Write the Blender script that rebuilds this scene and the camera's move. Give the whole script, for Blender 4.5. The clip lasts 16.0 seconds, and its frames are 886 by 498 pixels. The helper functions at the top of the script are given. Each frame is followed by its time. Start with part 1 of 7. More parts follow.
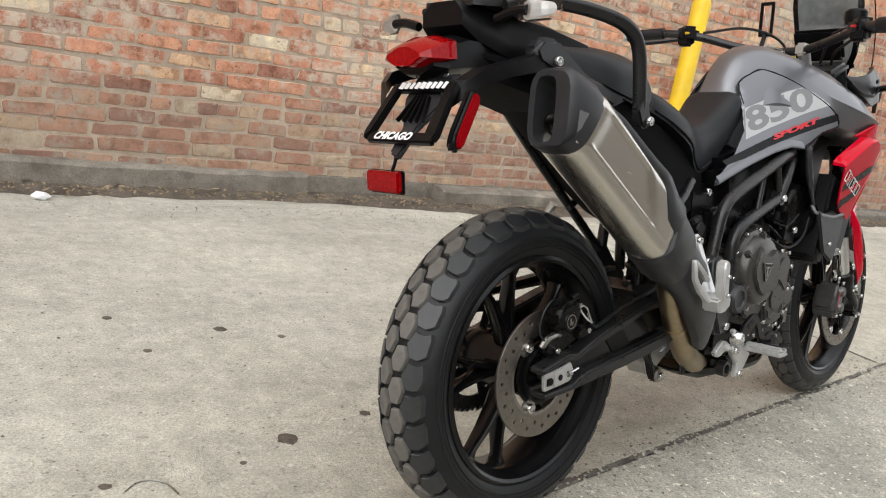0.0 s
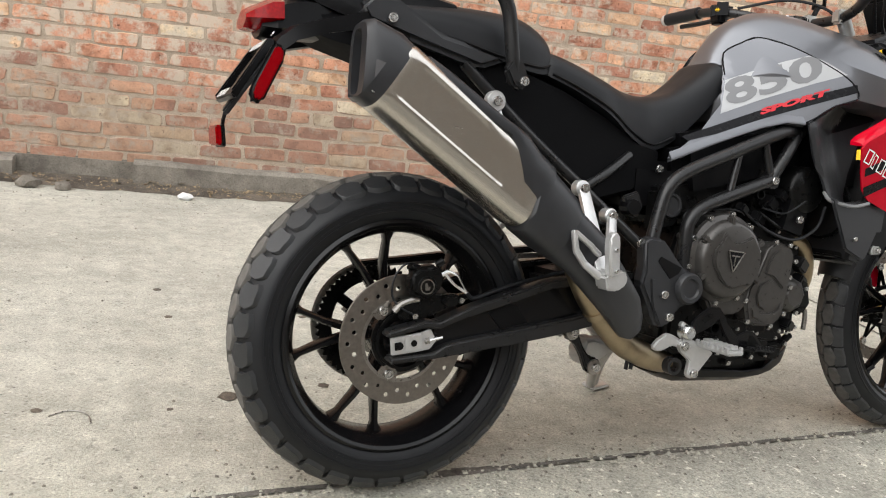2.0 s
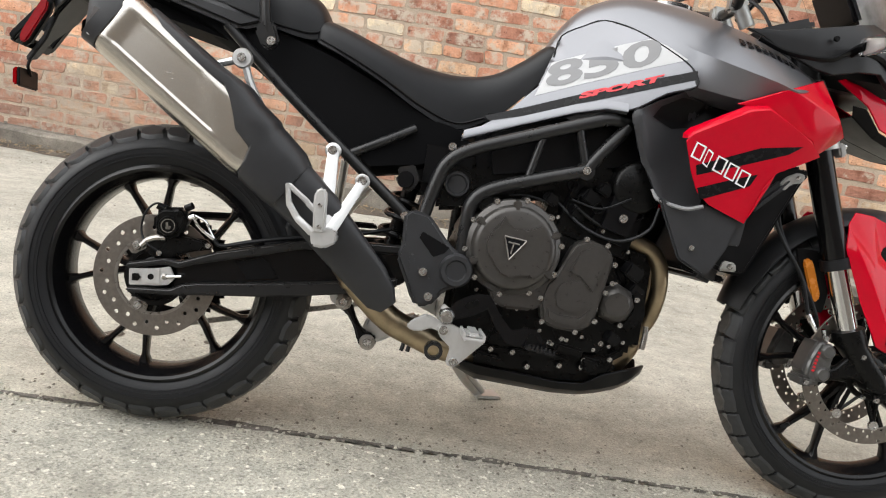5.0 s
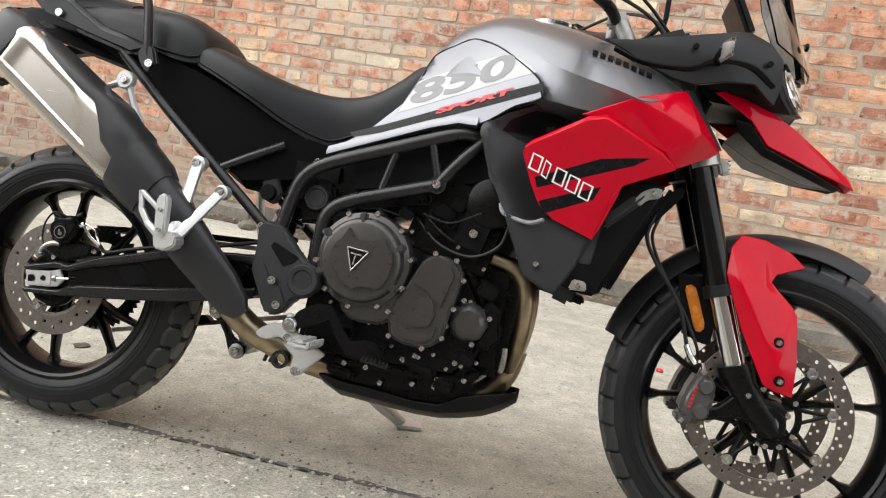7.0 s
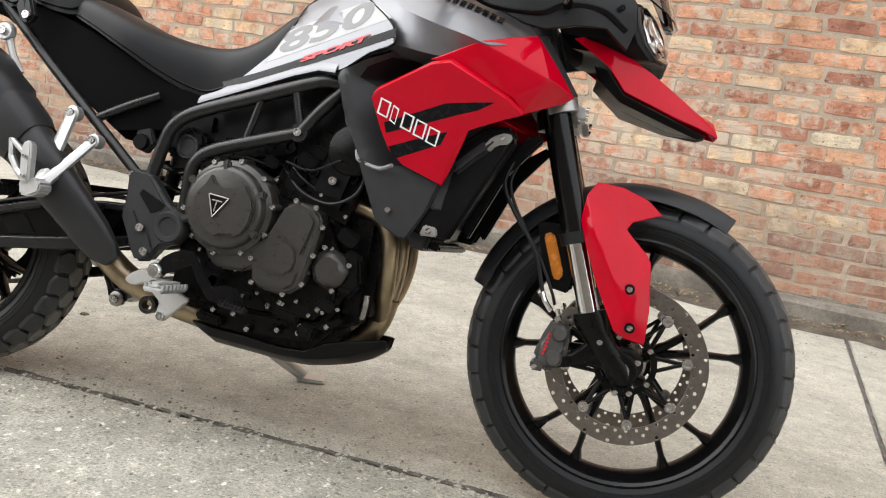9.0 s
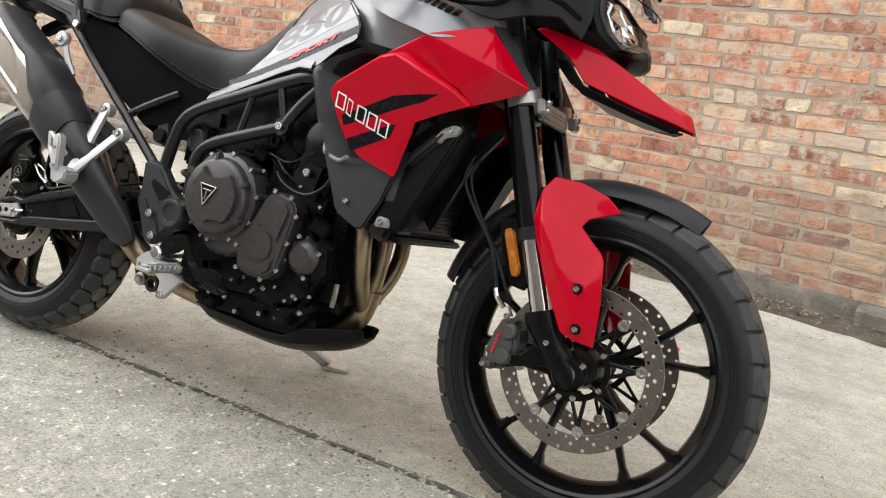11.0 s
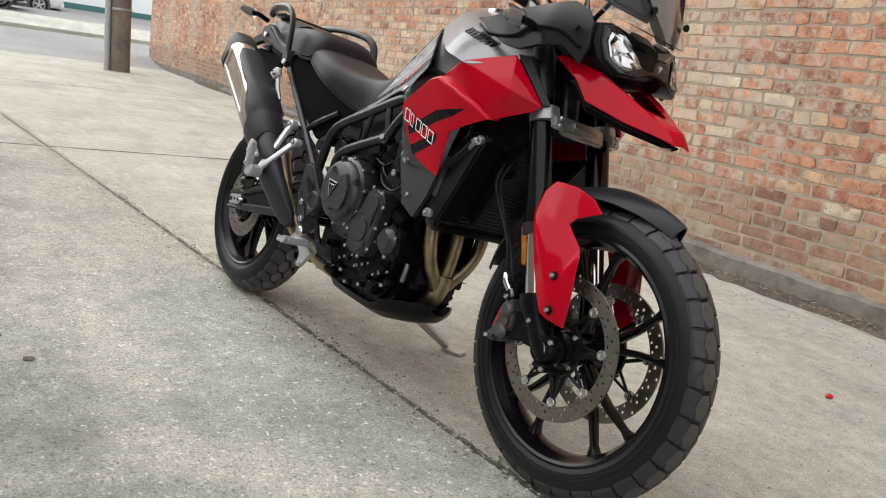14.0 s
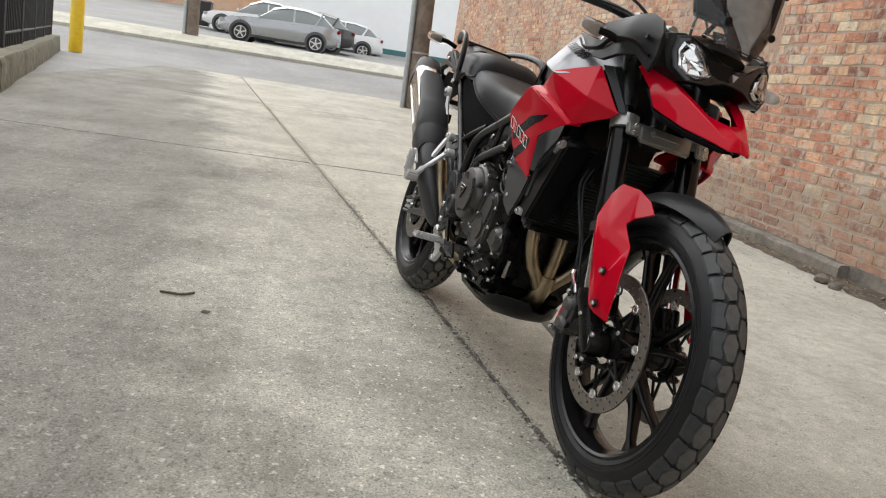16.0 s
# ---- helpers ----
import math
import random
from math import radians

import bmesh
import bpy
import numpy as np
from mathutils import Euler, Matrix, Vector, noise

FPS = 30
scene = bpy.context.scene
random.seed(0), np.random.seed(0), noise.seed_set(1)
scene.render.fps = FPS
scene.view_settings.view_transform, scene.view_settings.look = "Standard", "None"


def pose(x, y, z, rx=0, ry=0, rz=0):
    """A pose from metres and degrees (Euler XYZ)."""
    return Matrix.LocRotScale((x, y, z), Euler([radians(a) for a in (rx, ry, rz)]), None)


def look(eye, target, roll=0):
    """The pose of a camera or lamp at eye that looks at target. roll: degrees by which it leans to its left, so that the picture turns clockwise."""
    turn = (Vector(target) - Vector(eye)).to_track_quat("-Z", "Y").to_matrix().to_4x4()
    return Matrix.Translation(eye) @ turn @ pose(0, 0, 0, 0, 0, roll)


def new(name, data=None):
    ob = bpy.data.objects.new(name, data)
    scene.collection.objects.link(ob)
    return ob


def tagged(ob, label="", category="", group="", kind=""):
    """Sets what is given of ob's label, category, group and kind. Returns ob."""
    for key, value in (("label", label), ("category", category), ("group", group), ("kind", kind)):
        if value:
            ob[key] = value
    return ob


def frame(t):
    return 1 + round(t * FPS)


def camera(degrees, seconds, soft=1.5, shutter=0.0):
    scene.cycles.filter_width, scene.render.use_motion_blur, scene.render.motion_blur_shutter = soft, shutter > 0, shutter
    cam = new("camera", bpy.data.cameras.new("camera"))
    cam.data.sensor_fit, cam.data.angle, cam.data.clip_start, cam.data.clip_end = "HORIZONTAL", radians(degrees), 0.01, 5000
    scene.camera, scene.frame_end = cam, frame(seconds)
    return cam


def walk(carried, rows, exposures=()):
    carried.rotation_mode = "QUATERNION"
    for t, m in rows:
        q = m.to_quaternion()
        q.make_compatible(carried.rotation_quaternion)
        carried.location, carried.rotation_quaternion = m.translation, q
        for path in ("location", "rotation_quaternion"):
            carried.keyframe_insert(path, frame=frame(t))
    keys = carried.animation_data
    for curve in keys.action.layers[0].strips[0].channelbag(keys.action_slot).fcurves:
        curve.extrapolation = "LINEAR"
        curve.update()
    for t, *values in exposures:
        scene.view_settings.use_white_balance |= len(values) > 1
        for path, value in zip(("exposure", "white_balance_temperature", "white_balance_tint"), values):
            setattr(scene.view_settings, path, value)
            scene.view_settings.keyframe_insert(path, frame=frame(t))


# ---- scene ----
cam = camera(56.8, 16.0, soft=1.1)
PATH = [
    (0, (-1.09, -1.176, 0.924), (0.057, 0.39, 0.442), 10.2),
    (0.5, (-0.921, -1.252, 0.904), (0.093, 0.392, 0.385), 9.0),
    (1, (-0.715, -1.323, 0.896), (0.221, 0.38, 0.425), 8.5),
    (1.5, (-0.523, -1.441, 0.906), (0.172, 0.37, 0.421), 7.7),
    (2, (-0.375, -1.535, 0.9), (0.173, 0.325, 0.41), 7.6),
    (2.5, (-0.18, -1.575, 0.894), (0.325, 0.305, 0.435), 8.3),
    (3, (-0.012, -1.616, 0.885), (0.378, 0.292, 0.427), 8.2),
    (3.2, (0.054, -1.646, 0.892), (0.379, 0.273, 0.431), 8.7),
    (5.3, (0.823, -1.665, 0.854), (0.547, 0.266, 0.417), 8.7),
    (5.5, (0.88, -1.655, 0.852), (0.555, 0.268, 0.412), 8.5),
    (6, (1.092, -1.6, 0.838), (0.753, 0.319, 0.385), 9.8),
    (6.5, (1.252, -1.554, 0.826), (0.837, 0.356, 0.406), 8.6),
    (7, (1.399, -1.53, 0.837), (0.767, 0.34, 0.511), 8.7),
    (7.5, (1.474, -1.537, 0.831), (0.795, 0.325, 0.565), 7.8),
    (8, (1.565, -1.512, 0.818), (0.947, 0.366, 0.517), 7.0),
    (8.5, (1.649, -1.459, 0.812), (1.096, 0.436, 0.489), 7.8),
    (9, (1.736, -1.422, 0.824), (1.044, 0.415, 0.441), 8.6),
    (9.2, (1.775, -1.415, 0.838), (1.007, 0.392, 0.459), 9.5),
    (11.3, (2.252, -1.174, 0.862), (1.044, 0.358, 0.421), 7.5),
    (11.5, (2.314, -1.169, 0.869), (1.038, 0.302, 0.416), 7.5),
    (12, (2.438, -1.132, 0.883), (1.035, 0.214, 0.414), 8.6),
    (12.5, (2.553, -1.031, 0.878), (1.096, 0.249, 0.389), 8.8),
    (13, (2.632, -0.975, 0.87), (1.139, 0.284, 0.439), 8.1),
    (13.5, (2.767, -0.946, 0.873), (1.155, 0.161, 0.452), 8.1),
    (14, (2.884, -0.912, 0.885), (1.19, 0.067, 0.467), 8.3),
    (14.5, (2.988, -0.82, 0.878), (1.268, 0.095, 0.427), 7.3),
    (15, (3.065, -0.727, 0.877), (1.291, 0.103, 0.47), 7.4),
    (15.5, (3.157, -0.644, 0.884), (1.269, -0.117, 0.49), 8.5),
    (16, (3.232, -0.502, 0.871), (1.303, -0.179, 0.454), 9.2),
]
walk(cam, [(t, look(eye, target, roll)) for t, eye, target, roll in PATH], [(0, 0.98), (1, 1.06), (3, 1.22), (5.5, 1.3), (7, 1.3), (7.5, 1.26), (9, 1.28), (12.5, 1.08), (14.5, 0.8), (16, 0.7)])

# ---------------------------------------------------------------- light
world = bpy.data.worlds.new("overcast")
scene.world = world
world.use_nodes = True
wn, wl = world.node_tree.nodes, world.node_tree.links
sky = wn.new("ShaderNodeTexSky")
sky.sky_type = "NISHITA"
sky.sun_disc = False
SUN_EL, SUN_AZ = radians(45), radians(252)
sky.sun_elevation, sky.sun_rotation = SUN_EL, SUN_AZ
sky.air_density, sky.dust_density, sky.ozone_density = 1.0, 2.5, 1.0
pale = wn.new("ShaderNodeHueSaturation")
pale.inputs["Saturation"].default_value = 0.25
wl.new(sky.outputs[0], pale.inputs["Color"])
veil = wn.new("ShaderNodeMix")
veil.data_type = "RGBA"
veil.inputs[0].default_value = 0.7
veil.inputs[7].default_value = (6.4, 6.5, 6.6, 1)
wl.new(pale.outputs[0], veil.inputs[6])
wl.new(veil.outputs[2], wn["Background"].inputs["Color"])
wn["Background"].inputs["Strength"].default_value = 0.15

sun_data = bpy.data.lights.new("sun", "SUN")
sun_data.energy, sun_data.angle, sun_data.color = 1.15, radians(90), (1.0, 0.985, 0.95)
sun = new("sun", sun_data)
sun_dir = Vector((math.sin(SUN_AZ) * math.cos(SUN_EL), math.cos(SUN_AZ) * math.cos(SUN_EL), math.sin(SUN_EL)))
sun.matrix_world = look(sun_dir * 30, (0, 0, 0))


# ---------------------------------------------------------------- materials
def nodes_of(name):
    m = bpy.data.materials.new(name)
    m.use_nodes = True
    n, l = m.node_tree.nodes, m.node_tree.links
    return m, n, l, n["Principled BSDF"]


def noise_tex(n, l, scale, detail=6, rough=0.6, coord="Object", stretch=None):
    tc = n.new("ShaderNodeTexCoord")
    t = n.new("ShaderNodeTexNoise")
    t.inputs["Scale"].default_value, t.inputs["Detail"].default_value, t.inputs["Roughness"].default_value = scale, detail, rough
    src = tc.outputs[coord]
    if stretch:
        mp = n.new("ShaderNodeMapping")
        mp.inputs["Scale"].default_value = stretch[:3]
        if len(stretch) > 3:
            mp.inputs["Rotation"].default_value = stretch[3:]
        l.new(src, mp.inputs[0])
        src = mp.outputs[0]
    l.new(src, t.inputs["Vector"])
    return t


def ramp(n, l, fac, *stops):
    r = n.new("ShaderNodeValToRGB")
    e = r.color_ramp.elements
    while len(e) < len(stops):
        e.new(0.5)
    for el, (p, c) in zip(e, stops):
        el.position = p
        el.color = (*c, 1) if len(c) == 3 else c
    l.new(fac, r.inputs[0])
    return r


def mix(n, l, fac, a, b, kind="MIX"):
    m = n.new("ShaderNodeMix")
    m.data_type, m.blend_type = "RGBA", kind
    if isinstance(fac, float):
        m.inputs[0].default_value = fac
    else:
        l.new(fac, m.inputs[0])
    for s, v in ((6, a), (7, b)):
        if isinstance(v, tuple):
            m.inputs[s].default_value = (*v, 1)
        else:
            l.new(v, m.inputs[s])
    return m.outputs[2]


def bump(n, l, b, height, strength, dist):
    bp = n.new("ShaderNodeBump")
    bp.inputs["Strength"].default_value, bp.inputs["Distance"].default_value = strength, dist
    l.new(height, bp.inputs["Height"])
    l.new(bp.outputs[0], b.inputs["Normal"])


def simple(name, colour, rough=0.5, metal=0.0, coat=0.0, vary=0.12, scale=60, grain=0.0, gscale=400, rvary=0.1, dust=0.0, spec=0.5):
    """A surface of one paint, moulding or metal, with uneven tone, gloss, fine grain and a film of dust."""
    m, n, l, b = nodes_of(name)
    t = noise_tex(n, l, scale)
    lo, hi = tuple(c * (1 - vary) for c in colour), tuple(min(1, c * (1 + vary)) for c in colour)
    col = ramp(n, l, t.outputs[0], (0.3, lo), (0.7, hi)).outputs[0]
    if dust:
        t2 = noise_tex(n, l, scale * 0.15, 8, 0.7)
        d = ramp(n, l, t2.outputs[0], (0.45, (0, 0, 0)), (0.75, (dust, dust, dust))).outputs[0]
        col = mix(n, l, d, col, (0.3, 0.27, 0.23))
    l.new(col, b.inputs["Base Color"])
    rr = ramp(n, l, t.outputs[0], (0.25, (max(0.02, rough - rvary),) * 3), (0.75, (min(1, rough + rvary),) * 3))
    l.new(rr.outputs[0], b.inputs["Roughness"])
    b.inputs["Metallic"].default_value = metal
    b.inputs["Specular IOR Level"].default_value = spec
    if coat:
        b.inputs["Coat Weight"].default_value, b.inputs["Coat Roughness"].default_value = coat, 0.04
    if grain:
        g = noise_tex(n, l, gscale, 3)
        bump(n, l, b, g.outputs[0], grain, 0.001)
    return m


RED = simple("red_paint", (0.46, 0.0006, 0.014), 0.25, 0.0, coat=0.45, vary=0.04, rvary=0.03, spec=0.02)
GREY_PAINT = simple("graphite_metallic_paint", (0.165, 0.169, 0.182), 0.36, 0.75, coat=0.3, vary=0.06, scale=900, rvary=0.03)
DISC_STEEL = simple("brake_disc_steel", (0.225, 0.205, 0.185), 0.36, 1.0, vary=0.15, scale=120, rvary=0.06)
SILVER_DECAL = simple("silver_decal", (0.36, 0.365, 0.37), 0.4, 0.1, coat=0.2, vary=0.02, rvary=0.01)
GREY_DECAL = simple("grey_decal", (0.15, 0.152, 0.157), 0.42, 0.0, coat=0.15, vary=0.02, rvary=0.01)
BLACK_DECAL = simple("black_decal", (0.006, 0.006, 0.007), 0.25, vary=0.05, spec=0.15)
RED_DECAL = simple("red_decal", (0.5, 0.01, 0.02), 0.35, vary=0.05)
WHITE_DECAL = simple("white_decal", (0.75, 0.75, 0.75), 0.4, vary=0.02, rvary=0.02)
PLASTIC = simple("black_plastic", (0.0035, 0.0035, 0.004), 0.34, scale=30, rvary=0.07, spec=0.15)
MATT = simple("matt_black_plastic", (0.004, 0.004, 0.0045), 0.75, scale=30, rvary=0.05, spec=0.06)
SATIN = simple("satin_black_plastic", (0.008, 0.0082, 0.009), 0.36, scale=30, rvary=0.06, grain=0.06, gscale=500, spec=0.3)
PLASTIC_GREY = simple("dark_grey_moulded_plastic", (0.019, 0.0195, 0.0215), 0.42, scale=30, rvary=0.06, grain=0.08, gscale=500, spec=0.38)
VINYL = simple("seat_vinyl", (0.008, 0.0085, 0.0098), 0.45, scale=20, rvary=0.05, grain=0.12, gscale=500, spec=0.26)
FRAME = simple("black_powder_coat", (0.011, 0.011, 0.0115), 0.3, scale=40, rvary=0.06, spec=0.4)
GLOSS = simple("black_gloss_enamel", (0.0035, 0.0035, 0.004), 0.16, scale=40, rvary=0.05, spec=0.3)
# grey-green base paints the sky mirrored in the car glass
CAR_WINDOW = simple("car_window", (0.16, 0.18, 0.18), 0.08, coat=1.0)
# deflector: base lightened to carry the grey reflection its coat doesn't give
SHEEN_PANEL = simple("grey_sheen_deflector", (0.24, 0.245, 0.25), 0.14, coat=0.8, scale=25, vary=0.3, rvary=0.03)
LAMP_BLACK = simple("smoked_lamp_cover", (0.006, 0.006, 0.007), 0.07, coat=0.25, scale=20, rvary=0.02)
WHEEL = simple("satin_black_wheel", (0.0035, 0.0035, 0.004), 0.24, scale=30, rvary=0.05, spec=0.3)
RUBBER = simple("tyre_rubber", (0.0062, 0.0068, 0.0082), 0.46, scale=18, rvary=0.1, grain=0.08, gscale=300, dust=0.012, spec=0.3)
TREAD = simple("dusty_tread_rubber", (0.088, 0.085, 0.080), 0.85, scale=30, vary=0.4, grain=0.7, gscale=260, dust=0.25)
TREAD_F = simple("front_tread_rubber", (0.055, 0.053, 0.050), 0.7, scale=40, vary=0.4, grain=0.6, gscale=300, dust=0.16)
SHOULDER = simple("shoulder_tread_rubber", (0.015, 0.0165, 0.0185), 0.42, scale=40, vary=0.35, grain=0.4, gscale=400, dust=0.05)
ALU = simple("bare_aluminium", (0.54, 0.54, 0.535), 0.42, 0.75, scale=120, vary=0.05, rvary=0.04)
STEEL = simple("machined_steel", (0.30, 0.285, 0.265), 0.32, 1.0, scale=150, vary=0.12)
CHROME = simple("hard_chrome", (0.68, 0.68, 0.68), 0.12, 1.0, vary=0.05)
BOLT = simple("zinc_bolt", (0.58, 0.58, 0.57), 0.24, 1.0, vary=0.15)
CAST = simple("graphite_cast_engine", (0.058, 0.0545, 0.051), 0.31, 0.5, scale=90, rvary=0.06, grain=0.08, gscale=500)
DARK_CAST = simple("black_cast_engine", (0.0035, 0.0035, 0.0035), 0.3, scale=60, rvary=0.08, spec=0.16)
BRONZE = simple("heat_tinted_header_steel", (0.32, 0.255, 0.17), 0.38, 1.0, scale=18, vary=0.28)
RADIATOR = simple("radiator_core", (0.012, 0.012, 0.013), 0.55, scale=200)
REFLECTOR = simple("red_reflector", (0.21, 0.0006, 0.003), 0.16, coat=0.12, scale=300, grain=0.15, gscale=600, spec=0.12)
LAMP_RED = simple("red_lamp_lens", (0.22, 0.0004, 0.002), 0.08, coat=0.15, scale=200, vary=0.35, spec=0.12)
AMBER = simple("amber_reflector", (0.5, 0.16, 0.01), 0.25, coat=0.5, grain=0.4, gscale=600)
YELLOW = simple("yellow_enamel", (0.75, 0.5, 0.012), 0.5, vary=0.12, scale=9, dust=0.2)
CALIPER = simple("grey_anodised_caliper", (0.10, 0.099, 0.097), 0.36, 0.6, scale=90, rvary=0.06)
CLAMP = simple("silver_fork_clamp", (0.40, 0.40, 0.385), 0.38, 0.8)


def brushed_steel():
    m, n, l, b = nodes_of("brushed_muffler_steel")
    t = noise_tex(n, l, 40, 8, 0.7, stretch=(1.2, 10, 10, 0, radians(-34), 0))
    t2 = noise_tex(n, l, 9)
    c = ramp(n, l, t.outputs[0], (0.3, (0.53, 0.505, 0.465)), (0.7, (0.62, 0.595, 0.555)))
    l.new(mix(n, l, t2.outputs[0], c.outputs[0], (0.54, 0.505, 0.455)), b.inputs["Base Color"])
    b.inputs["Metallic"].default_value = 1.0
    r = ramp(n, l, t.outputs[0], (0.2, (0.235,) * 3), (0.8, (0.285,) * 3))
    l.new(r.outputs[0], b.inputs["Roughness"])
    return m


def glass(name, tint=(1, 1, 1), rough=0.02):
    m, n, l, b = nodes_of(name)
    b.inputs["Base Color"].default_value = (*tint, 1)
    b.inputs["Transmission Weight"].default_value, b.inputs["Roughness"].default_value = 1.0, rough
    b.inputs["IOR"].default_value = 1.3
    return m


MUFFLER = brushed_steel()
GLASS = glass("clear_screen", (0.93, 0.95, 0.95))
LENS = glass("lamp_lens", (0.97, 0.97, 0.97), 0.05)


def world_noise(n, l, pos, scale, detail=8, rough=0.65):
    t = n.new("ShaderNodeTexNoise")
    t.inputs["Scale"].default_value, t.inputs["Detail"].default_value, t.inputs["Roughness"].default_value = scale, detail, rough
    l.new(pos, t.inputs["Vector"])
    return t


def brick_material():
    m, n, l, b = nodes_of("old_common_brick")
    geo, info = n.new("ShaderNodeNewGeometry"), n.new("ShaderNodeObjectInfo")
    add, fr = n.new("ShaderNodeMath"), n.new("ShaderNodeMath")
    fr.operation = "FRACT"
    l.new(geo.outputs["Random Per Island"], add.inputs[0])
    l.new(info.outputs["Random"], add.inputs[1])
    l.new(add.outputs[0], fr.inputs[0])
    base = ramp(n, l, fr.outputs[0], (0.0, (0.27, 0.125, 0.088)), (0.12, (0.38, 0.175, 0.118)), (0.34, (0.50, 0.235, 0.15)), (0.62, (0.565, 0.285, 0.18)),
                (0.82, (0.60, 0.355, 0.225)), (0.94, (0.62, 0.45, 0.29)), (0.985, (0.66, 0.56, 0.41)))
    geo_pos = n.new("ShaderNodeNewGeometry")
    where = geo_pos.outputs["Position"]
    # burnt and pale blotches on each brick
    blot = world_noise(n, l, where, 17, 5, 0.55)
    tone = ramp(n, l, blot.outputs[0], (0.34, (0.60, 0.53, 0.48)), (0.46, (0.92, 0.9, 0.88)), (0.6, (1.05, 1.05, 1.05)), (0.74, (1.22, 1.24, 1.2)))
    c = mix(n, l, 1.0, base.outputs[0], tone.outputs[0], "MULTIPLY")
    fine = world_noise(n, l, where, 120, 6, 0.75)
    tone2 = ramp(n, l, fine.outputs[0], (0.3, (0.66, 0.64, 0.62)), (0.46, (1, 1, 1)), (0.68, (1.2, 1.19, 1.17)))
    c = mix(n, l, 1.0, c, tone2.outputs[0], "MULTIPLY")
    # dark pits and burnt specks
    pit = world_noise(n, l, where, 58, 3, 0.6)
    pits = ramp(n, l, pit.outputs[0], (0.315, (0.30, 0.25, 0.22)), (0.36, (1, 1, 1)))
    c = mix(n, l, 1.0, c, pits.outputs[0], "MULTIPLY")
    # mortar smeared over the faces, in some stretches of the wall more than in others
    smear = world_noise(n, l, where, 13, 9, 0.74)
    stretch = world_noise(n, l, where, 0.7, 3, 0.5)
    far_ = ramp(n, l, stretch.outputs[0], (0.40, (0, 0, 0)), (0.66, (0.13, 0.13, 0.13)))
    sm_add = n.new("ShaderNodeMath")
    l.new(smear.outputs[0], sm_add.inputs[0])
    l.new(far_.outputs[0], sm_add.inputs[1])
    sm = ramp(n, l, sm_add.outputs[0], (0.53, (0, 0, 0)), (0.64, (0.85, 0.85, 0.85)))
    c = mix(n, l, sm.outputs[0], c, (0.51, 0.44, 0.355))
    grime = world_noise(n, l, geo_pos.outputs["Position"], 0.8, 7, 0.7)
    gr = ramp(n, l, grime.outputs[0], (0.3, (0.78, 0.76, 0.74)), (0.5, (1, 1, 1)), (0.7, (1.12, 1.12, 1.1)))
    c = mix(n, l, 1.0, c, gr.outputs[0], "MULTIPLY")
    # darker brown towards the wall's foot, with an uneven upper edge
    low = n.new("ShaderNodeSeparateXYZ")
    l.new(where, low.inputs[0])
    foot_height = n.new("ShaderNodeMath")
    foot_height.operation = "MULTIPLY_ADD"
    l.new(grime.outputs[0], foot_height.inputs[0])
    foot_height.inputs[1].default_value = -0.9
    l.new(low.outputs[2], foot_height.inputs[2])
    foot_dark = ramp(n, l, foot_height.outputs[0], (0.0, (0.5, 0.5, 0.5)), (0.14, (0, 0, 0))).outputs[0]
    c = mix(n, l, foot_dark, c, (0.19, 0.145, 0.115))
    l.new(c, b.inputs["Base Color"])
    b.inputs["Roughness"].default_value = 0.9
    f = n.new("ShaderNodeTexNoise")
    f.inputs["Scale"].default_value, f.inputs["Detail"].default_value, f.inputs["Roughness"].default_value = 70, 8, 0.7
    l.new(geo_pos.outputs["Position"], f.inputs["Vector"])
    bump(n, l, b, f.outputs[0], 0.7, 0.006)
    return m


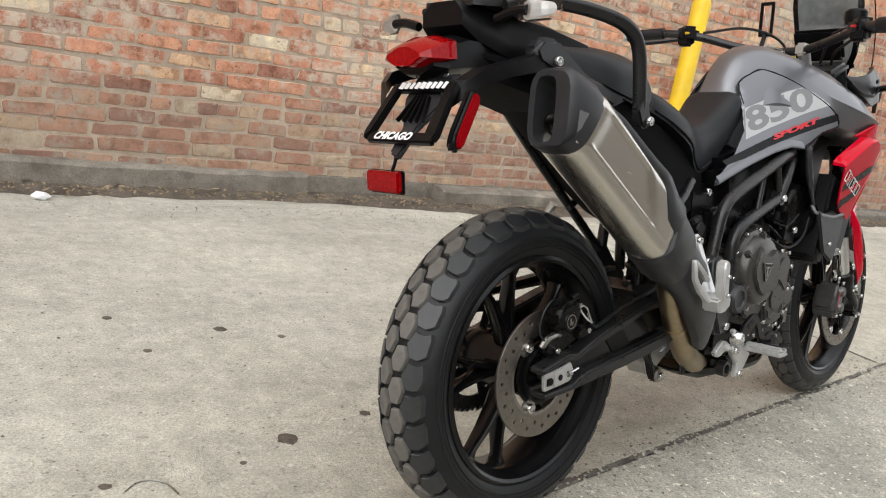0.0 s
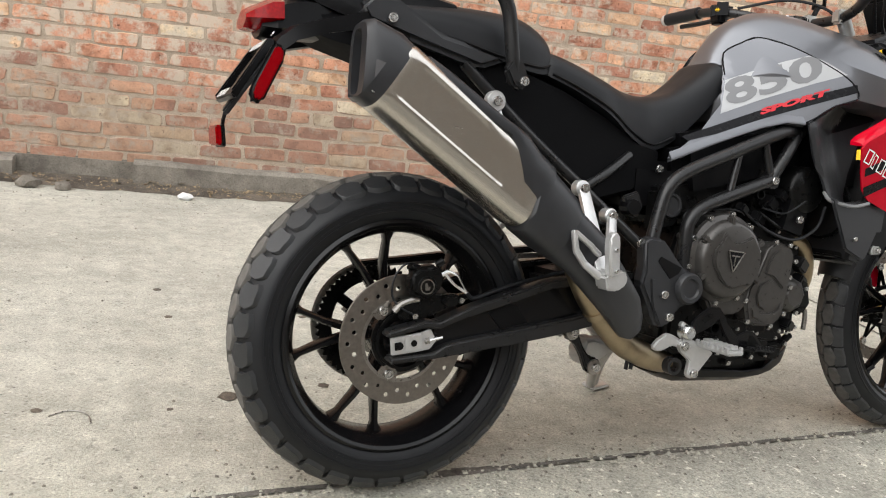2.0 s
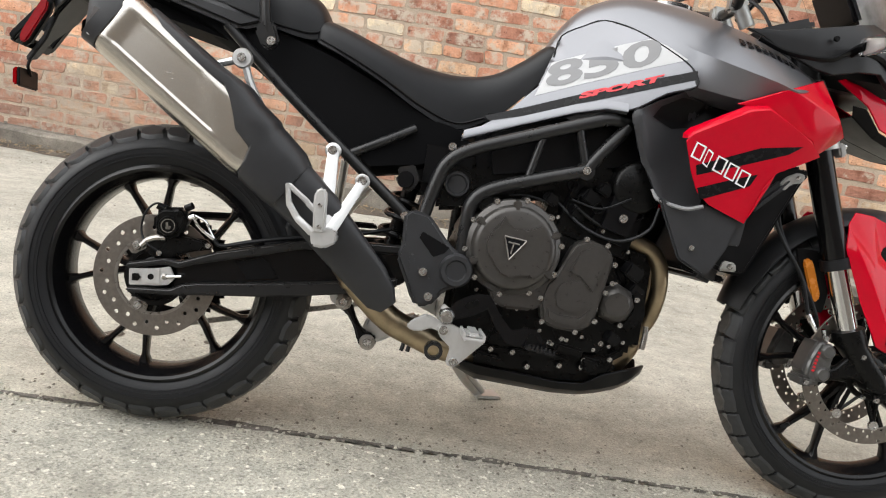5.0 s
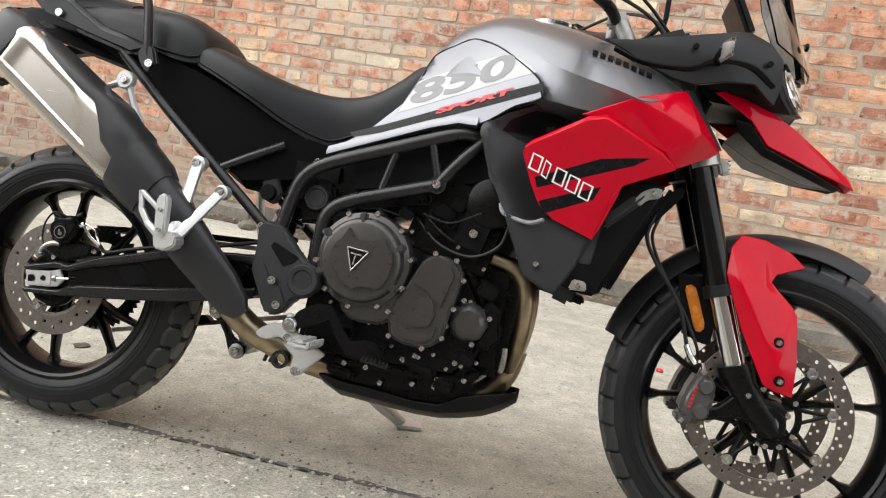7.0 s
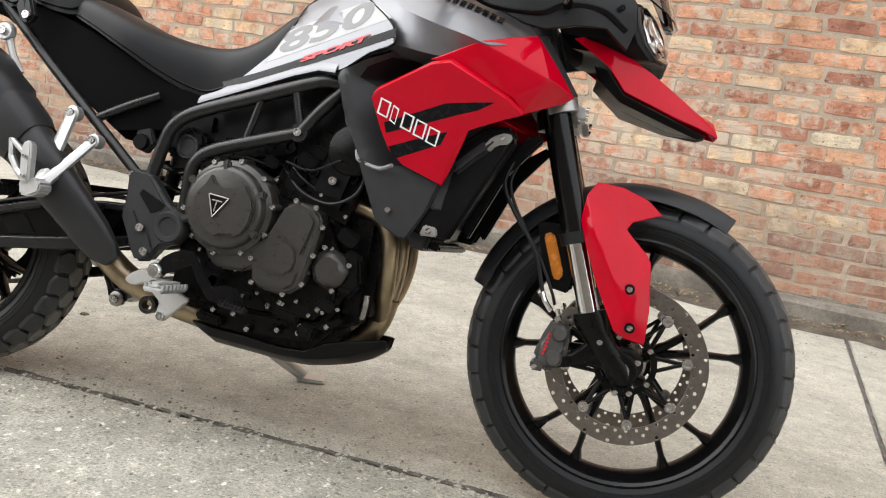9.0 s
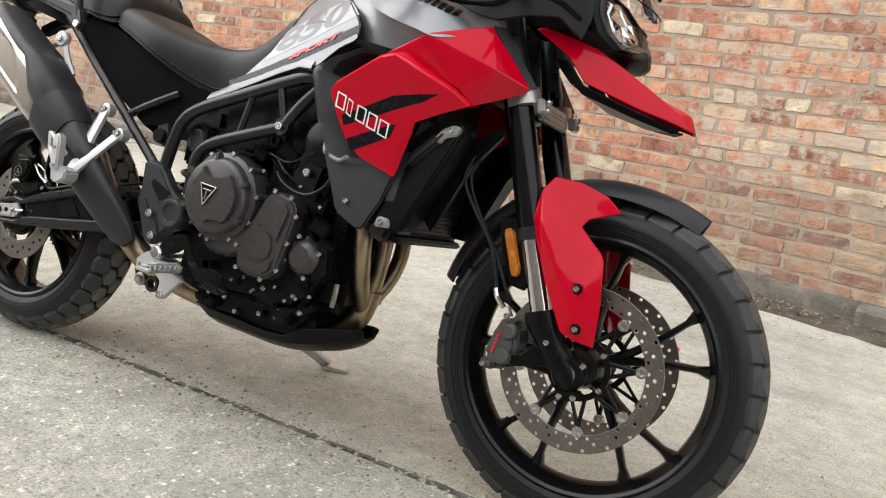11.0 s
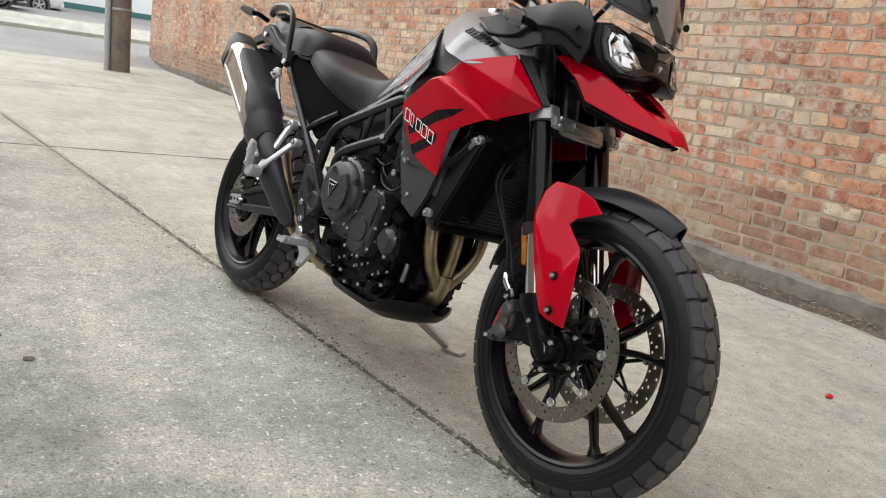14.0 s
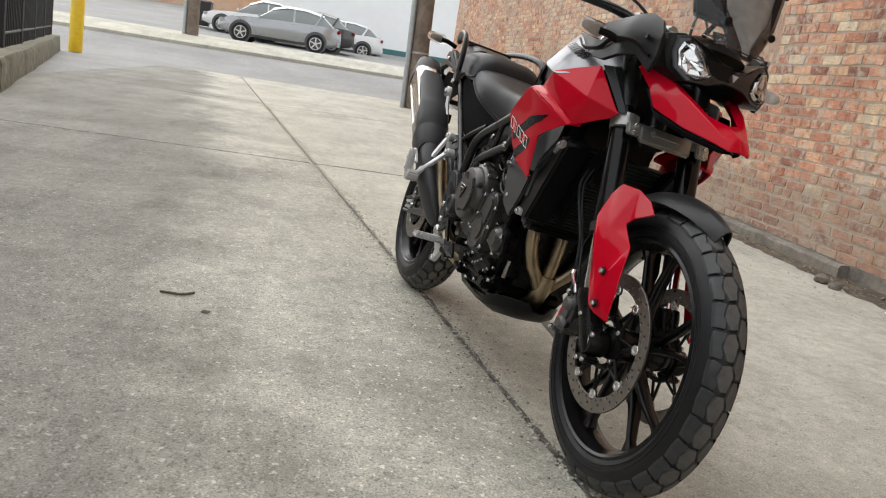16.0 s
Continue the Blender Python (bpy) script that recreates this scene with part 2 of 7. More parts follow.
def masonry(name, lo, hi, speck=(0.1, 0.09, 0.08), grain=0.5, dist=0.004, patches=1.3, fine=60, stain=(0.25, 0.22, 0.19), stain_at=0.62, flecks=0.0, chips=0.0, lane=False):
    """Concrete, mortar, asphalt: two tones, fine grit, dark specks and stains."""
    m, n, l, b = nodes_of(name)
    pos = n.new("ShaderNodeNewGeometry").outputs["Position"]
    big, mid, small = world_noise(n, l, pos, patches), world_noise(n, l, pos, fine * 0.25, 6), world_noise(n, l, pos, fine * 3, 4, 0.8)
    c = ramp(n, l, big.outputs[0], (0.32, lo), (0.68, hi)).outputs[0]
    k = ramp(n, l, mid.outputs[0], (0.3, (0.8, 0.8, 0.8)), (0.7, (1.15, 1.15, 1.15))).outputs[0]
    c = mix(n, l, 1.0, c, k, "MULTIPLY")
    k2 = ramp(n, l, small.outputs[0], (0.32, (0.5, 0.5, 0.5)), (0.47, (0.95, 0.95, 0.95)), (0.58, (1.05, 1.05, 1.05)), (0.7, (1.4, 1.39, 1.37))).outputs[0]
    c = mix(n, l, 1.0, c, k2, "MULTIPLY")
    st = world_noise(n, l, pos, patches * 2.3, 10, 0.7)
    s = ramp(n, l, st.outputs[0], (stain_at, (0, 0, 0)), (stain_at + 0.14, (0.7, 0.7, 0.7))).outputs[0]
    c = mix(n, l, s, c, stain)
    if flecks:
        for sc, lo_p, hi_p, dk, br in ((fine * 3.0, 0.12, 0.88, 0.5, 1.5), (fine * 1.6, 0.05, 0.965, 0.55, 1.45)):
            cell = n.new("ShaderNodeTexVoronoi")
            cell.inputs["Scale"].default_value = sc
            l.new(pos, cell.inputs["Vector"])
            sep = n.new("ShaderNodeSeparateColor")
            l.new(cell.outputs["Color"], sep.inputs[0])
            fk = ramp(n, l, sep.outputs[0], (lo_p - .03, (dk, dk, dk)), (lo_p, (1, 1, 1)), (hi_p, (1, 1, 1)), (hi_p + .03, (br, br, br))).outputs[0]
            c = mix(n, l, flecks, c, mix(n, l, 1.0, c, fk, "MULTIPLY"))
    if chips:
        worn = world_noise(n, l, pos, 42, 3, 0.55)
        lift = ramp(n, l, worn.outputs[0], (0.625, (0, 0, 0)), (0.67, (chips, chips, chips))).outputs[0]
        c = mix(n, l, lift, c, (0.70, 0.69, 0.64))
        pits = ramp(n, l, worn.outputs[0], (0.33, (chips, chips, chips)), (0.375, (0, 0, 0))).outputs[0]
        c = mix(n, l, pits, c, (0.17, 0.16, 0.14))
        sand = world_noise(n, l, pos, 150, 2, 0.5)
        sd = ramp(n, l, sand.outputs[0], (0.34, (0.62, 0.61, 0.6)), (0.44, (1, 1, 1)), (0.58, (1, 1, 1)), (0.70, (1.35, 1.34, 1.32))).outputs[0]
        c = mix(n, l, chips, c, mix(n, l, 1.0, c, sd, "MULTIPLY"))
        run = n.new("ShaderNodeMapping")
        run.inputs["Scale"].default_value = (0.45, 2.6, 1)
        run.inputs["Rotation"].default_value = (0, 0, -0.145)
        l.new(pos, run.inputs[0])
        track = world_noise(n, l, run.outputs[0], 1.3, 6, 0.6)
        tr = ramp(n, l, track.outputs[0], (0.33, (0.86, 0.855, 0.85)), (0.5, (1, 1, 1)), (0.7, (1.08, 1.08, 1.07))).outputs[0]
        c = mix(n, l, 1.0, c, tr, "MULTIPLY")
    if lane:
        # oily grime greys the near lane where cars drive; slabs paler beside the joint
        across = n.new("ShaderNodeVectorMath")
        across.operation = "DOT_PRODUCT"
        across.inputs[1].default_value = (-0.146, 1.0, 0.0)
        l.new(pos, across.inputs[0])
        wob = n.new("ShaderNodeMath")
        wob.operation = "MULTIPLY_ADD"
        l.new(big.outputs[0], wob.inputs[0])
        wob.inputs[1].default_value = 1.6
        l.new(across.outputs["Value"], wob.inputs[2])
        span = n.new("ShaderNodeMapRange")
        span.inputs["From Min"].default_value, span.inputs["From Max"].default_value = (-0.2, 2.8) if lane == "far" else (-4.0, 1.0)
        l.new(wob.outputs[0], span.inputs["Value"])
        stops = ((0.30, (1.08, 1.07, 1.045)), (0.48, (1.02, 1.015, 1.0)), (0.68, (1.03, 1.03, 1.03))) if lane == "far" else ((0.28, (1.04, 1.03, 1.01)), (0.44, (0.78, 0.78, 0.785)), (0.75, (0.79, 0.785, 0.78)), (0.85, (1.40, 1.39, 1.34)), (0.96, (1.36, 1.35, 1.28)))
        lg = ramp(n, l, span.outputs[0], *stops).outputs[0]
        c = mix(n, l, 1.0, c, lg, "MULTIPLY")
    vor = n.new("ShaderNodeTexVoronoi")
    vor.inputs["Scale"].default_value = fine * 0.45
    l.new(pos, vor.inputs["Vector"])
    sp = ramp(n, l, vor.outputs["Distance"], (0.05, (0.75, 0.75, 0.75)), (0.12, (0, 0, 0))).outputs[0]
    c = mix(n, l, sp, c, speck)
    l.new(c, b.inputs["Base Color"])
    b.inputs["Roughness"].default_value = 0.92
    bump(n, l, b, small.outputs[0], grain, dist)
    return m


BRICK = brick_material()
MORTAR = masonry("lime_mortar", (0.335, 0.265, 0.20), (0.47, 0.385, 0.30), fine=70, patches=2.5, stain=(0.2, 0.17, 0.15), stain_at=0.66)
CONCRETE = masonry("worn_concrete", (0.40, 0.388, 0.332), (0.57, 0.555, 0.482), fine=60, patches=0.9, stain=(0.33, 0.318, 0.27), stain_at=0.53, grain=0.8, dist=0.007, flecks=0.25, chips=0.4, lane="far")
CONCRETE_GREY = masonry("traffic_worn_concrete", (0.25, 0.243, 0.216), (0.445, 0.432, 0.385), fine=55, patches=0.55, stain=(0.21, 0.202, 0.18), stain_at=0.52, grain=0.9, dist=0.008, flecks=0.5, chips=0.65, lane=True)
JOINT = masonry("joint_dirt", (0.075, 0.068, 0.058), (0.25, 0.23, 0.20), fine=60, patches=14, grain=1.0, dist=0.01)
JOINT_DARK = masonry("dark_joint_dirt", (0.05, 0.045, 0.038), (0.15, 0.14, 0.12), fine=60, patches=14, grain=1.0, dist=0.01)
PALE_RENDER = masonry("grey_wall_render", (0.20, 0.185, 0.165), (0.29, 0.27, 0.24), fine=30, patches=2)
LEDGE = masonry("weathered_concrete_ledge", (0.125, 0.11, 0.092), (0.285, 0.255, 0.212), fine=50, patches=4, stain=(0.10, 0.085, 0.07), stain_at=0.52)
MOSSY = masonry("mossy_concrete", (0.12, 0.115, 0.075), (0.24, 0.225, 0.16), fine=30, patches=3, stain=(0.07, 0.075, 0.04), stain_at=0.48)
ASPHALT = masonry("grey_asphalt", (0.26, 0.257, 0.25), (0.345, 0.341, 0.333), fine=60, patches=0.5, stain=(0.21, 0.21, 0.205))
DIRT = masonry("dirt_and_grit", (0.07, 0.058, 0.045), (0.19, 0.155, 0.12), fine=40, patches=7, grain=1.0, dist=0.01)
LEAF = masonry("dead_leaf", (0.16, 0.11, 0.06), (0.42, 0.32, 0.2), fine=60, patches=60, stain=(0.5, 0.42, 0.3))
OLD_WOOD = masonry("weathered_pole_wood", (0.13, 0.10, 0.08), (0.24, 0.195, 0.155), fine=40, patches=3)
GALV = simple("galvanised_conduit", (0.36, 0.39, 0.4), 0.5, 0.5, scale=12, vary=0.15)
WHITE_WALL = simple("white_painted_wall", (0.84, 0.845, 0.85), 0.7, vary=0.03, scale=1.5, rvary=0.05)
TEAL = simple("teal_trim_paint", (0.05, 0.16, 0.16), 0.6)
CAR_GREY = simple("car_grey_paint", (0.32, 0.335, 0.35), 0.3, 0.6, coat=1.0)
CAR_WHITE = simple("car_white_paint", (0.72, 0.72, 0.72), 0.35, coat=1.0)
CAR_DARK = simple("car_dark_paint", (0.02, 0.02, 0.022), 0.35, coat=1.0)
IRON = simple("black_iron", (0.015, 0.015, 0.016), 0.5, grain=0.3)


# ---------------------------------------------------------------- mesh helpers
def finish(bm, angle=38):
    bmesh.ops.recalc_face_normals(bm, faces=bm.faces)
    for f in bm.faces:
        f.smooth = True
    lim = radians(angle)
    for e in bm.edges:
        e.smooth = len(e.link_faces) == 2 and e.calc_face_angle(0) < lim


def mesh_of(name, bm, material, angle=38):
    finish(bm, angle)
    me = bpy.data.meshes.new(name)
    bm.to_mesh(me)
    bm.free()
    me.materials.append(material)
    return me


def part(name, bm, material, parent=None, label="", angle=38):
    """One mesh object under a thing or under a part."""
    ob = new(name, mesh_of(name, bm, material, angle))
    if parent:
        ob.parent = parent
    if label:
        tagged(ob, label)
    return ob


def share(name, me, parent, m, label=""):
    ob = new(name, me)
    ob.parent = parent
    ob.matrix_local = m
    if label:
        tagged(ob, label)
    return ob


def thicken(ob, thick, offset=-1.0, bevel=0.0):
    s = ob.modifiers.new("solid", "SOLIDIFY")
    s.thickness, s.offset = thick, offset
    if bevel:
        v = ob.modifiers.new("edge", "BEVEL")
        v.width, v.segments, v.limit_method = bevel, 2, "ANGLE"
    return ob


def loft(rings, cap=True, closed=True):
    bm = bmesh.new()
    vs = [[bm.verts.new(p) for p in r] for r in rings]
    n = len(rings[0])
    for a, b in zip(vs, vs[1:]):
        for i in range(n if closed else n - 1):
            j = (i + 1) % n
            bm.faces.new((a[i], a[j], b[j], b[i]))
    if cap and closed:
        bm.faces.new(vs[0])
        bm.faces.new(vs[-1])
    return bm


def spline(pts, steps=6):
    """Points along a smooth curve through pts."""
    p = [Vector(q) for q in pts]
    if len(p) < 3:
        return p
    e = [p[0] * 2 - p[1], *p, p[-1] * 2 - p[-2]]
    out = []
    for i in range(1, len(e) - 2):
        a, b, c, d = e[i - 1:i + 3]
        for k in range(steps):
            t = k / steps
            out.append(0.5 * (2 * b + (c - a) * t + (2 * a - 5 * b + 4 * c - d) * t * t + (3 * b - a - 3 * c + d) * t ** 3))
    return out + [p[-1]]


def tube(pts, r, seg=10, steps=6, flat=1.0):
    path = spline(pts, steps)
    rings, up = [], None
    for i, p in enumerate(path):
        d = (path[min(i + 1, len(path) - 1)] - path[max(i - 1, 0)]).normalized()
        if up is None:
            up = d.orthogonal().normalized()
        up = (up - d * up.dot(d)).normalized()
        side = d.cross(up)
        rad = r(i / (len(path) - 1)) if callable(r) else r
        rings.append([p + (up * math.cos(a) * flat + side * math.sin(a)) * rad for a in (k * math.tau / seg for k in range(seg))])
    return loft(rings)


def lathe(profile, seg=48, centre=(0, 0, 0), closed=False):
    """Turns (radius, y) round an axle along y."""
    cx, cy, cz = centre
    bm = bmesh.new()
    rows = [[bm.verts.new((cx + r * math.cos(a), cy + y, cz + r * math.sin(a))) for a in (k * math.tau / seg for k in range(seg))] for r, y in profile]
    pairs = list(zip(rows, rows[1:])) + ([(rows[-1], rows[0])] if closed else [])
    for a, b in pairs:
        for i in range(seg):
            bm.faces.new((a[i], a[(i + 1) % seg], b[(i + 1) % seg], b[i]))
    if not closed:
        for row, (r, _) in ((rows[0], profile[0]), (rows[-1], profile[-1])):
            if r > 1e-4:
                bm.faces.new(row)
    return bm


def plate(outline, y0, y1, bevel=0.003, seg=2):
    """A plate cut to an outline in the xz plane, from y0 to y1, with rounded edges."""
    bm = bmesh.new()
    a = [bm.verts.new((x, y0, z)) for x, z in outline]
    b = [bm.verts.new((x, y1, z)) for x, z in outline]
    n = len(a)
    bm.faces.new(a)
    bm.faces.new(b[::-1])
    for i in range(n):
        bm.faces.new((a[i], b[i], b[(i + 1) % n], a[(i + 1) % n]))
    bmesh.ops.recalc_face_normals(bm, faces=bm.faces)
    if bevel:
        bmesh.ops.bevel(bm, geom=list(bm.edges), offset=bevel, segments=seg, affect="EDGES", clamp_overlap=True)
    return bm


def box(cx, cy, cz, sx, sy, sz, bevel=0.004, turn=None, seg=2):
    bm = bmesh.new()
    bmesh.ops.create_cube(bm, size=1)
    bmesh.ops.scale(bm, vec=(sx, sy, sz), verts=bm.verts)
    if bevel:
        bmesh.ops.bevel(bm, geom=list(bm.edges), offset=bevel, segments=seg, affect="EDGES", clamp_overlap=True)
    if turn:
        bmesh.ops.rotate(bm, cent=(0, 0, 0), matrix=Euler([radians(t) for t in turn]).to_matrix(), verts=bm.verts)
    bmesh.ops.translate(bm, vec=(cx, cy, cz), verts=bm.verts)
    return bm


def join(*bms):
    out = bms[0]
    for b in bms[1:]:
        me = bpy.data.meshes.new("tmp")
        b.to_mesh(me)
        b.free()
        out.from_mesh(me)
        bpy.data.meshes.remove(me)
    return out


def flip(bm):
    """The mirror image of bm on the other side of the machine."""
    out = bm.copy()
    bmesh.ops.scale(out, vec=(1, -1, 1), verts=out.verts)
    return out


def pair(name, bm, material, parent, label="", angle=38):
    b2 = flip(bm)
    return part(name, bm, material, parent, label, angle), part(name, b2, material, parent, label, angle)


def sheet(outline, yfun, cuts=4):
    """A curved panel: an outline in xz, subdivided and bent to y = yfun(x, z)."""
    bm = bmesh.new()
    f = bm.faces.new([bm.verts.new((x, 0, z)) for x, z in outline])
    bmesh.ops.triangulate(bm, faces=[f])
    bmesh.ops.subdivide_edges(bm, edges=list(bm.edges), cuts=cuts, use_grid_fill=True)
    bmesh.ops.beautify_fill(bm, faces=list(bm.faces), edges=list(bm.edges))
    for v in bm.verts:
        v.co.y = yfun(v.co.x, v.co.z)
    return bm


def facets(verts, faces):
    bm = bmesh.new()
    v = [bm.verts.new(p) for p in verts]
    for f in faces:
        bm.faces.new([v[i] for i in f])
    return bm


def lerp(x, *knots):
    """Linear table: knots are (x, value) in rising x."""
    if x <= knots[0][0]:
        return knots[0][1]
    for (a, va), (b, vb) in zip(knots, knots[1:]):
        if x <= b:
            t = (x - a) / (b - a)
            t = t * t * (3 - 2 * t) * 0.4 + t * 0.6
            return va + (vb - va) * t
    return knots[-1][1]


# ---------------------------------------------------------------- ground, slabs, street
def ground_z(x):
    """The alley is level; beyond its mouth the street lies higher."""
    t = min(1.0, max(0.0, (-x - 17.6) / 8.4))
    return 0.8 * t * t * (3 - 2 * t) + 0.06 * min(60.0, max(0.0, -x - 28.0))


def ground_mesh():
    bm = bmesh.new()
    xs = [-400, -120, -88, -60, -40] + [-32 + 0.5 * i for i in range(32)] + [-10, 0, 12, 40, 120, 400]
    ys = [-400, -60, -20, -8, -4, 0, 4, 10, 30, 80, 400]
    grid = [[bm.verts.new((x, y, ground_z(x) - 0.014)) for y in ys] for x in xs]
    for i in range(len(xs) - 1):
        for j in range(len(ys) - 1):
            bm.faces.new((grid[i][j], grid[i + 1][j], grid[i + 1][j + 1], grid[i][j + 1]))
    return bm


ground = tagged(part("ground", ground_mesh(), ASPHALT), "worn grey asphalt ground of alley and street", "ground", kind="structure")
pavement = tagged(new("pavement"), "worn beige concrete alley slabs with dirt-filled joints", "pavement", kind="structure")


def joint_y(x):
    return -0.042 + 0.146 * x


def slab(x0, x1, near):
    """A cast slab whose long edge follows the middle joint of the alley."""
    g = 0.007
    n = 14
    rim = []
    rnd = random.Random(int(x0 * 10) + near)
    top, bot = [], []
    for i in range(n + 1):
        x = x0 + g + (x1 - x0 - 2 * g) * i / n
        wob = 0.004 * (rnd.random() - 0.5)
        if near:
            top.append((x, joint_y(x) - g + wob))
            bot.append((x, -4.4))
        else:
            top.append((x, 2.70 + 0.03 * (rnd.random() - 0.5) + 0.02 * math.sin(x * 1.7)))
            bot.append((x, joint_y(x) + g + wob))
    rim = bot + top[::-1]
    bm = bmesh.new()
    b = [bm.verts.new((x, y, -0.08)) for x, y in rim]
    c = [bm.verts.new((x, y, -0.006)) for x, y in rim]
    cx, cy = sum(p[0] for p in rim) / len(rim), sum(p[1] for p in rim) / len(rim)
    d = [bm.verts.new((x + (0.006 if x < cx else -0.006) * (i in (0, n, n + 1, 2 * n + 1)), y + (0.006 if y < cy else -0.006), 0)) for i, (x, y) in enumerate(rim)]
    k = len(rim)
    for lo, hi in ((b, c), (c, d)):
        for i in range(k):
            bm.faces.new((lo[i], lo[(i + 1) % k], hi[(i + 1) % k], hi[i]))
    for i in range(n):
        bm.faces.new((d[i], d[i + 1], d[k - 2 - i], d[k - 1 - i]))
    return bm


SLABS = (-17.6, -9.4, -3.4, 2.2, 8.0, 14.0)
for x0, x1 in zip(SLABS, SLABS[1:]):
    for near in (0, 1):
        part("slab", slab(x0, x1, near), CONCRETE_GREY if near else CONCRETE, pavement)


def joint_fill(a, b, seed, wide):
    """Dirt that has crumbled out of a joint, from a to b."""
    r = random.Random(seed)
    a, b = Vector(a), Vector(b)
    d = (b - a).normalized()
    s = Vector((-d.y, d.x, 0))
    n = int((b - a).length / 0.03)
    bm = bmesh.new()
    rows, wa, wb = [], wide, wide
    for i in range(n + 1):
        p = a.lerp(b, i / n)
        big = 0.7 + 1.3 * max(0, noise.noise(p * 2.3 + Vector((seed, 0, 0)))) + 0.7 * max(0, noise.noise(p * 9 + Vector((seed, 4, 0))))
        wa = wide * big * r.uniform(.55, 1.25)
        wb = wide * big * r.uniform(.55, 1.25)
        rows.append([bm.verts.new(p + s * o + Vector((0, 0, zz))) for o, zz in ((-wa, .0008), (-wa * .4, .003 * r.random() + .001), (wb * .4, .003 * r.random() + .001), (wb, .0008))])
    for p, q in zip(rows, rows[1:]):
        for k in range(3):
            bm.faces.new((p[k], q[k], q[k + 1], p[k + 1]))
    return bm


for k, (a, b, w) in enumerate((((-17.5, joint_y(-17.5), 0), (14, joint_y(14), 0), 0.010), ((-3.4, -4.4, 0), (-3.4, 2.66, 0), 0.020), ((2.2, 0.3, 0), (2.2, 2.66, 0), 0.006), ((-9.4, -4.4, 0), (-9.4, 2.66, 0), 0.01), ((2.2, -4.4, 0), (2.2, 0.28, 0), 0.010))):
    tagged(part("joint_fill", joint_fill(a, b, 31 + k, w), JOINT_DARK if k == 1 else JOINT, pavement), kind="stuff")


# ---------------------------------------------------------------- brick wall
WALL_Y, WALL_X0, WALL_X1, WALL_H = 2.8, -20.4, 11.0, 9.6
core = box((WALL_X0 + WALL_X1) / 2, WALL_Y + 0.1502, WALL_H / 2 - 0.1, WALL_X1 - WALL_X0, 0.3, WALL_H, 0)
wall = tagged(part("wall_north", core, MORTAR), "old orange-red common brick wall with wide grey mortar joints", "wall", kind="structure")

COURSE, BL, BH, BJ = 0.0722, 0.206, 0.0615, 0.0115
rb = random.Random(7)


def brick_shape(length, tag):
    """A worn brick: a rounded, chipped outline and an uneven face towards -y."""
    r = random.Random(tag)
    j = lambda s: (r.random() - 0.5) * s
    h, w = BH / 2, length / 2
    q = 0.007
    rim = []
    for sx, sz in ((-1, -1), (1, -1), (1, 1), (-1, 1)):
        cx, cz = sx * w + j(.012), sz * h + j(.009)
        ends = [(cx - sx * q * r.uniform(.6, 2.2), cz), (cx, cz - sz * q * r.uniform(.6, 1.6))]
        if sx == sz:
            ends.reverse()
        rim += ends
    full = []
    for i, p in enumerate(rim):
        nx = rim[(i + 1) % len(rim)]
        full.append(p)
        if abs(nx[0] - p[0]) > w * .9:
            for f in (.33, .68):
                full.append((p[0] + (nx[0] - p[0]) * f, p[1] + (nx[1] - p[1]) * f + j(.007)))
    k = len(full)
    vs = [(x, 0.02, z) for x, z in full] + [(x, 0.004, z) for x, z in full]
    vs += [(x * (1 - .0022 / w), -0.0022 + j(.0022), z * (1 - .0024 / h)) for x, z in full]
    vs += [(x * .6, -0.0030 + j(.003), z * .35) for x, z in full]
    fs = []
    for o in (0, k, 2 * k):
        for i in range(k):
            fs.append((o + i, o + (i + 1) % k, o + k + (i + 1) % k, o + k + i))
    fs.append(tuple(range(3 * k, 4 * k)))
    return vs, fs


SHAPES = [brick_shape(BL, i) for i in range(12)] + [brick_shape(0.098, 50 + i) for i in range(5)]
PLAIN = []
for k in range(17):
    w, h = (BL if k < 12 else 0.098) / 2, BH / 2
    PLAIN.append(([(a * w, 0.01, c * h) for a, c in ((-1, -1), (1, -1), (1, 1), (-1, 1))] + [(a * (w - .003), -0.003, c * (h - .003)) for a, c in ((-1, -1), (1, -1), (1, 1), (-1, 1))],
                  [(4, 5, 6, 7)] + [(i, (i + 1) % 4, 4 + (i + 1) % 4, 4 + i) for i in range(4)]))
picked, jv, jf = [], [], []
row = 0
z = 0.128
while z < WALL_H - 0.1:
    header = row % 7 == 4
    bl = 0.098 if header else BL
    x = WALL_X0 + 0.01 + (0.0 if row % 2 else 0.105) + rb.uniform(0, 0.02)
    while x + bl < WALL_X1:
        k = rb.randrange(12) if not header else 12 + rb.randrange(5)
        px, py = x + bl / 2, WALL_Y + rb.uniform(-.003, .0015)
        pz = z + rb.uniform(-.0045, .0045) + .012 * noise.noise((px * .7, row * .35, 3.1))
        tilt = rb.uniform(-.026, .026)
        if -1.2 < px < 0.95 and 0.15 < z < 1.75 and len(picked) < 296:
            picked.append((k, px, py, pz, tilt))
        else:
            vs, fs = SHAPES[k] if z < 3.2 and px > -9 else PLAIN[k]
            o = len(jv)
            jv += [(px + a, py + b, pz + c + a * tilt) for a, b, c in vs]
            jf += [tuple(o + i for i in f) for f in fs]
        x += bl + BJ + rb.uniform(-.006, .010)
    z += COURSE
    row += 1
me = bpy.data.meshes.new("bricks")
me.from_pydata(jv, [], jf)
me.materials.append(BRICK)
rest = new("brick_courses", me)
rest.parent = wall
tagged(rest, "many old orange-red bricks in rough courses", kind="stuff")
brick_meshes = []
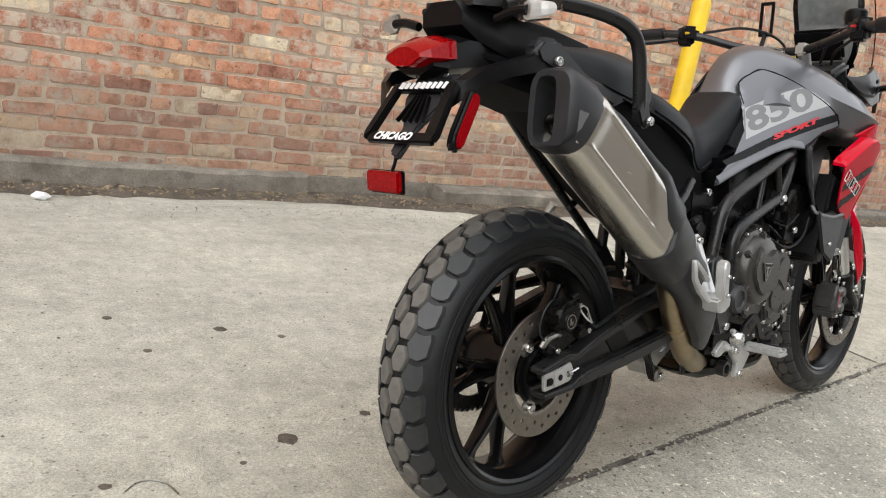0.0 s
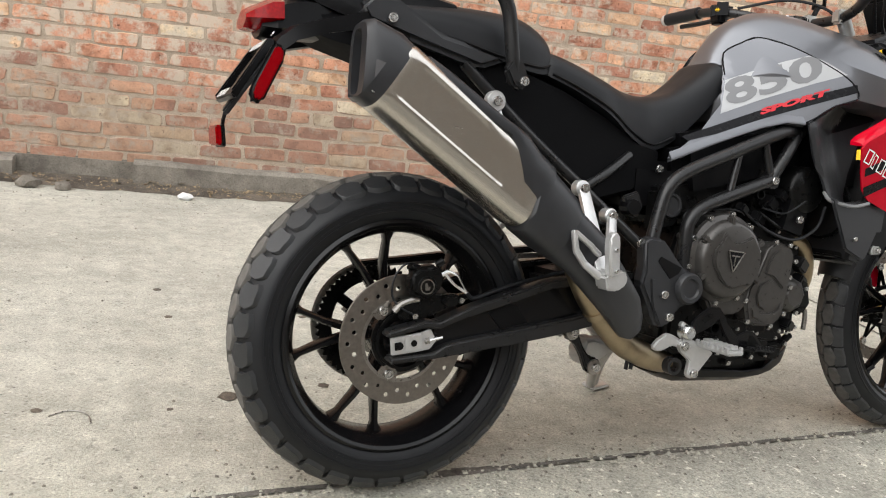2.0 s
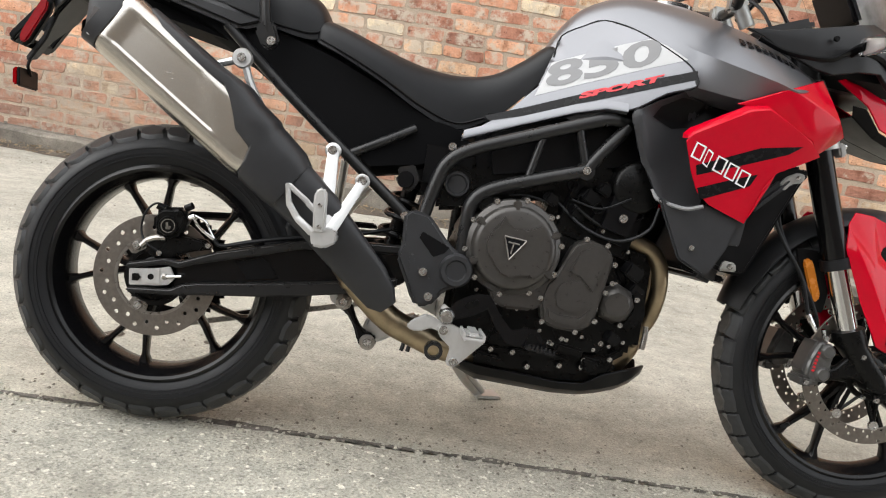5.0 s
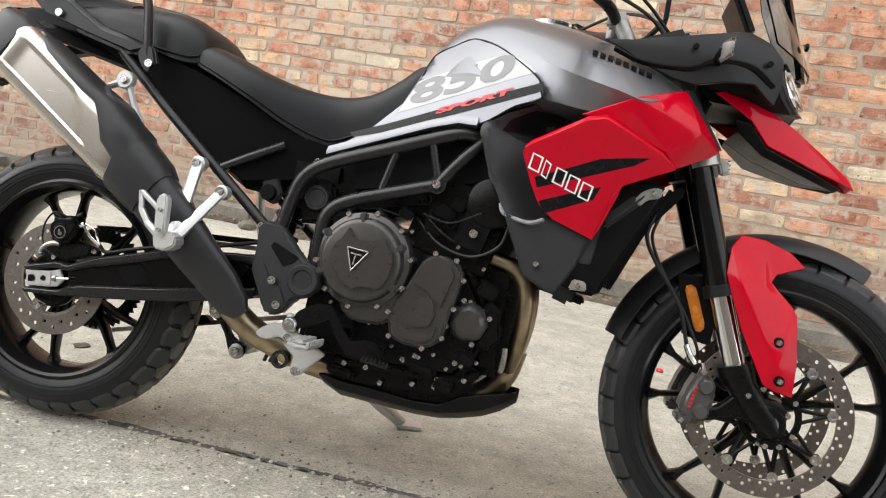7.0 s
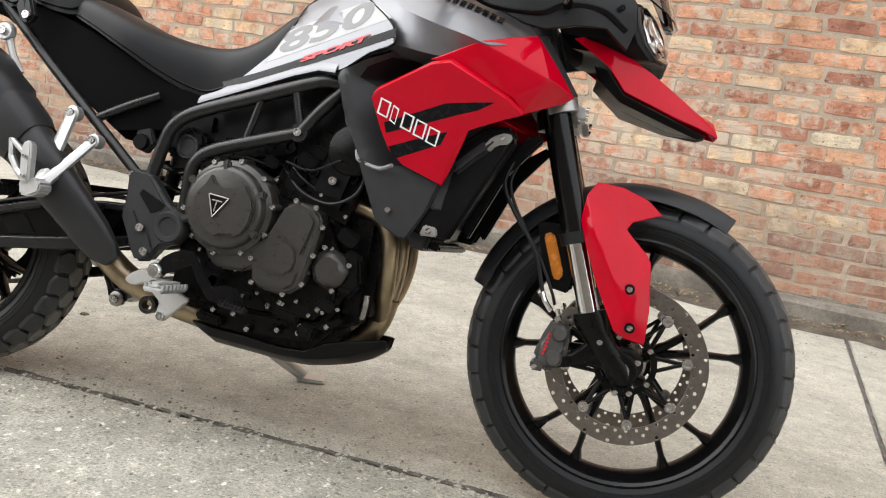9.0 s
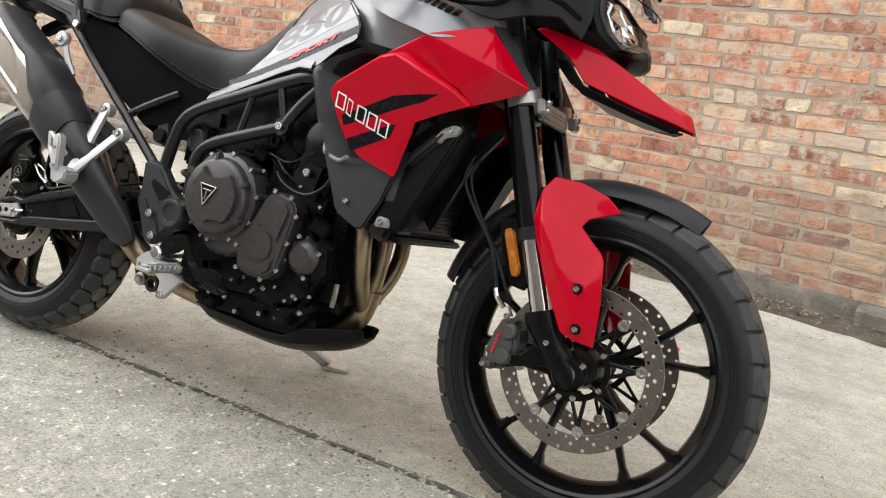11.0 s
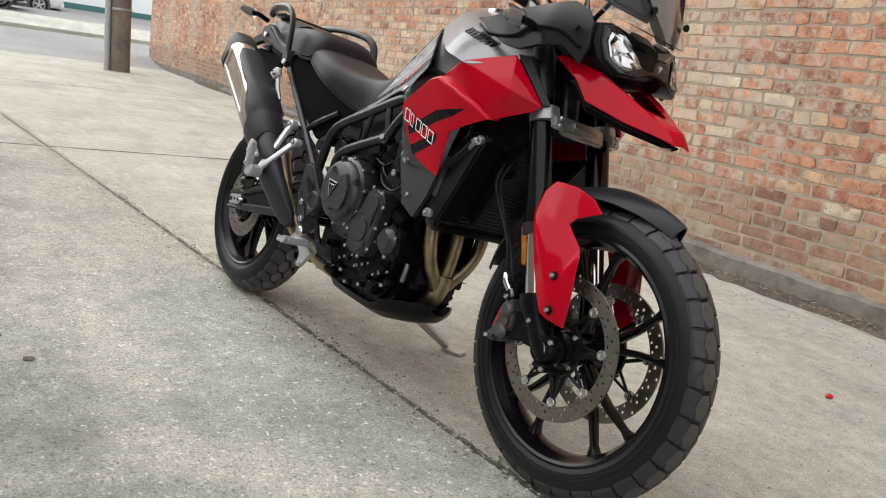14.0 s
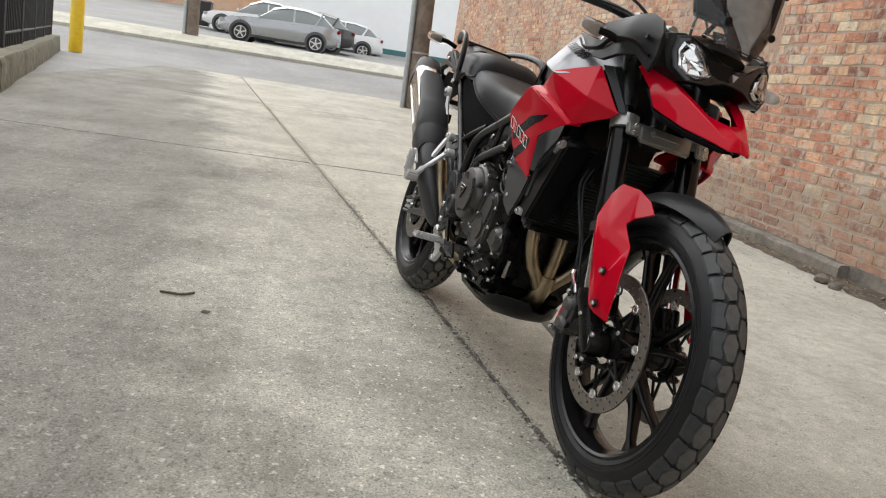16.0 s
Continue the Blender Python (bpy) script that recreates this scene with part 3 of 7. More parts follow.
for vs, fs in SHAPES:
    bmx = facets(vs, fs)
    brick_meshes.append(mesh_of("brick", bmx, BRICK, 30))
for k, px, py, pz, tilt in picked:
    share("brick", brick_meshes[k], wall, Matrix.Translation((px, py, pz)) @ Matrix.Rotation(-tilt, 4, "Y"))

# concrete ledge at the foot of the wall, broken into lengths
for x0, x1, h, seed, deep in ((-6.4, -3.3, 0.085, 3, .09), (-3.1, -1.3, 0.10, 4, .075), (-0.76, 0.82, 0.125, 5, .062), (1.66, 3.9, 0.10, 6, .12), (4.1, 7.2, 0.09, 7, .12), (-12.0, -6.8, 0.06, 8, .12)):
    r = random.Random(seed)
    secs = []
    n = 16
    for i in range(n + 1):
        x = x0 + (x1 - x0) * i / n
        d = deep + r.uniform(-.010, .008)
        hh = h + r.uniform(-.007, .003)
        secs.append([(x, WALL_Y + 0.05, -0.05), (x, WALL_Y - d, -0.05), (x, WALL_Y - d, hh - 0.015), (x, WALL_Y - d + 0.014, hh), (x, WALL_Y + 0.05, hh + 0.01)])
    tagged(part("concrete_ledge", loft(secs), LEDGE), "weathered grey concrete ledge along the wall's foot", "ledge", "ledges along the wall", kind="structure")
# bare brick footing where the ledge is missing
tagged(part("wall_footing", box((WALL_X0 + WALL_X1) / 2, WALL_Y + 0.05, 0.04, WALL_X1 - WALL_X0, 0.12, 0.16, 0.008), LEDGE), "dark stained footing of the brick wall", "footing", kind="structure")


def dirt_strip():
    r = random.Random(11)
    bm = bmesh.new()
    n = 260
    rows = []
    for i in range(n + 1):
        x = -14 + 24 * i / n
        e = 2.625 - 0.08 * min(1, max(0, (x - 0.7) / 0.8)) + 0.02 * math.sin(x * 2.1) + r.uniform(-.03, .02)
        rows.append([bm.verts.new((x, y, zz)) for y, zz in ((e, 0.001), (e + 0.035, 0.008 + r.random() * 0.008), (e + 0.09, 0.012 + r.random() * 0.014), (2.82, 0.03))])
    for a, b in zip(rows, rows[1:]):
        for k in range(3):
            bm.faces.new((a[k], b[k], b[k + 1], a[k + 1]))
    return bm


tagged(part("dirt_strip", dirt_strip(), DIRT), "dark dirt and grit gathered along the wall", "dirt", kind="stuff")


def litter(count, seed, x0, x1, y0, y1, size, z0=0.012):
    r = random.Random(seed)
    v, f = [], []
    for _ in range(count):
        c = Vector((r.uniform(x0, x1), y1 - (y1 - y0) * r.random() ** 1.6, z0 + r.random() * 0.02))
        m = Euler((r.uniform(-.5, .5), r.uniform(-.5, .5), r.uniform(0, 6.3))).to_matrix()
        s = size * r.uniform(.4, 1.3)
        w = r.uniform(.15, .6)
        pts = [(-s, 0, 0), (-.3 * s, -w * s, .15 * s), (.5 * s, -.7 * w * s, .1 * s), (s, 0, 0), (.4 * s, .8 * w * s, .12 * s), (-.4 * s, .7 * w * s, .1 * s)]
        o = len(v)
        v += [tuple(c + m @ Vector(p)) for p in pts]
        f += [(o, o + 1, o + 5), (o + 1, o + 2, o + 4, o + 5), (o + 2, o + 3, o + 4)]
    me = bpy.data.meshes.new("litter")
    me.from_pydata(v, [], f)
    me.materials.append(LEAF)
    return new("leaf_litter", me)


tagged(litter(6500, 21, -13, 8, 2.55, 2.74, 0.013, 0.015), "dry brown leaf litter lying along the wall", "litter", kind="stuff")
tagged(litter(130, 22, -8, 8, -3.0, 2.4, 0.006, 0.001), "scattered bits of dry leaf on the concrete", "litter", kind="stuff")


def grit(count, seed):
    r = random.Random(seed)
    v, f = [], []
    for _ in range(count):
        x = r.uniform(-6, 4.5)
        y = joint_y(x) + r.gauss(0, .07) if r.random() < .45 else (r.uniform(-2.6, 2.4) if r.random() < .6 else 2.5 - abs(r.gauss(0, .12)))
        s = r.uniform(.0015, .0045)
        o = len(v)
        v += [(x + s * a * r.uniform(.6, 1.2), y + s * b * r.uniform(.6, 1.2), s * c) for a, b, c in ((-1, -1, 0), (1, -1, 0), (1, 1, 0), (-1, 1, 0), (0, 0, 1.1))]
        f += [(o, o + 1, o + 4), (o + 1, o + 2, o + 4), (o + 2, o + 3, o + 4), (o + 3, o, o + 4)]
    me = bpy.data.meshes.new("grit")
    me.from_pydata(v, [], f)
    me.materials.append(LEDGE)
    return new("grit", me)


def crumbs(count, seed):
    """Pale crumbs broken from the slab edges along the joints."""
    r = random.Random(seed)
    v, f = [], []
    for _ in range(count):
        if r.random() < .93:
            x = r.uniform(-9, 4)
            y = joint_y(x) + r.gauss(0, .020)
        else:
            x, y = -3.4 + r.gauss(0, .018), r.uniform(-4.2, 2.4)
        s = r.uniform(.002, .007)
        o = len(v)
        v += [(x + s * a * r.uniform(.5, 1.3), y + s * b * r.uniform(.5, 1.3), s * c) for a, b, c in ((-1, -1, 0), (1, -1, 0), (1, 1, 0), (-1, 1, 0), (-.4, -.5, .7), (.6, -.4, .5), (.5, .6, .8), (-.5, .4, .6))]
        f += [(o, o + 1, o + 5, o + 4), (o + 1, o + 2, o + 6, o + 5), (o + 2, o + 3, o + 7, o + 6), (o + 3, o, o + 4, o + 7), (o + 4, o + 5, o + 6, o + 7)]
    me = bpy.data.meshes.new("crumbs")
    me.from_pydata(v, [], f)
    me.materials.append(CONCRETE)
    return new("concrete_crumbs", me)


tagged(crumbs(3200, 78), "pale concrete crumbs along the slab joints", "crumbs", kind="stuff")
tagged(grit(2600, 77), "loose grit and small stones on the concrete", "grit", kind="stuff")


def pebble(x, y, s, material, name, label, cat, seed, squash=0.6):
    bm = bmesh.new()
    bmesh.ops.create_icosphere(bm, subdivisions=2, radius=s)
    r = random.Random(seed)
    for v in bm.verts:
        v.co *= 1 + 0.35 * (noise.noise(v.co * (1.6 / s) + Vector((seed, 0, 0))))
        v.co.z *= squash
    bmesh.ops.translate(bm, vec=(x, y, s * squash * 0.7), verts=bm.verts)
    return tagged(part(name, bm, material), label, cat)


pebble(1.27, 1.60, 0.014, RED_DECAL, "plastic_scrap", "small crushed red plastic scrap on the concrete", "scrap", 1)
pebble(-0.5, 2.52, 0.035, WHITE_DECAL, "paper_scrap", "crumpled white paper scrap lying by the ledge", "scrap", 2)
pebble(-1.05, 2.55, 0.04, LEDGE, "stone", "rough grey stone lying by the wall", "stone", 3)
pebble(-1.2, 2.56, 0.05, LEDGE, "stone", "rough grey stone lying by the wall", "stone", 4)
for k, (x, y, size) in enumerate(((0.62, -0.80, .016), (-0.53, 1.14, 0.014), (-0.24, 1.01, 0.018), (-0.08, 0.93, 0.012), (-0.48, 0.89, 0.012), (-0.07, 0.42, 0.014), (-0.31, 0.35, 0.024), (-0.44, 0.28, 0.008), (-0.72, 0.27, 0.012))):
    pebble(x, y, size, DIRT, "dirt_crumb", "small flat dark crumb of dirt on the concrete", "dirt", 5 + k, 0.14)
bent_wire = part("wire", tube([(-0.690, 0.241, 0.002), (-0.664, 0.264, 0.002), (-0.634, 0.266, 0.002), (-0.610, 0.245, 0.002), (-0.599, 0.204, 0.002)], 0.0015, 6), STEEL)
tagged(bent_wire, "thin bent wire lying on the concrete", "wire")
twig = part("twig", tube([(0.467, -0.974, 0.006), (0.474, -0.941, 0.007), (0.479, -0.904, 0.007), (0.443, -0.865, 0.006)], 0.0045, 6), DIRT)
tagged(twig, "thin dry brown twig lying on the concrete", "twig")


# ---------------------------------------------------------------- posts, street and far side
def bollard(x, y, h, label, r=0.062):
    ob = tagged(part("bollard", lathe([(0.0, 0), (r * .94, 0), (r, 0.004), (r, h - 0.05), (r * .87, h - 0.02), (r * .5, h), (0.0, h + 0.006)], 24), YELLOW), label, "bollard")
    ob.matrix_world = Matrix.Translation((x, y, ground_z(x))) @ Matrix.Rotation(radians(90), 4, "X")
    return ob


bollard(3.37, 2.57, 1.5, "yellow painted steel bollard standing by the brick wall")
bollard(4.5, 2.5, 1.5, "yellow painted steel bollard standing by the brick wall")
bollard(-17.0, -6.28, 1.9, "yellow painted steel bollard by the iron fence", 0.15)


def pole(x, y, r, h, lean):
    root = tagged(new("utility_pole"), "weathered wooden utility pole with grey conduit", "utility pole")
    root.matrix_world = Matrix.Translation((x, y, ground_z(x) - 0.02)) @ Matrix.Rotation(radians(lean), 4, "X")
    part("post", tube([(0, 0, 0), (0.01, 0, h * .5), (0, 0, h)], lambda t: r * (1 - .25 * t), 16), OLD_WOOD, root)
    part("conduit", tube([(0.03, -r - 0.05, 0.0), (0.03, -r - 0.05, h * .5), (0.03, -r - 0.05, h * .8)], 0.06, 12), GALV, root, "grey galvanised conduit strapped to the post")
    part("strap", lathe([(r + .01, -.02), (r + .012, .02)], 20), GALV, root).matrix_local = Matrix.Translation((0, 0, 1.2)) @ Matrix.Rotation(radians(90), 4, "X")
    return root


pole(-14.6, 1.35, 0.19, 9, 1.5)
pole(-24.2, -4.9, 0.19, 9, 1.0)


def far_wall():
    root = tagged(new("white_building"), "long low white painted building with teal trim across the street", "building")
    z0 = ground_z(-35.8)
    part("wall", box(-36.15, 4.9, z0 + 3, 0.3, 17.6, 6.4, 0), WHITE_WALL, root)
    part("base_band", box(-35.97, 4.9, z0 + 0.10, 0.06, 17.6, 0.26, 0.01), TEAL, root, "teal painted base band")
    part("upper_band", box(-35.97, 4.9, z0 + 3.3, 0.06, 17.6, 0.12, 0.01), TEAL, root, "teal painted trim band")
    part("roof", box(-36.2, 4.9, z0 + 6.2, 0.5, 17.8, 0.15, 0.01), TEAL, root)
    return root


far_wall()
tagged(part("brick_building", box(-58.0, -34.0, 6.4, 2.0, 60, 8.0, 0), BRICK), "dark brick building far across the street", "building")


def far_walk():
    """A pale walk behind a kerb, following the rise of the street."""
    rings = []
    for y in (-40, -20, -8, 0, 6, 20):
        rings.append([(-22.3, y, ground_z(-22.3) - .1), (-22.28, y, ground_z(-22.3) + .075), (-22.4, y, ground_z(-22.4) + .085), (-23.4, y, ground_z(-23.4) + .085), (-24.6, y, ground_z(-24.6) + .06), (-25.6, y, ground_z(-25.6) + .03), (-26.6, y, ground_z(-26.6) + .005), (-26.6, y, ground_z(-26.6) - .2)])
    return loft(rings)


tagged(part("sidewalk", far_walk(), CONCRETE), "pale concrete sidewalk across the street", "sidewalk", kind="structure")
bin_root = tagged(new("waste_bin"), "black wheeled waste bin standing across the street", "waste bin")
bin_root.matrix_world = Matrix.Translation((-33.5, -6.0, ground_z(-33.5)))
part("body", loft([[(sx * w, sy * w, zz) for sx, sy in ((-1, -1), (1, -1), (1, 1), (-1, 1))] for w, zz in ((.24, .04), (.31, .98))]), IRON, bin_root)
part("lid", loft([[(sx * w, sy * w, zz) for sx, sy in ((-1, -1), (1, -1), (1, 1), (-1, 1))] for w, zz in ((.34, .98), (.34, 1.02), (.26, 1.08))]), IRON, bin_root)


def car(name, paint, m, label, length=4.25, width=1.76, high=1.43, door=True):
    """A small hatchback: shaped body, glass house, wheels, lamps."""
    root = tagged(new(name), label, "car", "cars parked across the street")
    root.matrix_world = m
    L, W = length / 2, width / 2
    secs = []
    for t, hb, hs, w in ((-1, .55, .45, .72), (-.97, .66, .35, .86), (-.8, .80, .24, .95), (-.5, .86, .2, 1.0), (-.1, .9, .2, 1.0), (.3, .93, .2, 1.0), (.7, .95, .22, .97), (.93, .93, .3, .9), (1, .8, .4, .8)):
        x, w = t * L, w * W
        secs.append([(x, -w * .9, hs), (x, -w, hs + .1), (x, -w, hb - .2), (x, -w * .93, hb), (x, -w * .5, hb + .03), (x, w * .5, hb + .03), (x, w * .93, hb), (x, w, hb - .2), (x, w, hs + .1), (x, w * .9, hs)])
    part("body", loft(secs), paint, root, angle=50)
    cab = []
    for t, zt, w in ((-.38, .88, .86), (-.12, 1.3, .74), (.12, high - .01, .70), (.4, high - .02, .70), (.68, 1.3, .72), (.9, .92, .82)):
        x, w = t * L, w * W
        zb = .86
        cab.append([(x, -W * .9, zb), (x, -w, max(zb + .01, zt - .06)), (x, -w * .8, zt), (x, w * .8, zt), (x, w, max(zb + .01, zt - .06)), (x, W * .9, zb)])
    part("glass_house", loft(cab), CAR_WINDOW, root, "windows with the sky's reflection put into their grey", angle=50)
    roof = []
    for t, zt, w in ((-.14, 1.3, .75), (.1, high + .005, .715), (.4, high, .71), (.7, 1.31, .72)):
        x, w = t * L, w * W
        roof.append([(x, -w - .004, zt - .07), (x, -w * .8, zt + .01), (x, w * .8, zt + .01), (x, w + .004, zt - .07), (x, 0, zt - .05)])
    part("roof", loft(roof), paint, root, angle=50)
    for sx in (-.61, .61):
        for sy in (-1, 1):
            part("wheel_arch", lathe([(0.0, -.01), (.385, -.01), (.385, .01), (0, .01)], 28, (sx * L, sy * (W - .004), .345)), CAR_DARK, root)
            wh = part("wheel", lathe([(.19, -.1), (.31, -.1), (.325, -.06), (.325, .06), (.31, .1), (.19, .1)], 28, (sx * L, sy * (W - .075), .32), closed=True), RUBBER, root)
            part("rim", join(lathe([(.19, -.02), (.215, -.02), (.215, .02), (.19, .02)], 28, (sx * L, sy * (W + .01), .32), closed=True), lathe([(0, -.02), (.05, -.02), (.05, .02), (0, .02)], 14, (sx * L, sy * (W + .01), .32)),
                             *[box(sx * L + .12 * math.cos(k * 1.2566 + .3), sy * (W + .01), .32 + .12 * math.sin(k * 1.2566 + .3), .17, .02, .045, .006, (0, -math.degrees(k * 1.2566 + .3), 0)) for k in range(5)]), ALU, wh, "five-spoke alloy rim", angle=20)
    for sy in (-1, 1):
        for t, lean in ((.22, -4), (.62, 28)):
            part("pillar", box(t * L, sy * W * .80, 1.12, .07, .03, .52, .008, (sy * 17, lean, 0)), paint, root)
        part("mirror", box(-.33 * L, sy * (W + .05), .97, .1, .16, .11, .03), paint, root)
        part("sill", box(0, sy * (W - .02), .26, L * .9, .06, .1, .02), CAR_DARK, root)
    for sy in (-1, 1):
        part("tail_light", box(L * .97, sy * W * .74, .82, .12, .3, .13, .03), REFLECTOR, root)
        part("headlight", box(-L * .93, sy * W * .72, .66, .2, .3, .12, .03), SILVER_DECAL, root)
    part("bumper", box(L * .98, 0, .42, .14, width * .85, .22, .04), paint, root)
    return root


car("grey_hatchback", CAR_GREY, Matrix.Translation((-27.6, -2.40, ground_z(-27.6) + 0.005)) @ Matrix.Rotation(radians(88), 4, "Z"), "grey metallic hatchback parked across the street")
car("dark_hatchback", CAR_DARK, Matrix.Translation((-30.2, -1.85, ground_z(-30.2) - 0.03)) @ Matrix.Rotation(radians(88), 4, "Z"), "black hatchback parked behind the grey one")
car("white_hatchback", CAR_WHITE, Matrix.Translation((-32.6, -3.7, ground_z(-32.6) - 0.05)) @ Matrix.Rotation(radians(88), 4, "Z"), "white hatchback parked farther behind", high=1.5)
car("white_saloon", CAR_WHITE, Matrix.Translation((-33.4, -0.55, ground_z(-33.4) - 0.25)) @ Matrix.Rotation(radians(88), 4, "Z"), "white car parked before the white building")


def kerb_y(x):
    """The foot of the planter beside the alley."""
    return -3.62 + 0.255 * (x + 5.36)


def fence():
    root = tagged(new("iron_fence"), "black wrought iron fence on a low concrete wall", "fence")
    for k in range(46):
        x = -7.4 - 0.2 * k
        part("bar", box(x, kerb_y(x) - .22, 0.95, .02, .02, 1.3, 0.003), IRON, root)
    for k in range(5):
        x = -7.3 - 2.3 * k
        part("post", box(x, kerb_y(x) - .22, 1.0, .06, .06, 1.5, 0.006), IRON, root)
    for zz in (0.50, 1.5):
        part("rail", tube([(-7.3, kerb_y(-7.3) - .22, zz), (-16.5, kerb_y(-16.5) - .22, zz)], 0.02, 8), IRON, root)
    return root


fence()
rw = random.Random(5)
low = loft([[(x, kerb_y(x) + dy + rw.uniform(-.012, .012), zz + (rw.uniform(-.015, .015) if zz > 0 else 0)) for dy, zz in ((0, -.05), (0, .26), (-.03, .32), (-.40, .33), (-.42, -.05))] for x in [-5.4 - .8 * k for k in range(15)]])
tagged(part("planter_wall", low, MOSSY), "low mossy concrete planter wall beside the alley", "planter")
# unseen plain walls added behind the camera to darken what the machine reflects
tagged(part("wall_south", box(-4.75, -6.2, 1.1, 6.5, 0.3, 2.4, 0), PALE_RENDER), "plain low grey wall, unseen, added to shape reflections", "wall", kind="structure")
tagged(part("wall_east", box(7.75, -6.2, 2.1, 18.5, 0.3, 4.6, 0), PALE_RENDER), "plain tall grey wall, unseen, added to shape reflections", "wall", kind="structure")


# ---------------------------------------------------------------- motorcycle
# built upright: x ahead, y to its left, z up; then turned and leant on its side stand
bike = tagged(new("motorcycle"), "red and grey adventure motorcycle parked on its side stand", "motorcycle")
bike.matrix_world = Matrix.Translation((0, -0.0426, 0)) @ Matrix.Rotation(radians(8.92), 4, "Z") @ Matrix.Rotation(radians(-9.8), 4, "X")
REAR, FRONT = Vector((-0.012, 0, 0.321)), Vector((1.567, 0, 0.334))


def bolt_mesh(r, h, material):
    bm = lathe([(0.0, -h), (r * .45, -h), (r * .45, -h * .45), (r * .55, -h * .45), (r * .6, -h), (r * .9, -h), (r, -h * .8), (r, 0), (0.0, 0)], 12)
    return mesh_of("bolt", bm, material)


BOLT_S, BOLT_M, BOLT_L = bolt_mesh(0.0045, 0.005, BOLT), bolt_mesh(0.0060, 0.006, BOLT), bolt_mesh(0.0095, 0.007, BOLT)
BOLT_K = bolt_mesh(0.006, 0.006, DARK_CAST)


def bolt(kind, parent, x, y, z, turn=0.0):
    return share("bolt", kind, parent, Matrix.Translation((x, y, z)) @ Matrix.Rotation(radians(turn), 4, "Z"))


# ---- wheels
def crown(y, R, w):
    """Radius of the bare tyre under the tread at the distance y from its middle."""
    u = abs(y) / (w * 0.5)
    return R - 0.009 - 0.040 * u ** 2.3


def tyre(name, c, R, w, rim, label):
    bulge = min(.055, crown(w * .47, R, w) - rim - .010)
    prof = [(rim - .004, -w * .40), (rim + .010, -w * .45), (rim + bulge * .6, -w * .49), (rim + bulge, -w * .5)]
    k = 14
    ys = [-w * .47 + w * .94 * i / k for i in range(k + 1)]
    prof += [(crown(y, R, w), y) for y in ys]
    prof += [(rim + bulge, w * .5), (rim + bulge * .6, w * .49), (rim + .010, w * .45), (rim - .004, w * .40)]
    t = part(name, lathe(prof, 120, tuple(c), closed=True), RUBBER, bike, label, angle=30)
    ring = lathe([(rim + .013, -w * .447), (rim + .016, -w * .462), (rim + .019, -w * .462)], 96, tuple(c), closed=True)
    part("bead_line", ring, RUBBER, t)
    for dr, dy, h in ((bulge * .55, .4885, .0025), (bulge * .72, .4935, .002), (bulge * .96, .5, .003)):
        part("sidewall_ring", lathe([(rim + dr - .0018, -w * dy + .002), (rim + dr - .001, -w * dy - h * .5), (rim + dr + .001, -w * dy - h * .5), (rim + dr + .0018, -w * dy + .002)], 96, tuple(c), closed=True), RUBBER, t)
    return t


def block_mesh(poly, R, w, h, material):
    """A tread block: an outline (arc, across) on the crown, raised by h with chamfered sides."""
    cx, cy = sum(p[0] for p in poly) / len(poly), sum(p[1] for p in poly) / len(poly)
    bm = bmesh.new()

    def ring(f, lift):
        out = []
        for s, y in poly:
            s2, y2 = cx + (s - cx) * f, cy + (y - cy) * f
            r = crown(y2, R, w) + lift
            a = s2 / R
            out.append(bm.verts.new((r * math.cos(a), y2, r * math.sin(a))))
        return out

    rings = [ring(1.0, -.004), ring(.985, h * .85), ring(.94, h)]
    n = len(poly)
    for a, b in zip(rings, rings[1:]):
        for i in range(n):
            bm.faces.new((a[i], a[(i + 1) % n], b[(i + 1) % n], b[i]))
    bm.faces.new(rings[-1])
    return mesh_of("tread_block", bm, material, 30)


def tread(t, c, R, w, count, kinds):
    """Rows of blocks round the tyre, each row from four slightly unlike moulds."""
    pitch = math.tau * R / count
    rnd = random.Random(count)
    for poly, h, mat, off in kinds:
        moulds = [block_mesh([((s + rnd.uniform(-.03, .03)) * pitch, (y + rnd.uniform(-.007, .007)) * w) for s, y in poly], R, w, h * rnd.uniform(.93, 1.04), mat) for _ in range(4)]
        for i in range(count):
            share("tread_block", moulds[rnd.randrange(4)], t, Matrix.Translation(c) @ Matrix.Rotation(-(i + off + rnd.uniform(-.01, .01)) * math.tau / count, 4, "Y"))


def shrink(poly, gap):
    """The outline drawn in by half a groove; the numbers are parts of the pitch and of the width."""
    cx, cy = sum(p[0] for p in poly) / len(poly), sum(p[1] for p in poly) / len(poly)
    return [(cx + (s - cx) * (1 - gap), cy + (y - cy) * (1 - gap)) for s, y in poly]


MIRROR = lambda p: [(-s, -y) for s, y in p]
# two rows of interlocking six-sided blocks and hooked shoulder blocks
HEX_A = shrink([(-.5, -.045), (-.28, -.02), (0, .03), (.28, -.02), (.5, -.045), (.5, -.165), (.22, -.215), (0, -.24), (-.22, -.215), (-.5, -.165)], .19)
SHOULDER_A = shrink([(-.5, -.24), (-.25, -.205), (0, -.165), (.25, -.205), (.5, -.24), (.53, -.33), (.48, -.39), (.30, -.43), (.05, -.44), (-.30, -.435), (-.54, -.42), (-.5, -.38), (-.45, -.33)], .13)
rear_tyre = tyre("rear_tyre", REAR, 0.321, 0.144, 0.228, "wide blocky dual-sport rear tyre")
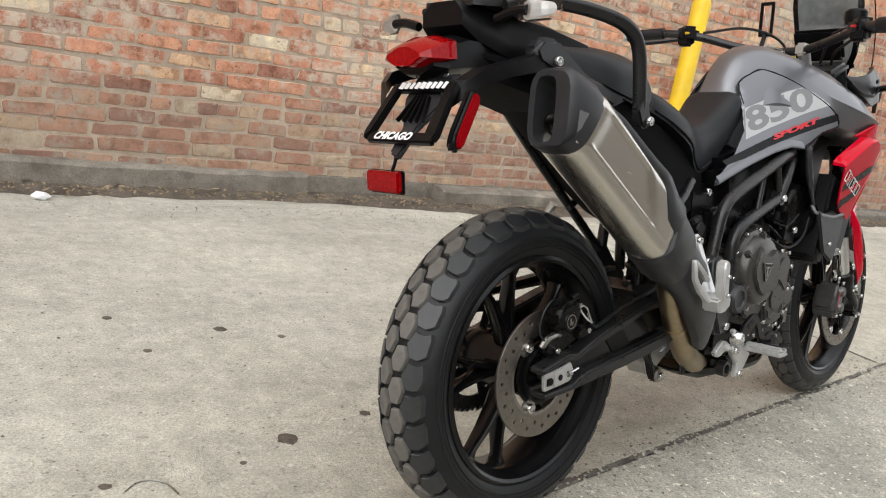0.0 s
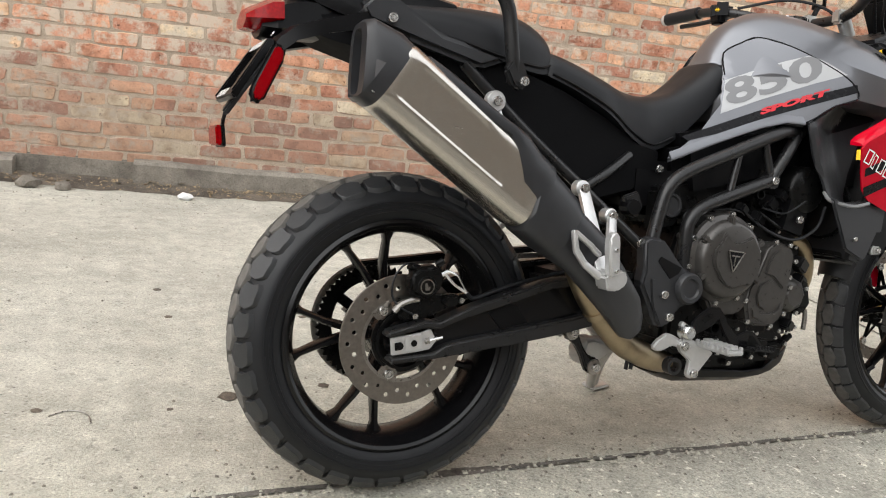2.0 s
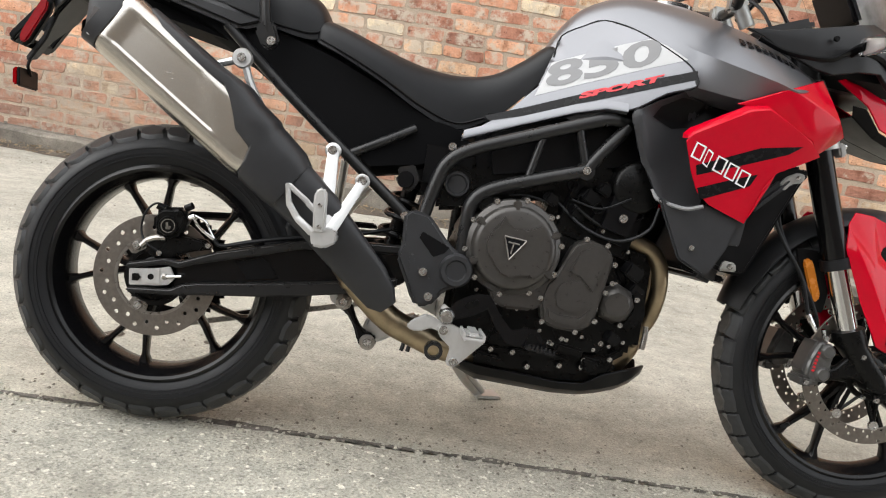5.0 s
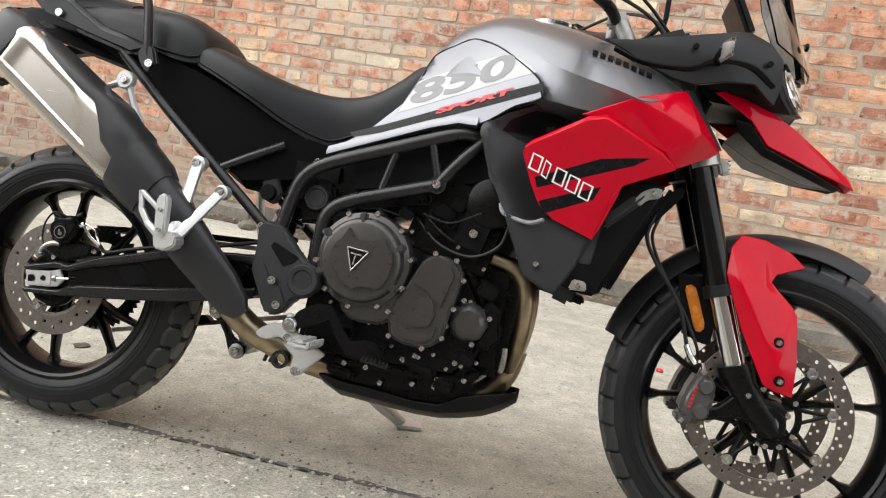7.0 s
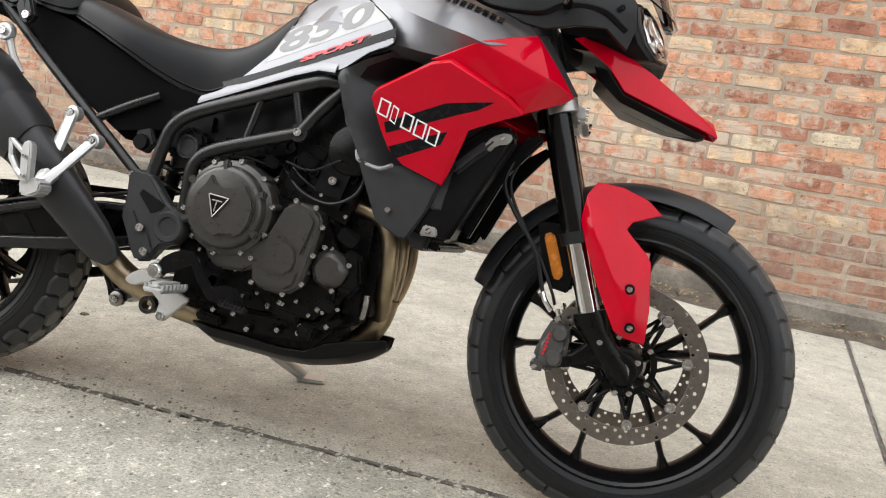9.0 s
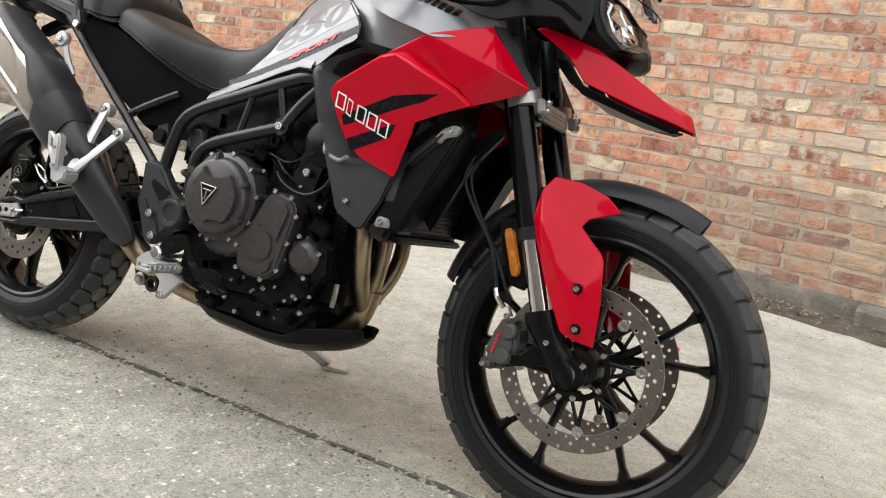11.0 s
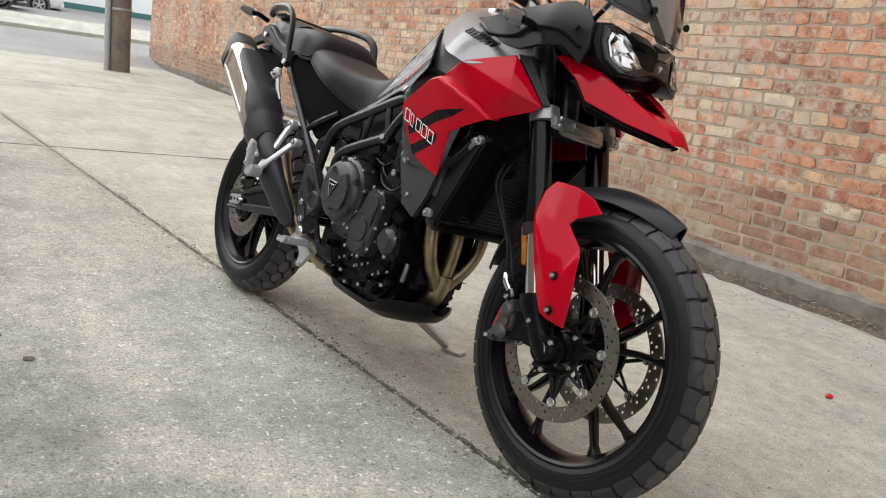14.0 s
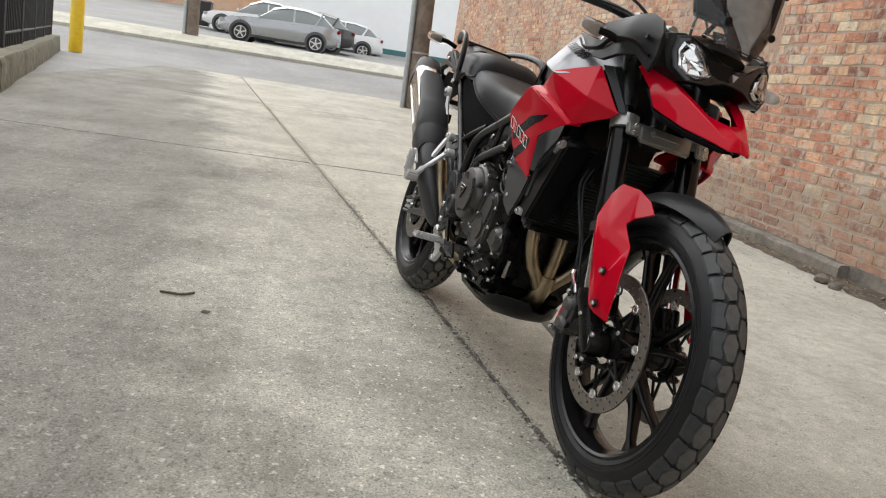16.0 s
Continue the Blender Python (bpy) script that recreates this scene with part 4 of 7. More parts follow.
tread(rear_tyre, REAR, 0.321, 0.144, 34, [(HEX_A, .009, TREAD, 0), (MIRROR(HEX_A), .009, TREAD, .5), (SHOULDER_A, .0085, SHOULDER, .5), (MIRROR(SHOULDER_A), .0085, SHOULDER, 0)])
CROWN_F = shrink([(-.5, -.035), (-.2, -.005), (.12, .035), (.34, -.03), (.5, -.055), (.48, -.20), (.30, -.245), (.02, -.285), (-.26, -.25), (-.5, -.175)], .115)
SHOULDER_F = shrink([(-.5, -.255), (-.25, -.245), (.02, -.29), (.30, -.25), (.5, -.225), (.55, -.33), (.58, -.38), (.56, -.405), (.10, -.42), (-.40, -.41), (-.42, -.38), (-.45, -.33)], .09)
front_tyre = tyre("front_tyre", FRONT, 0.335, 0.102, 0.252, "blocky dual-sport front tyre")
tread(front_tyre, FRONT, 0.335, 0.102, 34, [(CROWN_F, .007, TREAD_F, 0), (MIRROR(CROWN_F), .007, TREAD_F, .5), (SHOULDER_F, .0066, SHOULDER, 0), (MIRROR(SHOULDER_F), .0066, SHOULDER, .5)])


def rim(name, c, fl, hw, inner, label):
    """A cast wheel rim; its spokes, hub and the rest hang on it."""
    p = [(fl + .003, -hw), (fl - .004, -hw - .004), (fl - .010, -hw), (fl - .014, -hw + .010), (inner + .004, -hw + .02), (inner, -hw + .03), (inner - .002, 0), (inner, hw - .03), (inner + .004, hw - .02),
         (fl - .014, hw - .010), (fl - .010, hw), (fl - .004, hw + .004), (fl + .003, hw), (fl - .006, hw - .012), (fl - .018, 0), (fl - .006, -hw + .012)]
    return part(name, lathe(p, 96, tuple(c), closed=True), WHEEL, bike, label, angle=25)


def spokes(wheel, c, r0, r1, phase, half, hw, offs=0.0):
    """Five forked pairs of cast spokes."""
    for k in range(10):
        pairk, side = divmod(k, 2)
        a0 = radians(phase + pairk * 72)
        s = -1 if side == 0 else 1
        a1, a2 = a0 + s * radians(half * .22), a0 + s * radians(half)
        rings = []
        for t in (0, .25, .6, .88, 1.0):
            a, r = a1 + (a2 - a1) * t, r0 + (r1 - r0) * t
            w = .009 - .003 * t + (.007 if t == 1 else 0) + (.003 if t == 0 else 0)
            d = hw * (1 - .45 * t) + (.006 if t == 1 else 0)
            o, n = Vector((math.cos(a), 0, math.sin(a))), Vector((-math.sin(a), 0, math.cos(a)))
            p = Vector(c) + o * r
            rings.append([p + n * (w * q[0]) + Vector((0, offs * (1 - t) + d * q[1], 0)) for q in ((-1, -.6), (-.5, -1), (.5, -1), (1, -.6), (1, .6), (.5, 1), (-.5, 1), (-1, .6))])
        part("spoke", loft(rings), WHEEL, wheel)


def disc(r0, r1, thick, holes, per, c, size=.43):
    """A brake disc with drilled holes: rows of cells, some of which carry a real hole."""
    bm = bmesh.new()
    n = holes
    rows = len(per)
    rs = [r0 + (r1 - r0) * i / rows for i in range(rows + 1)]

    def P(r, a):
        return (c[0] + r * math.cos(a), c[1], c[2] + r * math.sin(a))

    for i in range(rows):
        ra, rb2 = rs[i], rs[i + 1]
        for k in range(n):
            a0, a1 = k * math.tau / n, (k + 1) * math.tau / n
            am, rm = (a0 + a1) / 2, (ra + rb2) / 2
            edge = [(ra, a0), (ra, am), (ra, a1), (rm, a1), (rb2, a1), (rb2, am), (rb2, a0), (rm, a0)]
            outer = [bm.verts.new(P(*e)) for e in edge]
            if k % per[i][0] in per[i][1]:
                hr = min(rb2 - ra, rm * (a1 - a0)) * size
                inner = []
                for q in edge:
                    dx, dz = (q[0] - rm), (q[1] - am) * rm
                    L = math.hypot(dx, dz)
                    inner.append(bm.verts.new(P(rm + dx / L * hr, am + dz / L * hr / rm)))
                for q in range(8):
                    bm.faces.new((outer[q], outer[(q + 1) % 8], inner[(q + 1) % 8], inner[q]))
            else:
                bm.faces.new(outer)
    bmesh.ops.remove_doubles(bm, verts=bm.verts, dist=1e-5)
    return bm


# rear wheel
rear_wheel = rim("rear_wheel", REAR, .229, .064, .204, "satin black cast rear wheel")
spokes(rear_wheel, REAR, .05, .205, 35, 14, .024)
part("hub", lathe([(.03, -.085), (.045, -.08), (.055, -.05), (.05, -.02), (.05, .03), (.06, .06), (.06, .085), (.03, .09)], 40, tuple(REAR)), WHEEL, rear_wheel)
c = REAR + Vector((0, -.082, 0))
d = part("brake_disc", disc(.084, .1275, .005, 60, [(60, ()), (4, (0,)), (4, (2,)), (60, ())], c), DISC_STEEL, rear_wheel, "drilled steel rear brake disc")
thicken(d, .005, 0, .0006)
part("disc_bell", lathe([(.064, -.002), (.064, .004), (.052, .006), (.040, .006), (.040, -.002), (.052, -.003)], 48, tuple(c), closed=True), DARK_CAST, rear_wheel)
for k in range(3):
    a = radians(128 + 120 * k)
    lug = [(.088, -14), (.088, 14), (.066, 16), (.055, 9), (.055, -9), (.066, -16)]
    part("disc_lug", plate([(c.x + r * math.cos(a + radians(e)), c.z + r * math.sin(a + radians(e))) for r, e in lug], c.y - .0025, c.y + .0025, .001), STEEL, rear_wheel)
    bolt(BOLT_L, rear_wheel, c.x + .072 * math.cos(a), c.y - .003, c.z + .072 * math.sin(a))
part("disc_inner_ring", lathe([(.078, -.0022), (.085, -.0022), (.085, .0022), (.078, .0022)], 60, tuple(c), closed=True), STEEL, rear_wheel)
part("sensor_ring", lathe([(.052, -.012), (.058, -.012), (.058, -.008), (.052, -.008)], 48, tuple(c), closed=True), DARK_CAST, rear_wheel)


def sprocket(c, r, teeth):
    bm = bmesh.new()
    rings = []
    for y in (-.003, .003):
        rings.append([(c[0] + rr * math.cos(a), c[1] + y, c[2] + rr * math.sin(a)) for i in range(teeth * 2) for rr, a in ((r if i % 2 else r - .009, i * math.pi / teeth),)])
        rings.append([(c[0] + r * .72 * math.cos(i * math.pi / teeth), c[1] + y, c[2] + r * .72 * math.sin(i * math.pi / teeth)) for i in range(teeth * 2)])
    order = [rings[0], rings[2], rings[3], rings[1]]
    vs = [[bm.verts.new(p) for p in rr] for rr in order]
    n = teeth * 2
    for a, b in zip(vs, vs[1:] + vs[:1]):
        for i in range(n):
            bm.faces.new((a[i], a[(i + 1) % n], b[(i + 1) % n], b[i]))
    return bm


cs = REAR + Vector((0, .095, 0))
part("sprocket", sprocket(cs, .126, 50), DARK_CAST, rear_wheel, angle=20)
for k in range(5):
    a = radians(72 * k)
    part("sprocket_arm", box(cs.x + .07 * math.cos(a), cs.y, cs.z + .07 * math.sin(a), .07, .006, .022, .002, (0, -math.degrees(a), 0)), DARK_CAST, rear_wheel)

rear_wheel.matrix_local = Matrix.Translation((0, -.016, 0))
rear_tyre.matrix_local = Matrix.Translation((0, -.016, 0))

# front wheel
front_wheel = rim("front_wheel", FRONT, .254, .043, .229, "satin black cast front wheel")
spokes(front_wheel, FRONT, .040, .23, 25.5, 13.5, .02)
part("hub", lathe([(.018, -.08), (.035, -.075), (.042, -.05), (.036, -.02), (.036, .02), (.042, .05), (.035, .075), (.018, .08)], 40, tuple(FRONT)), WHEEL, front_wheel)
for s in (-1, 1):
    c = FRONT + Vector((0, s * .078, 0))
    d = part("brake_disc", disc(.126, .16, .005, 80, [(2, (0,)), (4, (1,)), (4, (3,))], c, .33), DISC_STEEL, front_wheel, "drilled floating front brake disc")
    thicken(d, .005, 0, .0006)
    car_ = part("disc_carrier", lathe([(.05, -.004), (.062, -.004), (.062, .004), (.05, .004)], 40, tuple(c), closed=True), DARK_CAST, front_wheel, "black disc carrier with forked arms")
    for k in range(8):
        a = radians(45 * k + 12)
        bx = Vector((math.cos(a), 0, math.sin(a)))
        part("bobbin", lathe([(.0, -.0030), (.005, -.0030), (.006, -.0045), (.0105, -.0045), (.0115, -.003), (.0115, .003), (.0, .003)], 18, tuple(c + bx * .119)), BOLT, front_wheel)
        for e in (-13, 13):
            a2 = radians(45 * k + 12 + e)
            p0 = c + Vector((math.cos(a2), 0, math.sin(a2))) * .058
            part("carrier_arm", tube([p0, c + bx * .112], .0052, 6, flat=.7), DARK_CAST, front_wheel)
    for k in range(5):
        a = radians(72 * k + 40)
        bolt(BOLT_M, front_wheel, c.x + .056 * math.cos(a), c.y + s * .004, c.z + .056 * math.sin(a), 180 if s > 0 else 0)
part("valve", tube([FRONT + Vector((-.15, -.01, -.165)), FRONT + Vector((-.135, -.02, -.15))], .005, 8), RUBBER, front_wheel)

# ---- swing arm, chain, rear brake
WEB = [(.036, .356), (.078, .370), (.206, .412), (.427, .446), (.495, .458), (.53, .425), (.50, .38), (.44, .360), (.299, .332), (.108, .304), (.036, .294)]
UPPER = [(-.061, .345), (-.034, .352), (.014, .365), (.028, .364), (.043, .362), (.078, .377), (.117, .393), (.206, .419), (.286, .442), (.427, .458), (.49, .462), (.49, .442), (.427, .438), (.286, .424), (.206, .399), (.078, .361), (.043, .347), (.018, .352), (-.034, .339), (-.061, .332)]
LOWER = [(-.054, .284), (.033, .291), (.108, .301), (.204, .313), (.299, .328), (.44, .356), (.49, .372), (.49, .395), (.44, .382), (.25, .349), (.085, .324), (.056, .317), (.033, .304), (-.054, .296)]
for s in (1, -1):
    hand = (lambda bm: flip(bm)) if s < 0 else (lambda bm: bm)
    swing = part("swing_arm", hand(plate(WEB, -.130, -.110, .004)), GLOSS, bike, "black cast swing arm")
    part("upper_flange", hand(plate(UPPER, -.148, -.110, .0045, 3)), FRAME, swing, angle=30)
    part("lower_flange", hand(plate(LOWER, -.151, -.110, .0045, 3)), FRAME, swing, angle=30)
    part("arm_pocket", hand(plate([(.154, .377), (.206, .394), (.222, .386), (.246, .356), (.183, .343)], -.1325, -.128, .001)), PLASTIC, swing)
    part("arm_rib", hand(plate([(.36, .352), (.435, .366), (.47, .43), (.455, .445), (.40, .434)], -.146, -.12, .006)), GLOSS, swing)
    part("axle_block", hand(plate([(-.054, .333), (.005, .342), (.027, .349), (.040, .326), (.027, .310), (.004, .306), (-.05, .300)], -.144, -.136, .0015)), ALU, swing, "bare aluminium axle block with dark patches for holes")
    part("washer_plate", hand(plate([(-.027, .337), (.009, .341), (.012, .310), (-.024, .306)], -.1465, -.143, .0012)), ALU, swing)
    # black discs and a plate stand in for the shade inside the holes
    for x, zz, r in ((-.036, .3185, .0072), (-.0075, .323, .0062)):
        part("slot", hand(lathe([(0, -.1475), (r, -.1475), (r, -.1462), (0, -.1462)], 18, (x, 0, zz))), DARK_CAST, swing)
    part("slot", hand(plate([(-.046, .3245), (-.032, .3262), (-.031, .3115), (-.045, .3095)], -.1462, -.1435, .001)), DARK_CAST, swing)
    part("adjuster", tube([(.014, s * -.146, .326), (.052, s * -.142, .332)], .0034, 8), CHROME, swing)
    part("adjuster_nut", tube([(.016, s * -.146, .3263), (.023, s * -.146, .3274)], .0068, 6, 1), STEEL, swing, angle=20)
part("swing_arm_bridge", box(.44, 0, .41, .11, .24, .075, .015, (0, -8, 0)), FRAME, bike)
part("axle", tube([(-.012, -.12, .321), (-.012, .12, .321)], .012, 14), STEEL, bike)


def chain_links():
    """Two runs of links and the wrap round the sprocket."""
    pts = []
    for t in range(40):
        pts.append((Vector((-.020, .095, .444)).lerp(Vector((.50, .095, .474)), t / 40), -3.3))
        pts.append((Vector((.018, .095, .194)).lerp(Vector((.50, .095, .322)), t / 40), -14.9))
    for t in range(30):
        a = radians(90 + 195 * t / 30)
        pts.append((cs + Vector((math.cos(a), 0, math.sin(a))) * .123, -math.degrees(a) + 90))
    bm = None
    out = []
    for p, ang in pts:
        for dy in (-.006, .006):
            out.append(box(p.x, p.y + dy, p.z, .015, .002, .011, 0, (0, ang, 0)))
    return join(*out)


part("drive_chain", chain_links(), STEEL, bike, "oiled steel drive chain")
part("chain_guard", plate([(-.05, .45), (.2, .478), (.42, .492), (.43, .48), (.2, .462), (-.04, .44)], .08, .11, .003), PLASTIC, bike)
part("chain_guide", plate([(.12, .235), (.28, .285), (.30, .27), (.15, .222)], .08, .11, .003), PLASTIC, bike)
cal = part("rear_caliper", plate([(-.020, .452), (-.006, .466), (.020, .470), (.038, .473), (.051, .456), (.049, .438), (.040, .416), (.025, .404), (.0, .404), (-.018, .418)], -.146, -.104, .009, 3), DARK_CAST, bike, "black rear brake caliper")
part("caliper_bracket", plate([(-.034, .372), (-.022, .360), (.0, .364), (.028, .368), (.06, .383), (.103, .394), (.096, .408), (.082, .414), (.05, .410), (.028, .412), (-.005, .410), (-.028, .392)], -.126, -.108, .004), DARK_CAST, cal)
part("caliper_bracket", plate([(.05, .398), (.062, .412), (.082, .410), (.090, .398), (.08, .388), (.06, .388)], -.136, -.12, .004), DARK_CAST, cal)
part("piston_housing", lathe([(0, -.148), (.0185, -.148), (.0205, -.145), (.0205, -.11), (0, -.11)], 30, (.013, 0, .431)), DARK_CAST, cal)
part("round_badge", lathe([(.0125, -.1488), (.0145, -.1488), (.0145, -.1478), (.0125, -.1478)], 30, (.013, 0, .431), closed=True), STEEL, cal, "plain round badge")
part("badge_bar", plate([(.008, .437), (.012, .438), (.014, .431), (.019, .431), (.018, .424), (.009, .424)], -.1486, -.1478, .0002), STEEL, cal)
part("pad_plate", tube([(-.042, -.122, .380), (-.030, -.124, .394), (-.012, -.126, .402), (.006, -.126, .404)], .0065, 8), STEEL, cal)
part("slide_pin", tube([(.038, -.125, .470), (.052, -.128, .478)], .0075, 10), DARK_CAST, cal)
part("slide_pin", tube([(-.004, -.125, .462), (-.018, -.126, .468)], .0075, 10), DARK_CAST, cal)
part("bleed_nipple", tube([(.048, -.13, .452), (.060, -.132, .458)], .006, 8), CHROME, cal)
part("brake_pipe", tube([(.054, -.13, .455), (.068, -.131, .440), (.083, -.131, .428), (.104, -.13, .416)], .0034, 8), CHROME, cal)
part("brake_pipe", tube([(.056, -.128, .460), (.082, -.129, .450), (.092, -.129, .436), (.104, -.13, .418)], .0026, 8), CHROME, cal)
for x, zz in ((-.002, .3715), (.094, .401)):
    bolt(BOLT_M, cal, x, -.128, zz)
part("brake_hose", tube([(.104, -.13, .416), (.122, -.128, .405), (.176, -.125, .421), (.233, -.122, .436), (.36, -.11, .462), (.46, -.09, .49)], .0045, 8), RUBBER, bike)
part("sensor_cable", tube([(.005, -.125, .468), (-.024, -.125, .471), (-.044, -.122, .445), (-.046, -.12, .409), (-.029, -.128, .387), (-.007, -.128, .376)], .0022, 6), RUBBER, bike)

# ---- exhaust
AX, NN = Vector((.83, 0, -.558)), Vector((.558, 0, .83))


def ring_at(centre, H, W, n=20, power=.62, ax=NN, twist=0.0):
    """A rounded box section, H along ax and W across."""
    out = []
    for k in range(n):
        a = k * math.tau / n
        c_, s_ = math.cos(a), math.sin(a)
        u, v = math.copysign(abs(c_) ** power, c_), math.copysign(abs(s_) ** power, s_)
        out.append(Vector(centre) + ax * (u * H / 2) + Vector((0, v * W / 2 + twist * u, 0)))
    return out


def along(d, off=0.0, y=-.212):
    p = Vector((-.1155, y, .808)) + AX * d + NN * off
    return p


MUF_FACE = (.047, .043, .039, .035, .031, .024, .015, .005, -.005, -.014, -.020, -.024, -.0265, -.029, -.0315, -.035)
MUF_BACK = ((-.041, .0495), (-.048, .0465), (-.055, .0405), (-.061, .030), (-.066, .012), (-.067, -.005), (-.064, -.025), (-.052, -.047), (-.02, -.056), (.02, -.056), (.052, -.047), (.066, -.018), (.066, .018), (.062, .038), (.055, .048))


def step(a, w):
    return min(1.0, max(0.0, a / w))


def muf_ring(d, f=1.0):
    """A section of the muffler: a shoulder above, an outer face with a pressed panel, a round belly."""
    slant = -.027 + (.279 - d) * .82
    face = [(u, .0555 - .06 * (.035 - min(u, .035)) - .25 * max(0, u - .040) - .0034 * step(u + .0315, .005) * step(slant - u, .007) * step(d - .022, .02) * step(.043 - u, .008)) for u in MUF_FACE]
    return [along(d, u * f) + Vector((0, -v * f, 0)) for u, v in face + list(MUF_BACK)]


muffler = part("muffler", loft([muf_ring(0, .95), muf_ring(.008)] + [muf_ring(.02 + .010 * k) for k in range(32)] + [muf_ring(.345), muf_ring(.36, .95)]), MUFFLER, bike, "brushed steel muffler with a pressed panel and black end cap", angle=24)
muffler.matrix_local = Matrix.Translation((0, .006, 0))
UPR = Vector((.03, 0, .999))
cap = part("end_cap", loft([ring_at(along(.006), .132, .113), ring_at(along(-.022), .136, .112), ring_at((-.148, -.206, .826), .142, .104, 20, .55, UPR), ring_at((-.158, -.204, .826), .138, .098, 20, .55, UPR), ring_at((-.163, -.203, .826), .128, .088, 20, .5, UPR),
                            ring_at((-.162, -.194, .826), .112, .046, 20, .5, UPR), ring_at((-.12, -.192, .815), .10, .040, 20, .5, UPR), ring_at((-.09, -.192, .80), .08, .03, 20, .5, UPR)]), PLASTIC_GREY, muffler, "black plastic end cap with hollow outlet", angle=28)
part("outlet_pipe", lathe([(.016, -.02), (.020, -.02), (.020, .02), (.016, .02)], 20, closed=True), DARK_CAST, muffler).matrix_local = Matrix.Translation((-.115, -.192, .805)) @ Matrix.Rotation(radians(90), 4, "Z")
shield = loft([ring_at(along(.04, .060), .022, .07), ring_at(along(.08, .056), .034, .098), ring_at(along(.20, .058), .034, .112), ring_at(along(.238, .062), .032, .114), ring_at(along(.268, .052), .060, .117), ring_at(along(.308, .031), .086, .118), ring_at(along(.350, .026), .092, .118), ring_at(along(.362, .004), .124, .116),
               ring_at(along(.370, .0), .132, .114), ring_at(along(.43, -.004), .126, .106), ring_at(along(.455, -.008), .112, .096)])
part("heat_shield", shield, PLASTIC_GREY, muffler, "dark grey plastic heat shield", angle=30)
cover = loft([ring_at(along(.44, -.008), .112, .088), ring_at(Vector((.312, -.226, .505)), .104, .056, ax=Vector((.68, 0, .73))), ring_at(Vector((.366, -.220, .452)), .096, .048, ax=Vector((.74, 0, .67))),
              ring_at(Vector((.430, -.205, .39)), .084, .040, ax=Vector((.77, 0, .64))), ring_at(Vector((.462, -.190, .352)), .068, .028, ax=Vector((.75, 0, .66))), ring_at(Vector((.478, -.184, .335)), .036, .018, ax=Vector((.75, 0, .66)))])
part("pipe_cover", cover, PLASTIC_GREY, muffler, "dark grey plastic pipe cover", angle=30)
pipe = part("tail_pipe", tube([(.30, -.175, .535), (.335, -.165, .47), (.375, -.155, .41), (.425, -.145, .355), (.485, -.13, .305), (.54, -.112, .280), (.60, -.09, .258), (.70, -.05, .235)], .0285, 18), BRONZE, bike, "bronze heat-tinted steel exhaust pipe")
part("pipe_joint", tube([(.392, -.152, .388), (.402, -.150, .377)], .0305, 18), BRONZE, pipe)
br = part("muffler_bracket", join(tube([(.119, -.165, .79), (.14, -.165, .74), (.165, -.16, .70)], .008, 8), lathe([(0, -.008), (.018, -.008), (.02, -.005), (.02, .008), (0, .008)], 20, (.119, -.17, .785)), tube([(.119, -.165, .785), (.07, -.15, .77)], .008, 8)), ALU, bike, "bare aluminium muffler bracket")
bolt(BOLT_L, br, .119, -.178, .785)
bolt(BOLT_S, muffler, -.15, -.256, .775)

# headers
for y in (-.09, .0, .09):
    part("header_pipe", tube([(.97, y, .545), (1.02, y, .53), (1.048, y, .495), (1.055, y * .95, .44), (1.052, y * .7, .385), (1.043, y * .35, .345), (1.035, y * .12, .315)], .0185, 14), BRONZE, bike, "bronze heat-tinted header pipe")
part("collector", tube([(1.045, 0, .36), (1.03, 0, .30), (.99, 0, .25), (.92, -.01, .225), (.70, -.05, .232)], .027, 16), BRONZE, bike)

# ---- engine
eng = part("engine", plate([(.59, .29), (.62, .27), (.94, .28), (.985, .34), (.98, .45), (.93, .52), (.80, .56), (.72, .585), (.63, .575), (.60, .50)], -.135, .135, .02, 3), DARK_CAST, bike, "black cast three-cylinder engine with graphite covers")
part("cylinder_head", box(.90, 0, .60, .22, .25, .22, .03, (0, 14, 0)), DARK_CAST, eng)
CL = (.714, 0, .494)
part("clutch_cover", lathe([(.0, -.197), (.074, -.197), (.080, -.195), (.085, -.189), (.088, -.174), (.098, -.168), (.1005, -.160), (.1005, -.12), (0, -.12)], 64, CL), CAST, eng, "graphite round clutch cover")
part("clutch_cover_foot", plate([(.660, .43), (.690, .378), (.716, .366), (.772, .369), (.795, .385), (.806, .44), (.75, .46)], -.166, -.12, .006), CAST, eng)
RAISED = [(.684, .557), (.694, .541), (.706, .533), (.733, .534), (.748, .540), (.761, .547), (.772, .531), (.783, .516), (.787, .500), (.783, .471), (.771, .446), (.757, .437), (.750, .442), (.722, .438), (.714, .431), (.691, .440), (.677, .453), (.669, .468), (.659, .476), (.654, .496), (.659, .519), (.672, .531)]
part("raised_cover", plate(RAISED, -.2055, -.19, .0028), CAST, eng, "graphite raised plate with notched edge", angle=30)
for a in (95, 150, 205, 330, 25):
    part("cover_web", box(CL[0] + .083 * math.cos(radians(a)), -.188, CL[2] + .083 * math.sin(radians(a)), .030, .016, .016, .004, (0, -a, 0)), CAST, eng)
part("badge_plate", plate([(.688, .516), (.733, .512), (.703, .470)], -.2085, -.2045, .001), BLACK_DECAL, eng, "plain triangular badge")
